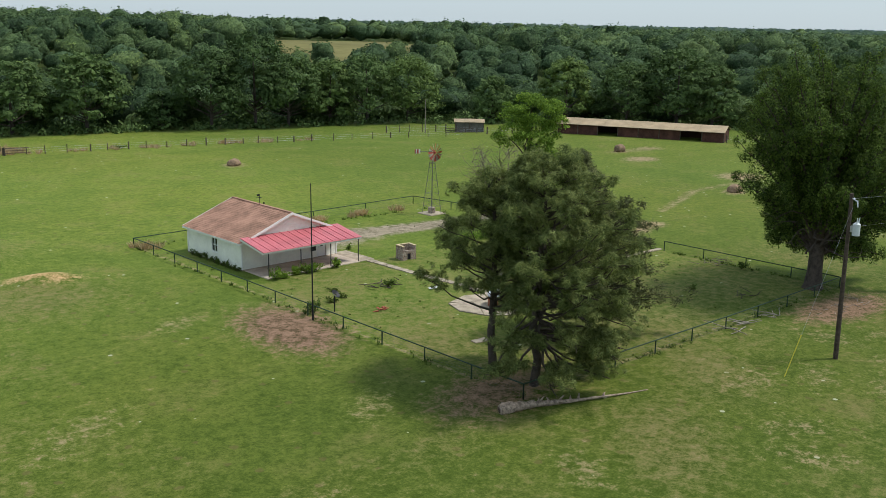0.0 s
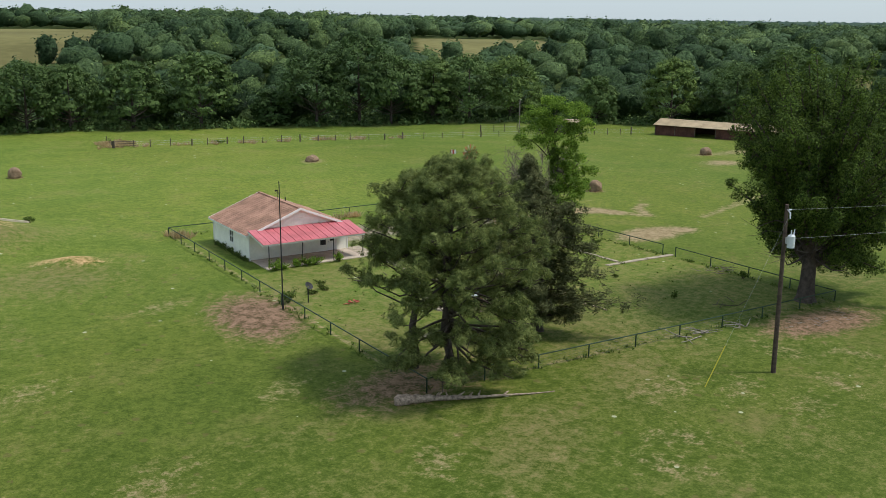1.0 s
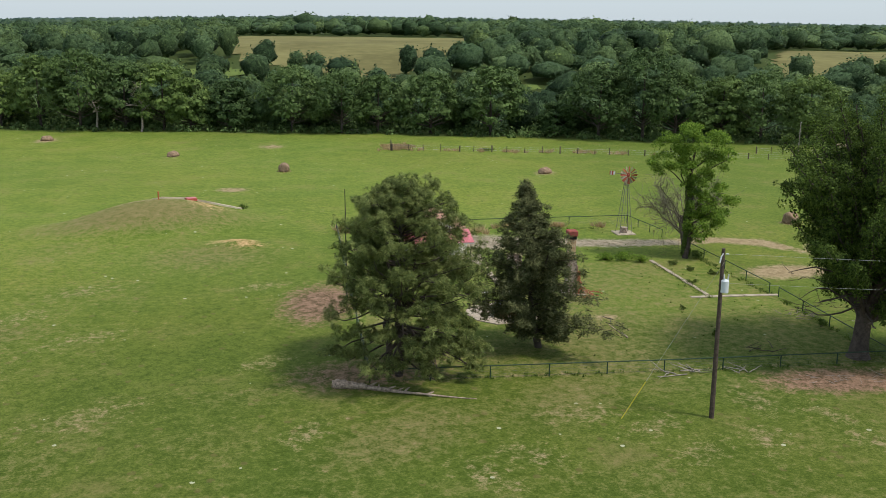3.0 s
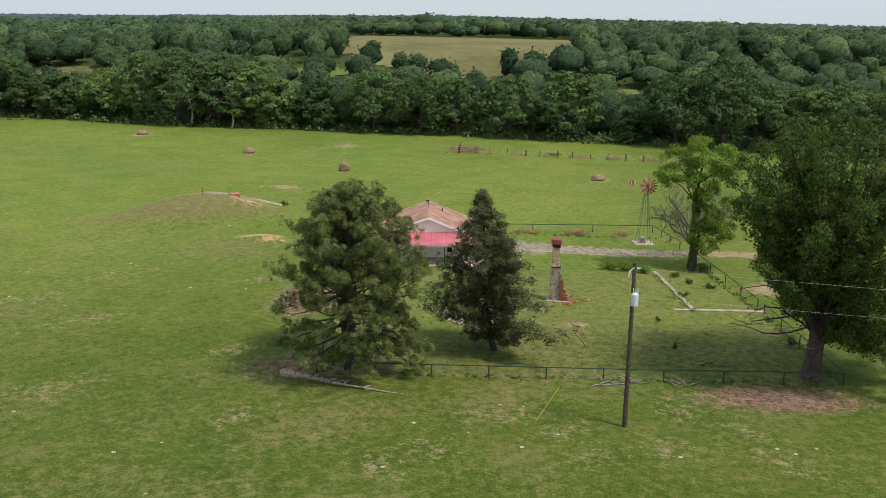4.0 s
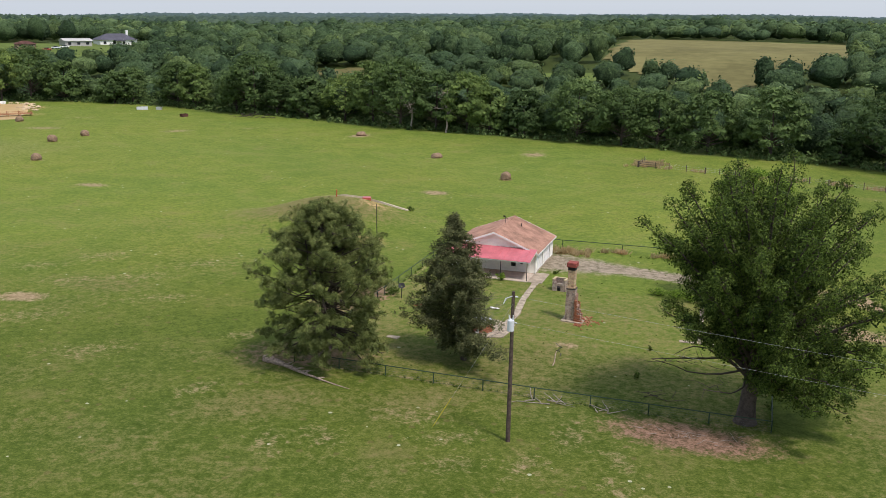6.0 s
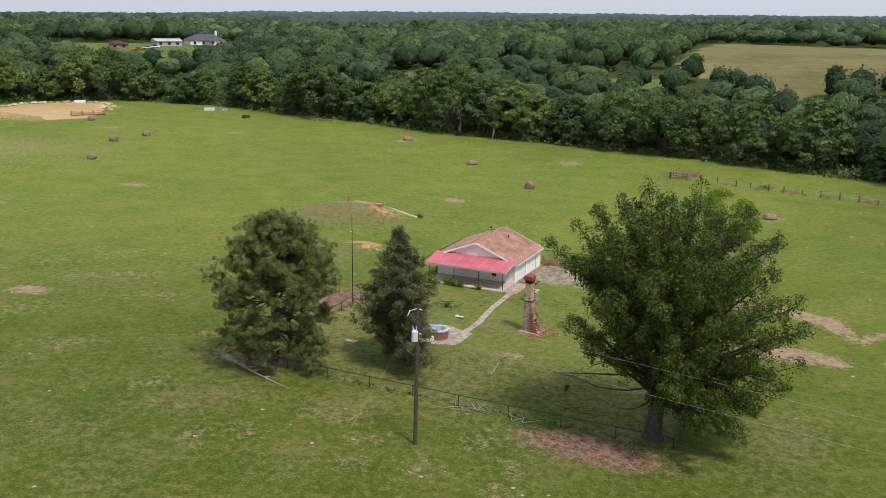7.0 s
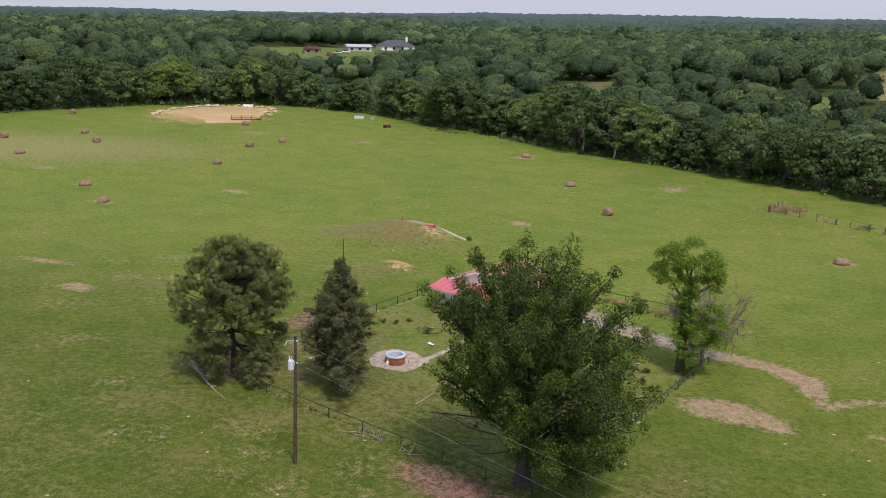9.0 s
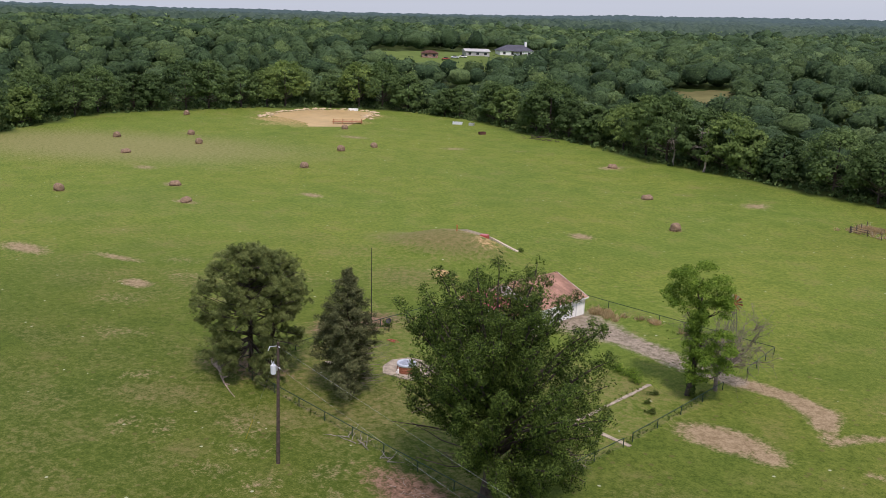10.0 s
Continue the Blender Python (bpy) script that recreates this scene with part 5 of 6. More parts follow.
def object_random(lo, hi, rough=0.9):
    def build(nt, bsdf):
        o = nt.nodes.new("ShaderNodeObjectInfo")
        n = noise_tex(nt, coords(nt), 9.0)
        c = ramp(nt, o.outputs["Random"], [(0.0, lo), (1.0, hi)])
        nt.links.new(mix(nt, calc(nt, "MULTIPLY", n, 0.5), c, tuple(0.6 * v for v in lo)), bsdf.inputs["Base Color"])
        bsdf.inputs["Roughness"].default_value = rough
        bump(nt, bsdf, n, 0.4, 0.01)
    return build


BRICKS = mat("loose_brick", object_random((0.30, 0.10, 0.05), (0.50, 0.21, 0.12)))
PALE_RIM = plain("pale_rim", (0.52, 0.56, 0.62), 0.8, 0.18, 2.0)
POOL = plain("still_water", (0.22, 0.27, 0.34), 0.15, 0.15, 1.0, spec=0.5)
well(51.45, 48.2)


# ---- lone brick chimney of a vanished house ----
def chimney(x, y):
    z = gz(x, y)
    top = thing("chimney", x, y, z, "lone ruined brick chimney with a red cap and rubble", "chimney", turn=-4)
    bm = bmesh.new()
    add_box(bm, -0.50, 0.44, -0.48, 0.48, 0.0, 2.3)
    add_box(bm, -0.47, 0.40, -0.46, 0.46, 2.3, 3.35)
    part("lower_stack", bm, STONE_BRICK, top, "grey-brown soot-stained brick lower stack")
    bm = bmesh.new()
    add_box(bm, -0.50, 0.34, -0.44, 0.44, 3.35, 3.5)
    add_box(bm, -0.42, 0.27, -0.37, 0.37, 3.5, 5.25)
    part("upper_stack", bm, TAN_BRICK, top, "tan and red brick upper stack")
    part("collar", box(-0.51, 0.43, -0.50, 0.50, 3.3, 3.40, bevel=0.03), BLACK, top)
    part("cap_band", box(-0.45, 0.31, -0.40, 0.40, 5.25, 5.55, bevel=0.03), BLACK, top, "soot-black top courses")
    part("cap", box(-0.56, 0.40, -0.50, 0.50, 5.55, 6.05, bevel=0.05), CAP_RED, top, "red tile cap")
    bm = bmesh.new()
    add_box(bm, 0.44, 0.72, -0.5, 0.5, 1.45, 1.62)
    add_box(bm, 0.40, 0.52, -0.55, 0.55, 1.62, 2.75)
    hood = part("hearth_breast", bm, BRICK, top, "sooty red brick chimney breast over the fireplace")
    for side, reach, height in ((-0.55, 1.0, 2.1), (0.55, 0.85, 1.7)):
        bm = bmesh.new()
        for row in range(9):
            far = 0.46 + reach * (1 - (row / 9) ** 0.8) * (0.88 + 0.16 * math.sin(row * 2.7 + side * 5))
            add_box(bm, 0.42, far, side - 0.11, side + 0.11, 0.1 + row * height / 9, 0.1 + (row + 1) * height / 9, bevel=0.02)
        part("wing_wall", bm, BRICK, top, "broken red brick wing wall of the fireplace")
    base = None
    for side, reach, height in ((-0.66, 0.92, 29), (0.66, 0.80, 23)):
        for row in range(height):
            ragged = 0.85 + 0.28 * math.sin(row // 3 * 2.3 + side * 4) + 0.15 * math.sin(row * 1.9)
            for k in range(max(1, round((reach - 0.1) * ragged * (1 - (row / height) ** 0.8) / 0.22))):
                if k and math.sin(row * 7.1 + k * 5.3 + side) > 0.86:
                    continue
                if base is None:
                    base = ob = part("brick", box(-0.105, 0.105, -0.05, 0.05, -0.034, 0.034, bevel=0.008), BRICKS, hood)
                else:
                    ob = new("brick", base.data)
                    ob.parent = hood
                ob.matrix_basis = pose(0.56 + k * 0.22 + 0.11 * (row % 2), side + 0.012 * math.sin(row * 2.1 + k), 0.16 + row * 0.076, 0, 0, 3 * math.sin(row * 1.7 + k * 2.3))
    part("firebox", box(0.46, 0.50, -0.36, 0.36, 0.05, 1.28), BLACK, top, "soot-black firebox opening")
    part("hearth_slab", box(-0.85, 1.35, -0.85, 0.85, -0.2, 0.12, bevel=0.03), CONCRETE, top)
    rng = random.Random(4)
    base = None
    for k in range(110):
        a, r = rng.uniform(-1.5, 1.3), abs(rng.gauss(1.1, 0.65))
        px, py = 0.6 + r * math.cos(a), r * math.sin(a)
        hz = 0.16 + max(0.0, 0.45 * (1.25 - px)) * rng.random() if px < 1.3 and abs(py) < 0.85 else 0.03
        if base is None:
            base = ob = part("brick", box(-0.11, 0.11, -0.05, 0.05, -0.035, 0.035, bevel=0.008), BRICKS, top)
        else:
            ob = new("brick", base.data)
            ob.parent = top
        ob.matrix_basis = pose(px, py, hz + (0.07 if rng.random() < 0.3 else 0), rng.uniform(-12, 12), rng.uniform(-12, 12), rng.uniform(0, 180))


CAP_RED = plain("cap_red_tile", (0.28, 0.075, 0.06), 0.85, 0.3, 5.0)
chimney(58.9, 54.6)


# ---- brick barbecue pit ----
def barbecue(x, y):
    z = gz(x, y)
    top = thing("barbecue_pit", x, y, z, "square open tan brick barbecue pit on the lawn", "barbecue", turn=-6)
    top.scale = (0.88, 0.88, 0.9)
    part("back_wall", box(-0.85, 0.85, 0.45, 0.66, -0.1, 1.42), STONE_BRICK, top)
    part("side_wall", box(-0.85, -0.62, -0.6, 0.45, -0.1, 1.42), STONE_BRICK, top)
    part("side_wall", box(0.62, 0.85, -0.6, 0.45, -0.1, 1.42), STONE_BRICK, top)
    bm = box(-0.62, -0.25, -0.6, -0.4, -0.1, 1.0)
    add_box(bm, 0.25, 0.62, -0.6, -0.4, -0.1, 1.0)
    add_box(bm, -0.25, 0.25, -0.6, -0.4, 0.75, 1.0)
    part("front_wall", bm, STONE_BRICK, top, "soot-darkened front with a fire opening")
    part("ash_floor", box(-0.62, 0.62, -0.4, 0.45, -0.1, 0.35), BLACK, top)
    bm = box(-0.88, 0.88, 0.43, 0.69, 1.42, 1.5)
    add_box(bm, -0.88, -0.6, -0.63, 0.43, 1.42, 1.5)
    add_box(bm, 0.6, 0.88, -0.63, 0.43, 1.42, 1.5)
    part("coping", bm, PALE_TAN, top, "pale tan coping")


PALE_TAN = plain("tan_coping", (0.52, 0.42, 0.26), 0.9, 0.2, 3.0)
barbecue(55.75, 64.6)


# ---- pipe fences ----
def pipe_fence(pts, height, spacing, label, rails=(0.0,)):
    x, y = pts[0]
    root = thing("pipe_fence", 0, 0, 0, label, "fence", "pipe fences")
    for (ax, ay), (bx, by) in zip(pts, pts[1:]):
        L = math.hypot(bx - ax, by - ay)
        n = max(1, round(L / spacing))
        for k in range(n + 1):
            if k == 0 and (ax, ay) != pts[0]:
                continue
            px, py = ax + (bx - ax) * k / n, ay + (by - ay) * k / n
            g = gz(px, py)
            part("post", rod((px, py, g - 0.4), (px, py, g + height + 0.02), 0.05, sides=8), PIPE, root)
        for k in range(n):
            p0, p1 = (ax + (bx - ax) * k / n, ay + (by - ay) * k / n), (ax + (bx - ax) * (k + 1) / n, ay + (by - ay) * (k + 1) / n)
            part("rail", rod((*p0, gz(*p0) + height), (*p1, gz(*p1) + height), 0.045, sides=8), PIPE, root)
        # stock wire below the rail
        wire = bmesh.new()
        for h in (0.12, 0.32, 0.52, 0.72):
            rod((ax, ay, gz(ax, ay) + h), (bx, by, gz(bx, by) + h), 0.004, sides=3, bm=wire)
        part("wire", wire, DULL_STEEL, root)


pipe_fence([(38.3, 84.3), (38.35, 60), (38.5, 34.0)], 0.95, 4.05, "dark green welded pipe fence along the west of the yard")
pipe_fence([(38.5, 34.0), (60, 33.6), (78.1, 33.55)], 0.95, 4.05, "dark green welded pipe fence in front of the yard trees")
pipe_fence([(78.1, 33.55), (78.1, 51.4)], 0.95, 4.2, "dark green pipe fence past the big tree")
pipe_fence([(78.0, 53.0), (77.6, 62), (77.0, 71.2)], 0.95, 4.2, "dark green pipe fence beyond the walk gap")
pipe_fence([(38.3, 84.3), (52, 84.6), (75.3, 86.0)], 0.95, 7.0, "dark pipe fence behind the house and drive")
pipe_fence([(75.3, 86.0), (76.6, 77.2)], 0.95, 3.5, "short dark pipe fence beside the windmill")


# ---- utility pole, wires, guy ----
def utility_pole(x, y):
    g = gz(x, y)
    top = thing("utility_pole", x, y, g, "tall dark wooden utility pole with a pale transformer", "utility pole")
    H = 11.25
    part("pole", rod((0, 0, -1.5), (-0.05, 0.15, H), 0.175, 0.115, 12), POLE_WOOD, top)
    tm = rod((-0.02, -0.38, 8.55), (-0.02, -0.38, 9.3), 0.24, sides=20)
    rod((-0.02, -0.38, 9.3), (-0.02, -0.38, 9.4), 0.24, 0.12, 20, tm)
    tr = part("transformer", tm, TANK, top, "pale grey can transformer")
    for dx in (-0.12, 0.12):
        part("bushing", rod((dx, -0.42, 9.38), (dx * 1.3, -0.45, 9.72), 0.05, 0.03), TANK, tr)
    part("bracket", box(-0.1, 0.06, -0.2, 0.0, 8.75, 9.15), GALV, top)
    bm = rod((-0.05, 0.1, 10.95), (-0.45, -0.45, 10.85), 0.04)
    part("arm", bm, GALV, top)
    bm = rod((-0.42, -0.42, 10.9), (-0.55, -0.55, 10.5), 0.05, 0.035)
    part("cutout", bm, TANK, top, "pale cutout fuse")
    for z in (10.9, 9.0):
        part("insulator", rod((0.1, 0.1, z), (0.3, 0.08, z), 0.05), TANK, top)
    part("ground_wire", rod((-0.17, 0.0, 0), (-0.12, 0.1, 10.4), 0.008, sides=4), BLACK, top)
    def line(name, a, b, sag, r, m):
        s = Soup()
        k = np.linspace(0, 1, 26)[:, None]
        P = np.array(a) + (np.array(b) - np.array(a)) * k
        P[:, 2] -= (sag * 4 * k * (1 - k))[:, 0]
        s.tube(P, np.full(26, r), 5)
        return s.object(name, m)
    for i, (a, b) in enumerate((((x + 0.3, y + 0.08, g + 10.9), (175, 16.5, 8.2)), ((x + 0.3, y + 0.08, g + 9.0), (175, 13.0, 7.4)))):
        tagged(line("power_line", a, b, 1.1, 0.006, WIRE), "thin pale overhead wire running from the utility pole", "power line", "power lines")
    ax, ay = 54.1, 25.8
    guy = thing("guy_wire", ax, ay, gz(ax, ay), "slanting steel guy wire with a yellow guard", "guy wire")
    d = Vector((x - ax, y - ay, g + 10.4 - gz(ax, ay)))
    part("wire", rod((0, 0, 0), tuple(d), 0.007, sides=4), WIRE, guy)
    part("guard", rod((0, 0, 0), tuple(d.normalized() * 2.9), 0.028, sides=8), YELLOW, guy, "yellow plastic guard")


WIRE = plain("pale_wire", (0.42, 0.43, 0.42), 0.5, 0.1, 3.0, metal=0.3)
utility_pole(60.0, 25.25)

mast = thing("flagpole", 38.0, 54.5, gz(38.0, 54.5), "tall thin black flagpole beside the fence", "flagpole")
part("pole", rod((0, 0, -0.3), (-0.1, -0.1, 10.2), 0.06, 0.035, 10), BLACK, mast)
part("base", rod((0, 0, -0.1), (0, 0, 0.5), 0.085, 0.085, 10), BLACK, mast)

dish = thing("satellite_dish", 40.5, 55.2, gz(40.5, 55.2), "small dark satellite dish on a black post", "satellite dish")
part("post", rod((0, 0, -0.2), (0, 0, 1.25), 0.05), BLACK, dish)
bm = bmesh.new()
bmesh.ops.create_cone(bm, cap_ends=False, segments=18, radius1=0.08, radius2=0.36, depth=0.13, matrix=Matrix.Translation((0.02, -0.1, 1.4)) @ pose(0, 0, 0, 40, 20, 0))
part("reflector", bm, DARK_PIPE, dish, "", True)
part("feed_arm", rod((0.02, -0.08, 1.35), (0.1, -0.42, 1.5), 0.015), DARK_PIPE, dish)


# ---- windmill ----
def windmill(x, y):
    g = gz(x, y)
    top = thing("windmill", x, y, g, "old rusty red and white water windmill on a lattice tower", "windmill")
    H, B, T = 6.9, 0.8, 0.12
    for sx, sy in ((1, 1), (1, -1), (-1, 1), (-1, -1)):
        part("leg", rod((sx * B, sy * B, -0.2), (sx * T, sy * T, H), 0.028, sides=6), DULL_STEEL, top)
    for k in range(4):
        z0, z1 = 0.9 + k * 1.5, 0.9 + (k + 1) * 1.5
        b0, b1 = B + (T - B) * z0 / H, B + (T - B) * z1 / H
        bm = bmesh.new()
        for (ax, ay), (cx, cy) in (((1, 1), (1, -1)), ((1, -1), (-1, -1)), ((-1, -1), (-1, 1)), ((-1, 1), (1, 1))):
            rod((ax * b0, ay * b0, z0), (cx * b0, cy * b0, z0), 0.014, sides=4, bm=bm)
            rod((ax * b0, ay * b0, z0), (cx * b1, cy * b1, z1), 0.010, sides=4, bm=bm)
        part("brace", bm, DULL_STEEL, top)
    part("platform", box(-0.28, 0.28, -0.28, 0.28, 5.9, 5.94), POST_WOOD, top)
    hub = Vector((0.15, -0.3, H + 0.25))
    part("gearbox", box(-0.05, 0.3, -0.22, 0.3, H, H + 0.5, bevel=0.05), RUST_RED, top)
    wheel = part("wheel", rod(hub + Vector((0.0, -0.1, 0)), hub + Vector((0, 0.12, 0)), 0.12, sides=12), RUST_RED, top)
    n = 16
    for k in range(n):
        a = k * 2 * math.pi / n
        m = Matrix.Translation(hub) @ Matrix.Rotation(a, 4, "Y") @ Matrix.Translation((0, 0, 0.68)) @ Matrix.Rotation(radians(32), 4, "Z")
        bm = bmesh.new()
        vs = [bm.verts.new(m @ Vector(c)) for c in ((-0.07, 0, -0.38), (0.07, 0, -0.38), (0.16, 0.02, 0.36), (-0.16, -0.02, 0.36))]
        f = bm.faces.new(vs)
        r = bmesh.ops.extrude_face_region(bm, geom=[f])
        bmesh.ops.translate(bm, verts=[v for v in r["geom"] if isinstance(v, bmesh.types.BMVert)], vec=(0, 0.008, 0))
        part("blade", bm, CONCRETE if k % 2 else RUST_RED, wheel)
    tail = part("tail_boom", rod((0.1, 0.1, H + 0.3), (-1.3, 0.75, H + 0.35), 0.025), DULL_STEEL, top)
    m = Matrix.Translation((-1.5, 0.85, H + 0.35)) @ Matrix.Rotation(radians(155), 4, "Z")
    part("tail_vane", box(-0.30, 0.36, -0.010, 0.010, -0.22, 0.26, m=m), TRIM, tail, "faded red and white tail vane")
    part("tail_stripe", box(-0.10, 0.12, -0.014, 0.014, -0.22, 0.26, m=m), RUST_RED, tail)
    part("tail_stripe", box(0.24, 0.362, -0.014, 0.014, -0.225, 0.265, m=m), RUST_RED, tail)
    part("pump_rod", rod((0, 0, 0), (0, 0, H), 0.015), DULL_STEEL, top)
    part("plinth", box(-1.2, 1.2, -1.2, 1.2, -0.3, 0.1, bevel=0.05), CONCRETE, top, "pale concrete plinth")
    part("casing", rod((0, 0, 0.1), (0, 0, 0.75), 0.42, sides=16), STONE_BRICK, top)


windmill(72.75, 79.8)


# ---- hay bales ----
def bale(seed, length, radius, sag):
    bm = bmesh.new()
    bmesh.ops.create_uvsphere(bm, u_segments=22, v_segments=14, radius=1.0)
    for v in bm.verts:
        x, y, z = v.co
        r = math.hypot(y, z) or 1e-6
        e = (abs(x) ** 4 + r ** 4) ** 0.25
        x, y, z = x / e * length / 2, y / e * radius, z / e * radius
        z = z * (1 - 0.25 * sag) + radius * 0.8 * (1 - 0.35 * sag)
        y *= 1 + 0.45 * sag * max(0, 1 - z / radius)
        x *= 1 + 0.35 * sag * max(0, 1 - z / radius)
        n = noise.noise(Vector((x * 2.2 + seed * 7, y * 2.2, z * 2.2)))
        s = 1 + 0.11 * n
        v.co = (x * s, y * s, max(z * s, -0.08))
    top = thing("hay_bale", 0, 0, 0, "weathered brown round hay bale, slumped on the grass", "hay bale", "hay bales")
    part("hay", bm, HAY, top, "", True)
    st = Soup()
    r2 = np.random.default_rng(seed)
    a = r2.uniform(0, 6.28, 260)
    d = r2.uniform(0.6, 1.15, 260)
    C = np.stack([np.cos(a) * d * length * 0.62, np.sin(a) * d * radius * 1.15, 0.05 + r2.uniform(0, 0.9, 260) * np.maximum(0, 1.0 - d)], 1)
    st.add(*leaf_quads(r2, C, r2.normal(size=C.shape) + (0, 0, 1), r2.uniform(0.08, 0.22, 260), 0.15))
    st.object("loose_straw", STRAW, top, smooth=False)
    return top


kinds = [bale(1, 1.75, 0.88, 0.25), bale(2, 2.0, 0.78, 0.95), bale(3, 1.6, 0.84, 0.45)]
taken = set()
rngb = random.Random(9)
for x, y, k in BALES:
    m = pose(x, y, gz(x, y), 0, 0, rngb.uniform(0, 180))
    if k in taken:
        copy_thing(kinds[k], m)
    else:
        taken.add(k)
        kinds[k].matrix_world = m


# ---- fallen log and dead wood ----
def fallen_log():
    a, b = Vector((35.9, 33.4, 0)), Vector((45.4, 30.0, 0))
    a.z, b.z = gz(a.x, a.y) + 0.2, gz(b.x, b.y) + 0.06
    top = thing("fallen_log", a.x, a.y, gz(a.x, a.y), "bleached grey fallen tree trunk with broken stubs", "log")
    s = Soup()
    rng = np.random.default_rng(3)
    o = np.array((a.x, a.y, gz(a.x, a.y)))
    k = np.linspace(0, 1, 40)
    P = np.array(a) + (np.array(b) - np.array(a)) * k[:, None] - o + np.stack([0.05 * np.sin(k * 9), 0.14 * np.sin(k * 7), 0.03 * np.sin(k * 12)], 1)
    R = np.interp(k, [0, 0.03, 0.1, 0.17, 0.25, 0.42, 0.6, 1], [0.33, 0.37, 0.33, 0.26, 0.18, 0.12, 0.075, 0.03])
    s.tube(P, R * rng.uniform(0.82, 1.16, len(k)), 12)
    s.v[-1] = s.v[-1] + rng.normal(size=s.v[-1].shape) * 0.03 * np.repeat(R / 0.3, 12)[:, None]
    s.tube([P[0] + (0.02, -0.01, 0), P[0] - (0.04, -0.02, 0)], [0.31, 0.16], 12)
    for i, d in ((4, (0.4, 0.5, 0.35)), (5, (0.9, -0.5, 0.15)), (7, (0.6, 0.7, 0.2)), (9, (0.8, -0.5, 0.1)), (6, (0.2, -0.7, 0.3)), (3, (0.5, -0.3, 0.5)), (4, (0.7, 0.1, 0.6)), (5, (-0.2, 0.5, 0.5)), (6, (0.9, 0.3, 0.4)), (8, (0.4, 0.5, 0.45)), (10, (0.6, 0.4, 0.2))):
        s.tube([P[int(i * 2.6)], P[int(i * 2.6)] + np.array(d) * 0.3, P[int(i * 2.6)] + np.array(d) * 0.62 + (0.1, 0, -0.05)], [0.11, 0.07, 0.03], 6)
    s.object("trunk", LOG_WOOD, top)


fallen_log()


def stick_pile(name, x, y, n, spread, length, thick, material, label, category, seed, flat=0.12):
    rng = np.random.default_rng(seed)
    top = thing(name, x, y, gz(x, y), label, category)
    for i in range(n):
        p = np.array((rng.normal() * spread[0], rng.normal() * spread[1], 0.05 + abs(rng.normal()) * flat))
        a = rng.uniform(0, 6.28)
        L = rng.uniform(0.5, 1.0) * length
        d = np.array((math.cos(a), math.sin(a), rng.uniform(-0.02, 0.18))) * L
        s = Soup()
        k = np.linspace(0, 1, 5)[:, None]
        s.tube(p + d * k + rng.normal(size=(5, 3)) * L * 0.03 * (1, 1, 0.3), np.linspace(thick, thick * 0.4, 5), 5)
        s.object("branch", material, top)


stick_pile("branch_pile", 61.5, 33.0, 9, (1.2, 0.25), 2.6, 0.05, GREY_WOOD, "bleached grey fallen branches lying under the fence", "branches", 1)
stick_pile("branch_pile", 66.0, 32.7, 5, (0.8, 0.25), 2.0, 0.045, GREY_WOOD, "few bleached branches beside the fence", "branches", 2)
stick_pile("brush_pile", 76.9, 45.2, 26, (0.7, 0.6), 1.5, 0.025, PALE_BARK, "low heap of dry brown brushwood", "brush pile", 3, 0.25)
stick_pile("brush_pile", 47.8, 58.4, 16, (0.9, 0.7), 1.1, 0.045, BARK, "grey heap of old boards and brush", "brush pile", 4, 0.2)
stick_pile("branch_pile", 72.6, 30.5, 22, (1.8, 0.6), 1.4, 0.022, GREY_WOOD, "pale twigs scattered on the bare ground", "branches", 5)
stick_pile("branch_pile", 59.6, 44.6, 4, (0.3, 0.3), 1.1, 0.04, BLACK, "small dark broken branch in the grass", "branches", 6)
stick_pile("branch_pile", 70.5, 37.4, 6, (1.8, 0.5), 2.0, 0.035, BARK, "dark fallen branches in the tree shade", "branches", 7)
stick_pile("red_debris", 43.6, 53.4, 8, (0.3, 0.2), 0.7, 0.06, RUST_RED, "little heap of reddish broken debris", "debris", 8)
stick_pile("brush_pile", -60.5, 203.5, 24, (3.0, 1.0), 3.0, 0.10, BARK, "dark brush heap at the woodland edge", "brush pile", 9, 0.4)


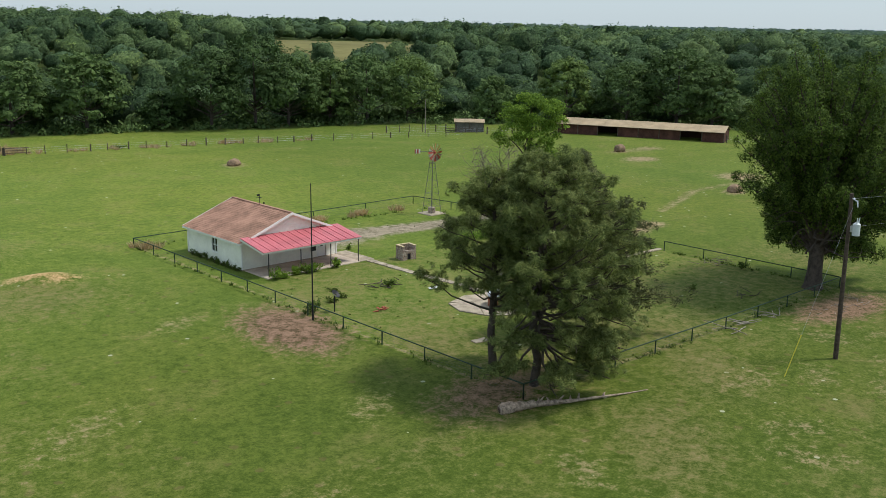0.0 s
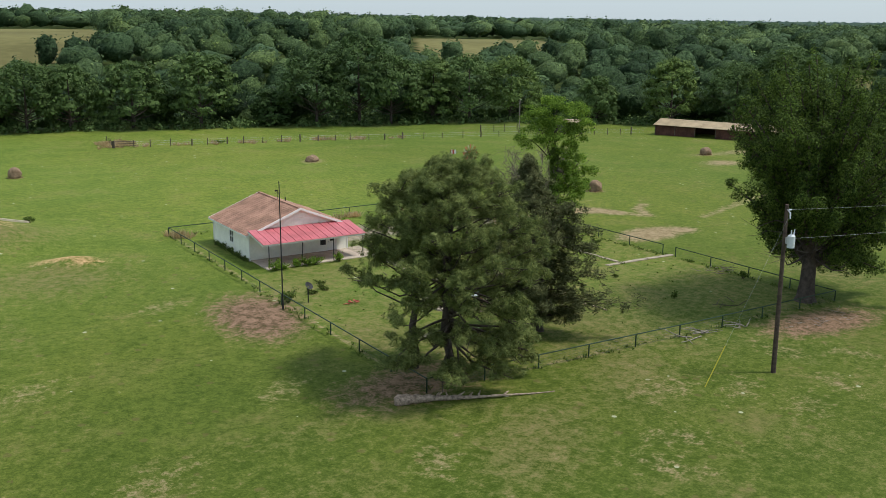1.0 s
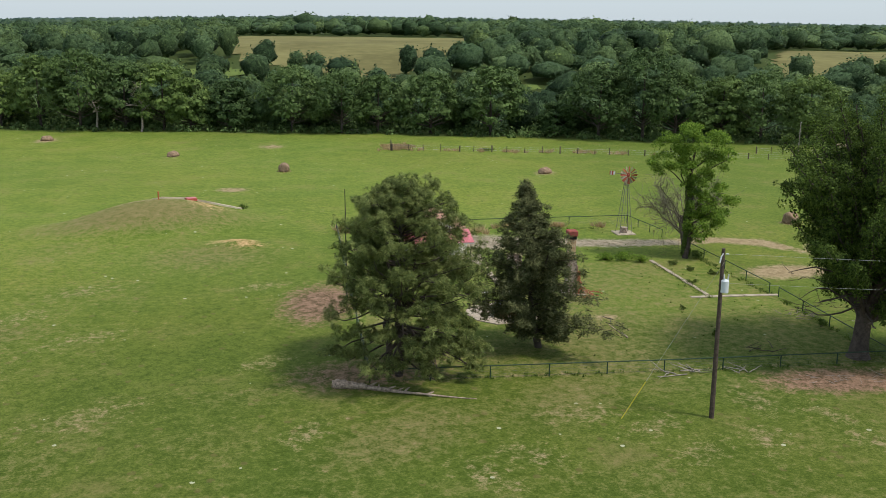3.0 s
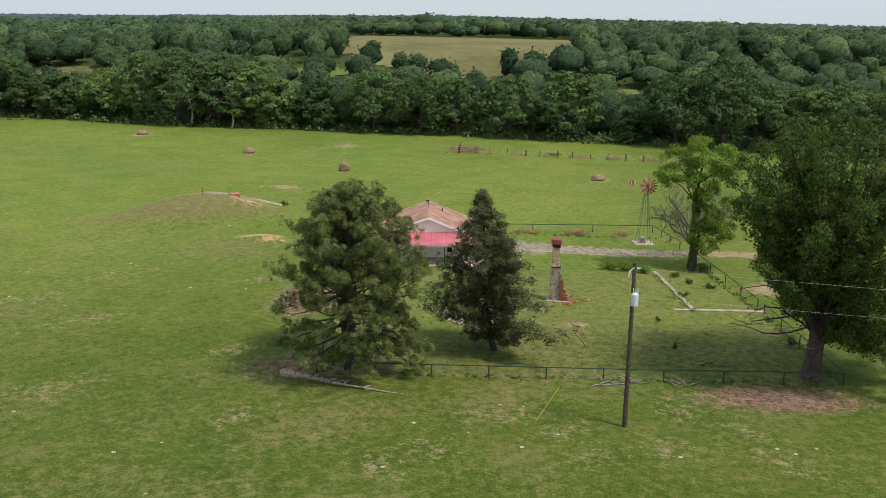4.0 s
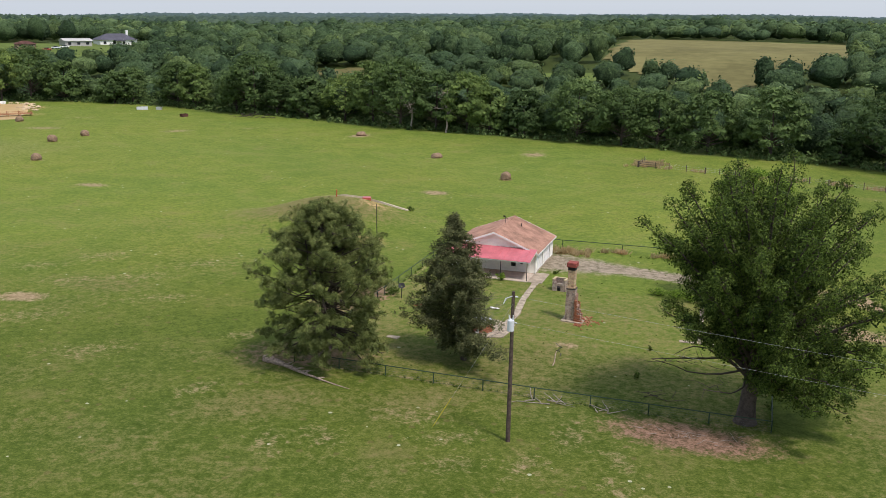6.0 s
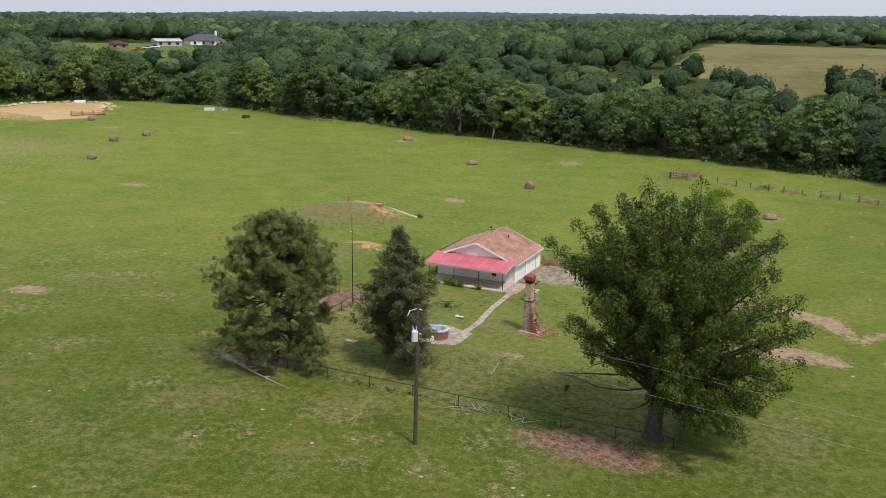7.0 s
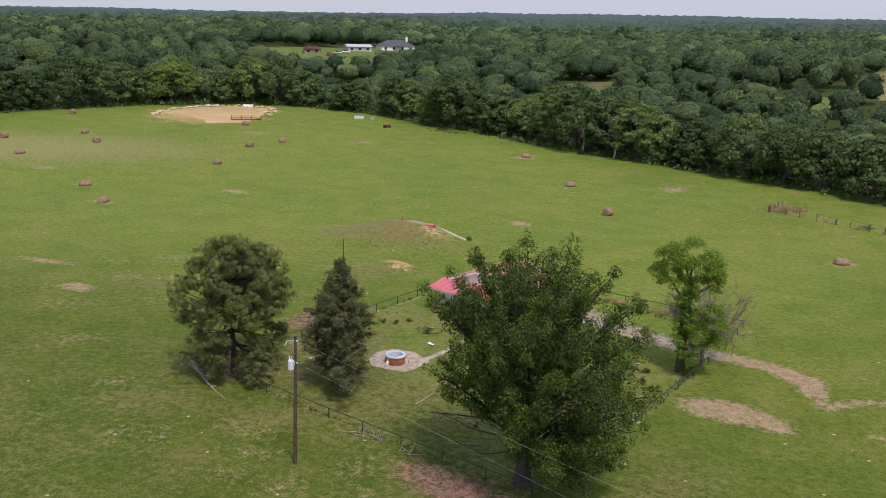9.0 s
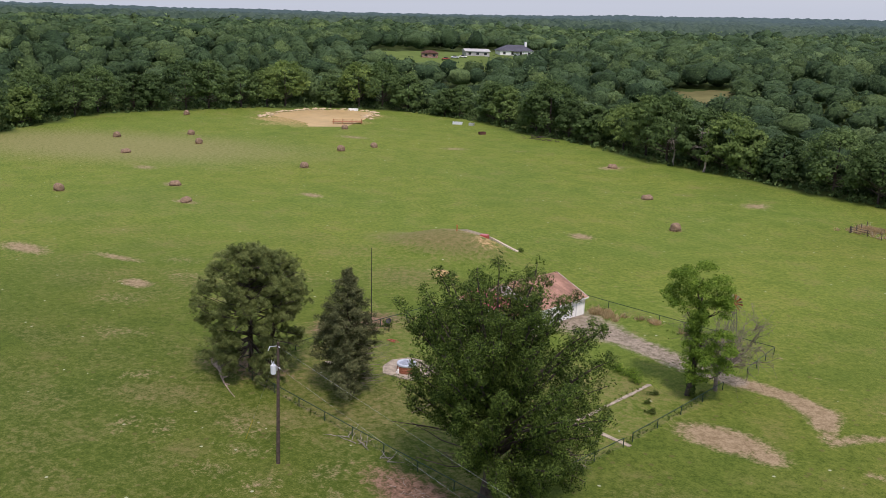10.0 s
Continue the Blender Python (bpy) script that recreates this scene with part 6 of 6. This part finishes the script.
# ---- storm shelter mound ----
def shelter():
    root = thing("retaining_wall", 0, 0, 0, "low curving pale concrete wall on the grassy mound", "wall")
    pts = [(12.6, 93.2), (14.6, 93.4), (17.0, 93.2), (19.6, 93.7), (20.6, 94.3), (22.4, 94.2), (24.4, 94.4), (26.6, 94.7)]
    for (ax, ay), (bx, by) in zip(pts, pts[1:]):
        bm = bmesh.new()
        L = math.hypot(bx - ax, by - ay)
        nx, ny = -(by - ay) / L * 0.24, (bx - ax) / L * 0.24
        prism(bm, [(ax + nx, ay + ny), (ax - nx, ay - ny), (bx - nx, by - ny), (bx + nx, by + ny)], lambda x, y: gz(x, y) - 0.8, lambda x, y: max(gz(x, y - 0.9), gz(x, y)) + 0.10)
        part("wall_block", bm, PALE_CONCRETE, root)
    hatch = thing("shelter_hatch", 20.5, 93.3, gz(20.5, 93.3), "rusty red metal hatch in the mound", "hatch", turn=20)
    part("frame", box(-0.65, 0.65, -0.5, 0.5, -0.3, 0.35, bevel=0.03), RUST_RED, hatch)
    part("lid", box(-0.6, 0.6, -0.45, 0.45, 0.354, 0.42, bevel=0.02), RED_METAL, hatch)
    vent = thing("vent_pipe", 16.9, 90.5, gz(16.9, 90.5), "upright rusty orange vent pipe on the mound", "pipe")
    part("pipe", rod((0, 0, -0.3), (0, 0, 0.95), 0.09, sides=10), ORANGE, vent)
    part("cap", rod((0, 0, 0.95), (0, 0, 1.05), 0.14, 0.08, 10), ORANGE, vent)


ORANGE = plain("rust_orange", (0.42, 0.13, 0.05), 0.8, 0.25, 6.0)
shelter()


# ---- barns and far buildings ----
def barn(ax, ay, bx, by, depth, eave, rise, wall_m, label, name="barn"):
    """A long shed; its front runs from a to b."""
    L = math.hypot(bx - ax, by - ay)
    g = gz((ax + bx) / 2, (ay + by) / 2)
    top = thing(name, ax, ay, g, label, "barn", turn=math.degrees(math.atan2(by - ay, bx - ax)))
    n = max(2, round(L / 4))
    for k in range(n + 1):
        part("post", rod((L * k / n, -0.05, -0.5), (L * k / n, -0.05, eave), 0.09), POST_WOOD, top)
    for k in range(n):
        if k % 4 == 2:
            continue
        part("wall_panel", box(L * k / n + 0.05, L * (k + 1) / n - 0.02, 0.0, 0.06, -0.2, eave - 0.1 - 0.25 * (k % 3 == 1)), wall_m, top)
    part("back_wall", box(0, L, depth - 0.1, depth, -0.5, eave), wall_m, top)
    part("end_wall", box(0, 0.1, 0, depth, -0.5, eave), wall_m, top)
    part("end_wall", box(L - 0.1, L, 0, depth, -0.5, eave), wall_m, top)
    m = max(3, round(L / 2.4))
    for k in range(m):
        for s in (0, 1):
            bm = bmesh.new()
            y0, y1 = (-0.6, depth / 2) if s == 0 else (depth / 2, depth + 0.5)
            z0, z1 = (eave - 0.12, eave + rise) if s == 0 else (eave + rise, eave - 0.1)
            x0, x1 = L * k / m - 0.3 * (k == 0), L * (k + 1) / m - 0.03 + 0.3 * (k == m - 1)
            h = 0.02 * (k % 2)
            vs = [bm.verts.new(c) for c in ((x0, y0, z0 + h), (x1, y0, z0 + h), (x1, y1, z1 + h), (x0, y1, z1 + h), (x0, y0, z0 + h - 0.06), (x1, y0, z0 + h - 0.06), (x1, y1, z1 + h - 0.06), (x0, y1, z1 + h - 0.06))]
            for q in ((0, 1, 2, 3), (7, 6, 5, 4), (0, 4, 5, 1), (1, 5, 6, 2), (2, 6, 7, 3), (3, 7, 4, 0)):
                bm.faces.new([vs[i] for i in q])
            part("roof_sheet", bm, TIN, top)
    return top


barn(153.5, 129.5, 166.5, 98.5, 7.0, 2.1, 0.9, RED_BOARD, "long low red-brown barn with a tan tin roof")
barn(138.0, 144.4, 142.3, 140.4, 4.5, 2.2, 0.35, GREY_BOARD, "small weathered grey shed with a tan tin roof", "shed")


def far_house(x, y, w, d, h, rise, roof_m, wall_m, turn, label, hip=True):
    g = gz(x, y)
    top = thing("distant_house", x, y, g, label, "house", turn=turn)
    part("wall", box(-w / 2, w / 2, -d / 2, d / 2, -1.5, h), wall_m, top)
    for k in range(max(2, round(w / 5))):
        px = -w / 2 + (k + 0.5) * w / max(2, round(w / 5))
        part("window", box(px - 0.8, px + 0.8, -d / 2 - 0.06, -d / 2 + 0.03, h * 0.3, h * 0.78), GLASS, top)
    bm = bmesh.new()
    e = 0.6
    r = (w / 2 - d / 2) if hip else w / 2 + e
    lo = [bm.verts.new((sx * (w / 2 + e), sy * (d / 2 + e), h)) for sx, sy in ((-1, -1), (1, -1), (1, 1), (-1, 1))]
    hi = [bm.verts.new((-r, 0, h + rise)), bm.verts.new((r, 0, h + rise))]
    bm.faces.new(lo[::-1])
    bm.faces.new((lo[0], lo[1], hi[1], hi[0]))
    bm.faces.new((lo[2], lo[3], hi[0], hi[1]))
    bm.faces.new((lo[1], lo[2], hi[1]))
    bm.faces.new((lo[3], lo[0], hi[0]))
    part("roof", bm, roof_m, top)
    return top


HX, HY = -273.0, 430.0
fh = far_house(HX, HY, 21, 11, 3.0, 3.4, DARK_ROOF, TRIM, 58, "large distant house with a dark slate-coloured hip roof")
part("chimney", box(6.6, 7.8, 0.6, 1.8, 3.5, 8.2), TRIM, fh)
part("porch_roof", box(-3.0, 3.0, -8.4, -5.4, 2.6, 2.85), DARK_ROOF, fh)
for k in range(4):
    part("porch_post", box(-2.8 + k * 1.8, -2.6 + k * 1.8, -8.2, -8.0, -1.0, 2.6), TRIM, fh)
far_house(-270, 393, 14, 9, 2.7, 1.3, PALE_METAL, PALE_METAL, 58, "pale grey metal building beside a distant house", False)
far_house(-272, 358, 9, 6, 2.6, 1.4, RED_BOARD, BRICK, 50, "small red outbuilding on a far lawn")
far_house(-430, 300, 14, 8, 2.8, 2.0, SHINGLE, BRICK, 45, "distant red brick house in a clearing")


def parked_car(x, y, turn, material, label):
    """A small saloon: body, glazed cabin, four wheels."""
    t = thing("parked_car", x, y, gz(x, y) + 0.25, label, "car", "cars by the far house", turn=turn)
    part("body", box(-2.2, 2.2, -0.88, 0.88, 0.35, 0.95, bevel=0.14), material, t)
    part("cabin", box(-1.2, 0.9, -0.74, 0.74, 0.95, 1.48, bevel=0.2), GLASS, t)
    for px in (-1.4, 1.4):
        for py in (-0.8, 0.8):
            part("wheel", rod((px, py - 0.1, 0.32), (px, py + 0.1, 0.32), 0.33, sides=14), BLACK, t)


parked_car(-262.5, 375, 20, TRIM, "white car parked beside a far metal building")
parked_car(-262, 368, 30, TANK, "grey car parked on a far lawn")
parked_car(-260, 359, 80, RUST_RED, "red car parked on a far lawn")

# ---- stock gear by the far pond ----
def trough(x, y, w, turn, material, label):
    t = thing("stock_trough", x, y, gz(x, y), label, "trough", turn=turn)
    bm = bmesh.new()
    for a in ((-w / 2, w / 2, -0.6, -0.5, 0, 0.8), (-w / 2, w / 2, 0.5, 0.6, 0, 0.8), (-w / 2, -w / 2 + 0.1, -0.5, 0.5, 0, 0.8), (w / 2 - 0.1, w / 2, -0.5, 0.5, 0, 0.8), (-w / 2, w / 2, -0.5, 0.5, 0, 0.1)):
        add_box(bm, *a)
    part("body", bm, material, t)
    part("leg", box(-w / 2 + 0.1, -w / 2 + 0.25, -0.4, 0.4, -0.2, 0.0), GALV, t)
    part("leg", box(w / 2 - 0.25, w / 2 - 0.1, -0.4, 0.4, -0.2, 0.0), GALV, t)


trough(-98.5, 206.5, 3.2, 40, TANK, "pale galvanised stock trough at the field edge")
trough(-94.0, 208.5, 1.6, 20, GALV, "small metal feeder at the field edge")
trough(-77.6, 196.2, 2.0, 70, RED_BOARD, "rusty red metal feeder in the pasture")
trough(-144.0, 199.5, 3.4, 40, TRIM, "white tank above the pond bank")


def dock(x, y, turn):
    """A low reddish timber dock standing in the pond."""
    z = gz(-134, 177) + 0.08
    t = thing("dock", x, y, z, "low reddish brown timber dock standing in the pond", "dock", turn=turn)
    for px in (-4.5, -1.5, 1.5, 4.5):
        for py in (-1.0, 1.0):
            part("post", rod((px, py, -0.5), (px, py, 1.3), 0.10), DOCK_WOOD, t)
    for k in range(8):
        part("plank", box(-4.8, 4.8, -1.1 + k * 0.28, -0.86 + k * 0.28, 0.5, 0.56), DOCK_WOOD, t)
    for pz in (0.9, 1.25):
        part("rail", rod((-4.7, -1.05, pz), (4.7, -1.05, pz), 0.05), DOCK_WOOD, t)


DOCK_WOOD = plain("dock_timber", (0.36, 0.17, 0.085), 0.85, 0.3, 2.0)
dock(-117.5, 175.5, 52)


def bank_stones():
    """Loose pale clods and stones along the far bank of the pond."""
    rng = np.random.default_rng(91)
    ring = POND[1:7]
    s = Soup()
    for (ax, ay), (bx, by) in zip(ring, ring[1:]):
        for _ in range(int(math.hypot(bx - ax, by - ay) * 1.6)):
            k, r = rng.uniform(), rng.uniform(0.25, 0.75)
            px, py = ax + (bx - ax) * k + rng.normal() * 1.1 - 1.0, ay + (by - ay) * k + rng.normal() * 1.1 + 0.6
            d = unit(np.array([(1, 0, 0), (0, 1, 0), (-1, 0, 0), (0, -1, 0), (0, 0, 1.0), (0.7, 0.7, 0.5), (-0.7, 0.7, 0.5), (-0.7, -0.7, 0.5), (0.7, -0.7, 0.5)], float)) * rng.uniform(0.7, 1.2, (9, 1)) * r * (1.3, 1.3, 0.8)
            s.add(d + (px, py, gz(px, py) + 0.05), [[0, 5, 4, 8], [1, 6, 4, 5], [2, 7, 4, 6], [3, 8, 4, 7]])
    tagged(s.object("bank_stones", PALE_CLAY, smooth=False), "pale clay clods and stones along the pond bank", "stones", kind="stuff")


PALE_CLAY = plain("pale_clay", (0.52, 0.40, 0.25), 0.95, 0.3, 0.8)
bank_stones()


# ---- old wire fence with tall dry grass ----
def wire_fence(pts, spacing, height, label):
    root = thing("wire_fence", 0, 0, 0, label, "fence", "wire fences")
    rng = random.Random(3)
    for (ax, ay), (bx, by) in zip(pts, pts[1:]):
        L = math.hypot(bx - ax, by - ay)
        n = max(1, round(L / spacing))
        for k in range(n):
            t = (k + rng.uniform(-0.12, 0.12)) / n
            px, py = ax + (bx - ax) * t, ay + (by - ay) * t
            g, h = gz(px, py), height * rng.uniform(0.85, 1.15)
            part("post", rod((px, py, g - 0.3), (px + rng.uniform(-0.07, 0.07), py, g + h), 0.075 if k % 4 else 0.13, sides=7), POST_WOOD, root)
        w = bmesh.new()
        for h in (0.35, 0.7, 1.05):
            rod((ax, ay, gz(ax, ay) + h), (bx, by, gz(bx, by) + h), 0.008, sides=3, bm=w)
        part("wire", w, GALV, root)


wire_fence([(52.5, 160.5), (72, 157), (88, 152.5), (104, 148), (119, 143), (133, 137)], 3.6, 1.25, "old pasture fence of grey wooden posts and wire")
wire_fence([(52.5, 160.5), (53, 169)], 2.4, 1.3, "short run of old wooden posts and wire")
wire_fence([(125, 151), (137, 146), (140, 137), (152, 131)], 2.6, 1.4, "old corral fence beside the grey shed")
wire_fence([(167, 98), (175, 92), (183, 88)], 2.2, 1.5, "old corral fence at the barn end")
for a, b in (((52.5, 160.5), (56.2, 159.8)), ((133, 142), (138, 139))):
    gate = thing("stock_gate", a[0], a[1], gz(*a), "low grey pole gate in the old pasture fence", "gate", turn=math.degrees(math.atan2(b[1] - a[1], b[0] - a[0])))
    L = math.hypot(b[0] - a[0], b[1] - a[1])
    for z in (0.35, 0.75, 1.15):
        part("bar", rod((0, -0.1, z), (L, -0.1, z), 0.05, sides=6), POST_WOOD, gate)
yard_pole = thing("light_pole", 131.0, 146.0, gz(131, 146), "slim grey wooden pole beside the corral", "pole")
part("pole", rod((0, 0, -0.5), (0, 0, 6.8), 0.12, 0.09), GREY_WOOD, yard_pole)
part("bracket", rod((0, 0, 6.6), (0.5, 0.1, 6.8), 0.03), GALV, yard_pole)


# ---- weeds, shrubs, dry grass ----
def shrub(name, x, y, w, h, n, material, label, seed, leaf=0.1):
    rng = np.random.default_rng(seed)
    top = thing(name, x, y, gz(x, y), label, "shrub")
    st = Soup()
    P = []
    for i in range(max(4, n // 60)):
        e = np.array((rng.normal() * w * 0.4, rng.normal() * w * 0.4, h * rng.uniform(0.5, 1.0)))
        st.tube([(0, 0, -0.05), e * (0.5, 0.5, 0.6), e], [0.02, 0.015, 0.006], 4)
        P.append(e)
    P = np.array(P)
    C = P[rng.integers(0, len(P), n)] * rng.uniform(0.35, 1.05, (n, 1)) + rng.normal(size=(n, 3)) * np.array((w, w, h)) * 0.13
    C[:, 2] = np.maximum(C[:, 2], 0.04)
    lv = Soup()
    lv.add(*leaf_quads(rng, C, rng.normal(size=C.shape) + (0, 0, 0.8), rng.uniform(0.6, 1.3, n) * leaf, 0.6))
    st.object("stems", BARK, top)
    lv.object("leaves", material, top, smooth=False)


seed = 100
for x, y, w, h in ((42.3, 65.9, 0.9, 0.9), (44.4, 66.0, 0.7, 0.6), (45.4, 65.9, 0.9, 0.95), (46.2, 65.8, 0.8, 0.7), (48.7, 65.9, 0.7, 0.9), (42.9, 65.8, 0.7, 0.6)):
    seed += 1
    shrub("porch_shrub", x, y, w, h, 420, BRIGHT, "leafy green shrub growing against the porch", seed, 0.09)
for k in range(11):
    seed += 1
    shrub("wall_weed", 41.15 + 0.1 * math.sin(k * 3), 70.3 + k * 0.78, 0.5, 0.45 + 0.25 * abs(math.sin(k * 2.1)), 150, WEED, "tall dark weeds along the house wall", seed, 0.07)
for x, y, w, h, n, m, t in ((39.2, 56.0, 1.0, 1.0, 500, WEED, "green bush at the flagpole foot"), (41.9, 57.2, 0.8, 0.5, 250, LAWN_BLADE, "low weeds beside the dish post"), (43.3, 57.8, 0.9, 0.5, 260, LAWN_BLADE, "low leafy weeds in the lawn"), (43.8, 59.8, 0.8, 0.4, 200, LAWN_BLADE, "low leafy weeds in the lawn"),
                          (66.3, 66.8, 1.5, 0.8, 800, BRIGHT, "spreading bright green bush near the drive"), (68.2, 66.4, 1.7, 1.0, 1000, BRIGHT, "spreading bright green bush near the drive"), (69.8, 65.6, 1.2, 0.8, 600, BRIGHT, "spreading bright green bush near the drive"), (73.2, 64.6, 1.0, 0.6, 350, LAWN_BLADE, "weedy clump beneath the slender tree"),
                          (73.6, 62.0, 0.9, 0.5, 300, LAWN_BLADE, "weedy clump in the lawn corner"), (75.5, 60.2, 0.9, 0.6, 300, LAWN_BLADE, "weedy clump beside the pipe fence"), (76.4, 66.8, 1.3, 0.9, 600, WEED, "dark weeds at the tree foot"), (77.3, 42.4, 0.8, 0.6, 350, WEED, "small dark bush against the fence"), (67.2, 41.0, 0.6, 0.6, 260, WEED, "small dark bush in the lawn"),
                          (67.5, 48.3, 0.5, 0.5, 160, LAWN_BLADE, "small weed in the lawn"), (48.0, 58.0, 0.8, 0.6, 300, WEED, "weeds growing through the brush heap"), (72.0, 57.0, 0.8, 0.5, 220, LAWN_BLADE, "weedy clump beside the concrete edging"), (20.2, 95.6, 0.6, 0.6, 260, WEED, "small bush by the mound wall"), (26.8, 95.2, 0.7, 0.7, 300, WEED, "small bush at the mound wall end"),
                          (18.3, 93.8, 0.5, 0.4, 160, WEED, "small bush by the mound wall"), (53.9, 71.0, 0.6, 0.5, 200, WEED, "weeds at the slab edge"), (71.5, 159.0, 2.2, 0.7, 500, WEED, "low dark bramble at the old fence")):
    seed += 1
    shrub("bush", x, y, w, h * (0.7 if m == LAWN_BLADE else 1.0), n, m, t, seed, 0.08)


def tufts(name, spots, h, blades, material, label, seed, w=0.03):
    """Clumps of upright blades at many spots, as one mass."""
    rng = np.random.default_rng(seed)
    S = np.asarray(spots, float)
    C = np.repeat(S, blades, 0)
    n = len(C)
    off = rng.normal(size=(n, 2)) * h * 0.35
    hh = h * rng.uniform(0.5, 1.15, n)
    base = np.stack([C[:, 0] + off[:, 0], C[:, 1] + off[:, 1], land(C[:, 0] + off[:, 0], C[:, 1] + off[:, 1])], 1)
    tip = base + np.stack([off[:, 0] * 0.8 + rng.normal(size=n) * h * 0.12, off[:, 1] * 0.8 + rng.normal(size=n) * h * 0.12, hh], 1)
    side = unit(np.stack([rng.normal(size=n), rng.normal(size=n), np.zeros(n)], 1)) * w * rng.uniform(0.7, 1.4, (n, 1))
    s = Soup()
    s.add(np.stack([base - side, base + side, tip + side * 0.25, tip - side * 0.25], 1).reshape(-1, 3), np.arange(n * 4).reshape(-1, 4))
    return tagged(s.object(name, material, smooth=False), label, "grass", kind="stuff")


rt = np.random.default_rng(17)
spots = []
for a, b, n in (((38.4, 84), (38.5, 34.2), 80), ((38.5, 34), (78, 33.6), 75), ((78, 33.6), (77.9, 50), 60), ((77.7, 52), (76.6, 69), 70), ((39, 84.2), (76.6, 82.2), 60), ((70.9, 65), (71.4, 51.7), 45), ((41.4, 70), (41.4, 79), 22)):
    t = rt.uniform(0, 1, n)[:, None]
    spots.append(np.array(a) + (np.array(b) - np.array(a)) * t + rt.normal(size=(n, 2)) * 0.22)
tufts("fence_grass", np.concatenate(spots), 0.21, 8, WEED, "long green grass along the fence lines", 21)
dry = [np.stack([rt.choice([58.5, 60, 64.5, 66, 71], 26) + rt.normal(size=26) * 0.5, 84.0 + rt.normal(size=26) * 0.3], 1), np.stack([rt.uniform(51, 56, 30), rt.uniform(80.5, 83, 30)], 1), np.stack([rt.normal(size=12) * 0.6 + 39.2, rt.normal(size=12) * 0.6 + 83], 1)]
t = (rt.choice(np.linspace(0, 1, 9) ** 1.1, 60) + rt.normal(size=60) * 0.010)[:, None]
dry.append(np.array((52.5, 162)) + (np.array((104, 151)) - np.array((52.5, 162))) * t + rt.normal(size=(60, 2)) * 0.8)
dry.append(np.stack([rt.normal(size=90) * 1.4 + 54.2, rt.normal(size=90) * 1.8 + 165.5], 1))
tufts("dry_grass", np.concatenate(dry), 0.58, 30, STRAW, "tall dry straw-coloured grass along old fences", 23, 0.05)


def undergrowth():
    """Low brush that fills the foot of the woodland edge."""
    rng = np.random.default_rng(77)
    P = np.array(along(FIELD[:23], 2.0, 2.5, rng) + along(FIELD[:23], 2.2, 8.0, rng) + along(FIELD[:23], 2.6, 13.0, rng) + along(FIELD[:23], 3.0, 19.0, rng))
    n = len(P)
    h = rng.uniform(0.6, 2.4, n) * np.where(np.arange(n) > n * 0.55, 2.1, 1.0)
    q = 40
    d = rng.normal(size=(n, q, 3))
    d[..., 2] = np.abs(d[..., 2])
    d = unit(d)
    c = np.stack([P[:, 0], P[:, 1], land(P[:, 0], P[:, 1])], 1)
    R = np.stack([h * 0.8, h * 0.8, h], 1)[:, None, :]
    C = (c[:, None] + d * R * rng.uniform(0.5, 1.0, (n, q, 1))).reshape(-1, 3)
    s = Soup()
    s.add(*leaf_quads(rng, C, (d + rng.normal(size=d.shape) * 0.5).reshape(-1, 3), rng.uniform(0.22, 0.46, n * q), 0.65))
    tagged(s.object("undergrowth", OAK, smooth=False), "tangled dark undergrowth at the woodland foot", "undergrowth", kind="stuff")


undergrowth()
wl = np.random.default_rng(33)
tufts("lawn_weeds", wl.uniform((39, 34.5), (77.5, 83), (150, 2)), 0.12, 9, LAWN_BLADE, "small weed tufts scattered through the yard grass", 34, 0.022)


# ---- small litter on the lawn ----
def lawn_pole():
    """A thin pale pole lying in the grass."""
    top = thing("pole_on_lawn", 59.9, 41.3, gz(59.9, 41.3), "thin pale dead pole lying in the grass", "branch")
    s = Soup()
    k = np.linspace(0, 1, 8)
    s.tube(np.stack([-0.4 * k + 0.05 * np.sin(k * 6), 3.6 * k, 0.06 + 0.02 * np.sin(k * 9)], 1), np.linspace(0.055, 0.03, 8), 7)
    s.object("pole", LOG_WOOD, top)


def scrap_sheet(x, y):
    """A crumpled white sheet."""
    rng = np.random.default_rng(9)
    bm = bmesh.new()
    bmesh.ops.create_grid(bm, x_segments=7, y_segments=4, size=0.5)
    for v in bm.verts:
        v.co.x *= 1.1
        v.co.y *= 0.4
        v.co.z = 0.08 + float(rng.uniform(-0.06, 0.10))
    r = bmesh.ops.extrude_face_region(bm, geom=list(bm.faces))
    bmesh.ops.translate(bm, verts=[v for v in r["geom"] if isinstance(v, bmesh.types.BMVert)], vec=(0, 0, 0.012))
    ob = part("scrap_sheet", bm, TRIM)
    ob.matrix_world = pose(x, y, gz(x, y), 0, 0, -15)
    tagged(ob, "crumpled white sheet of scrap on the lawn", "scrap")


lawn_pole()
scrap_sheet(50.8, 55.2)
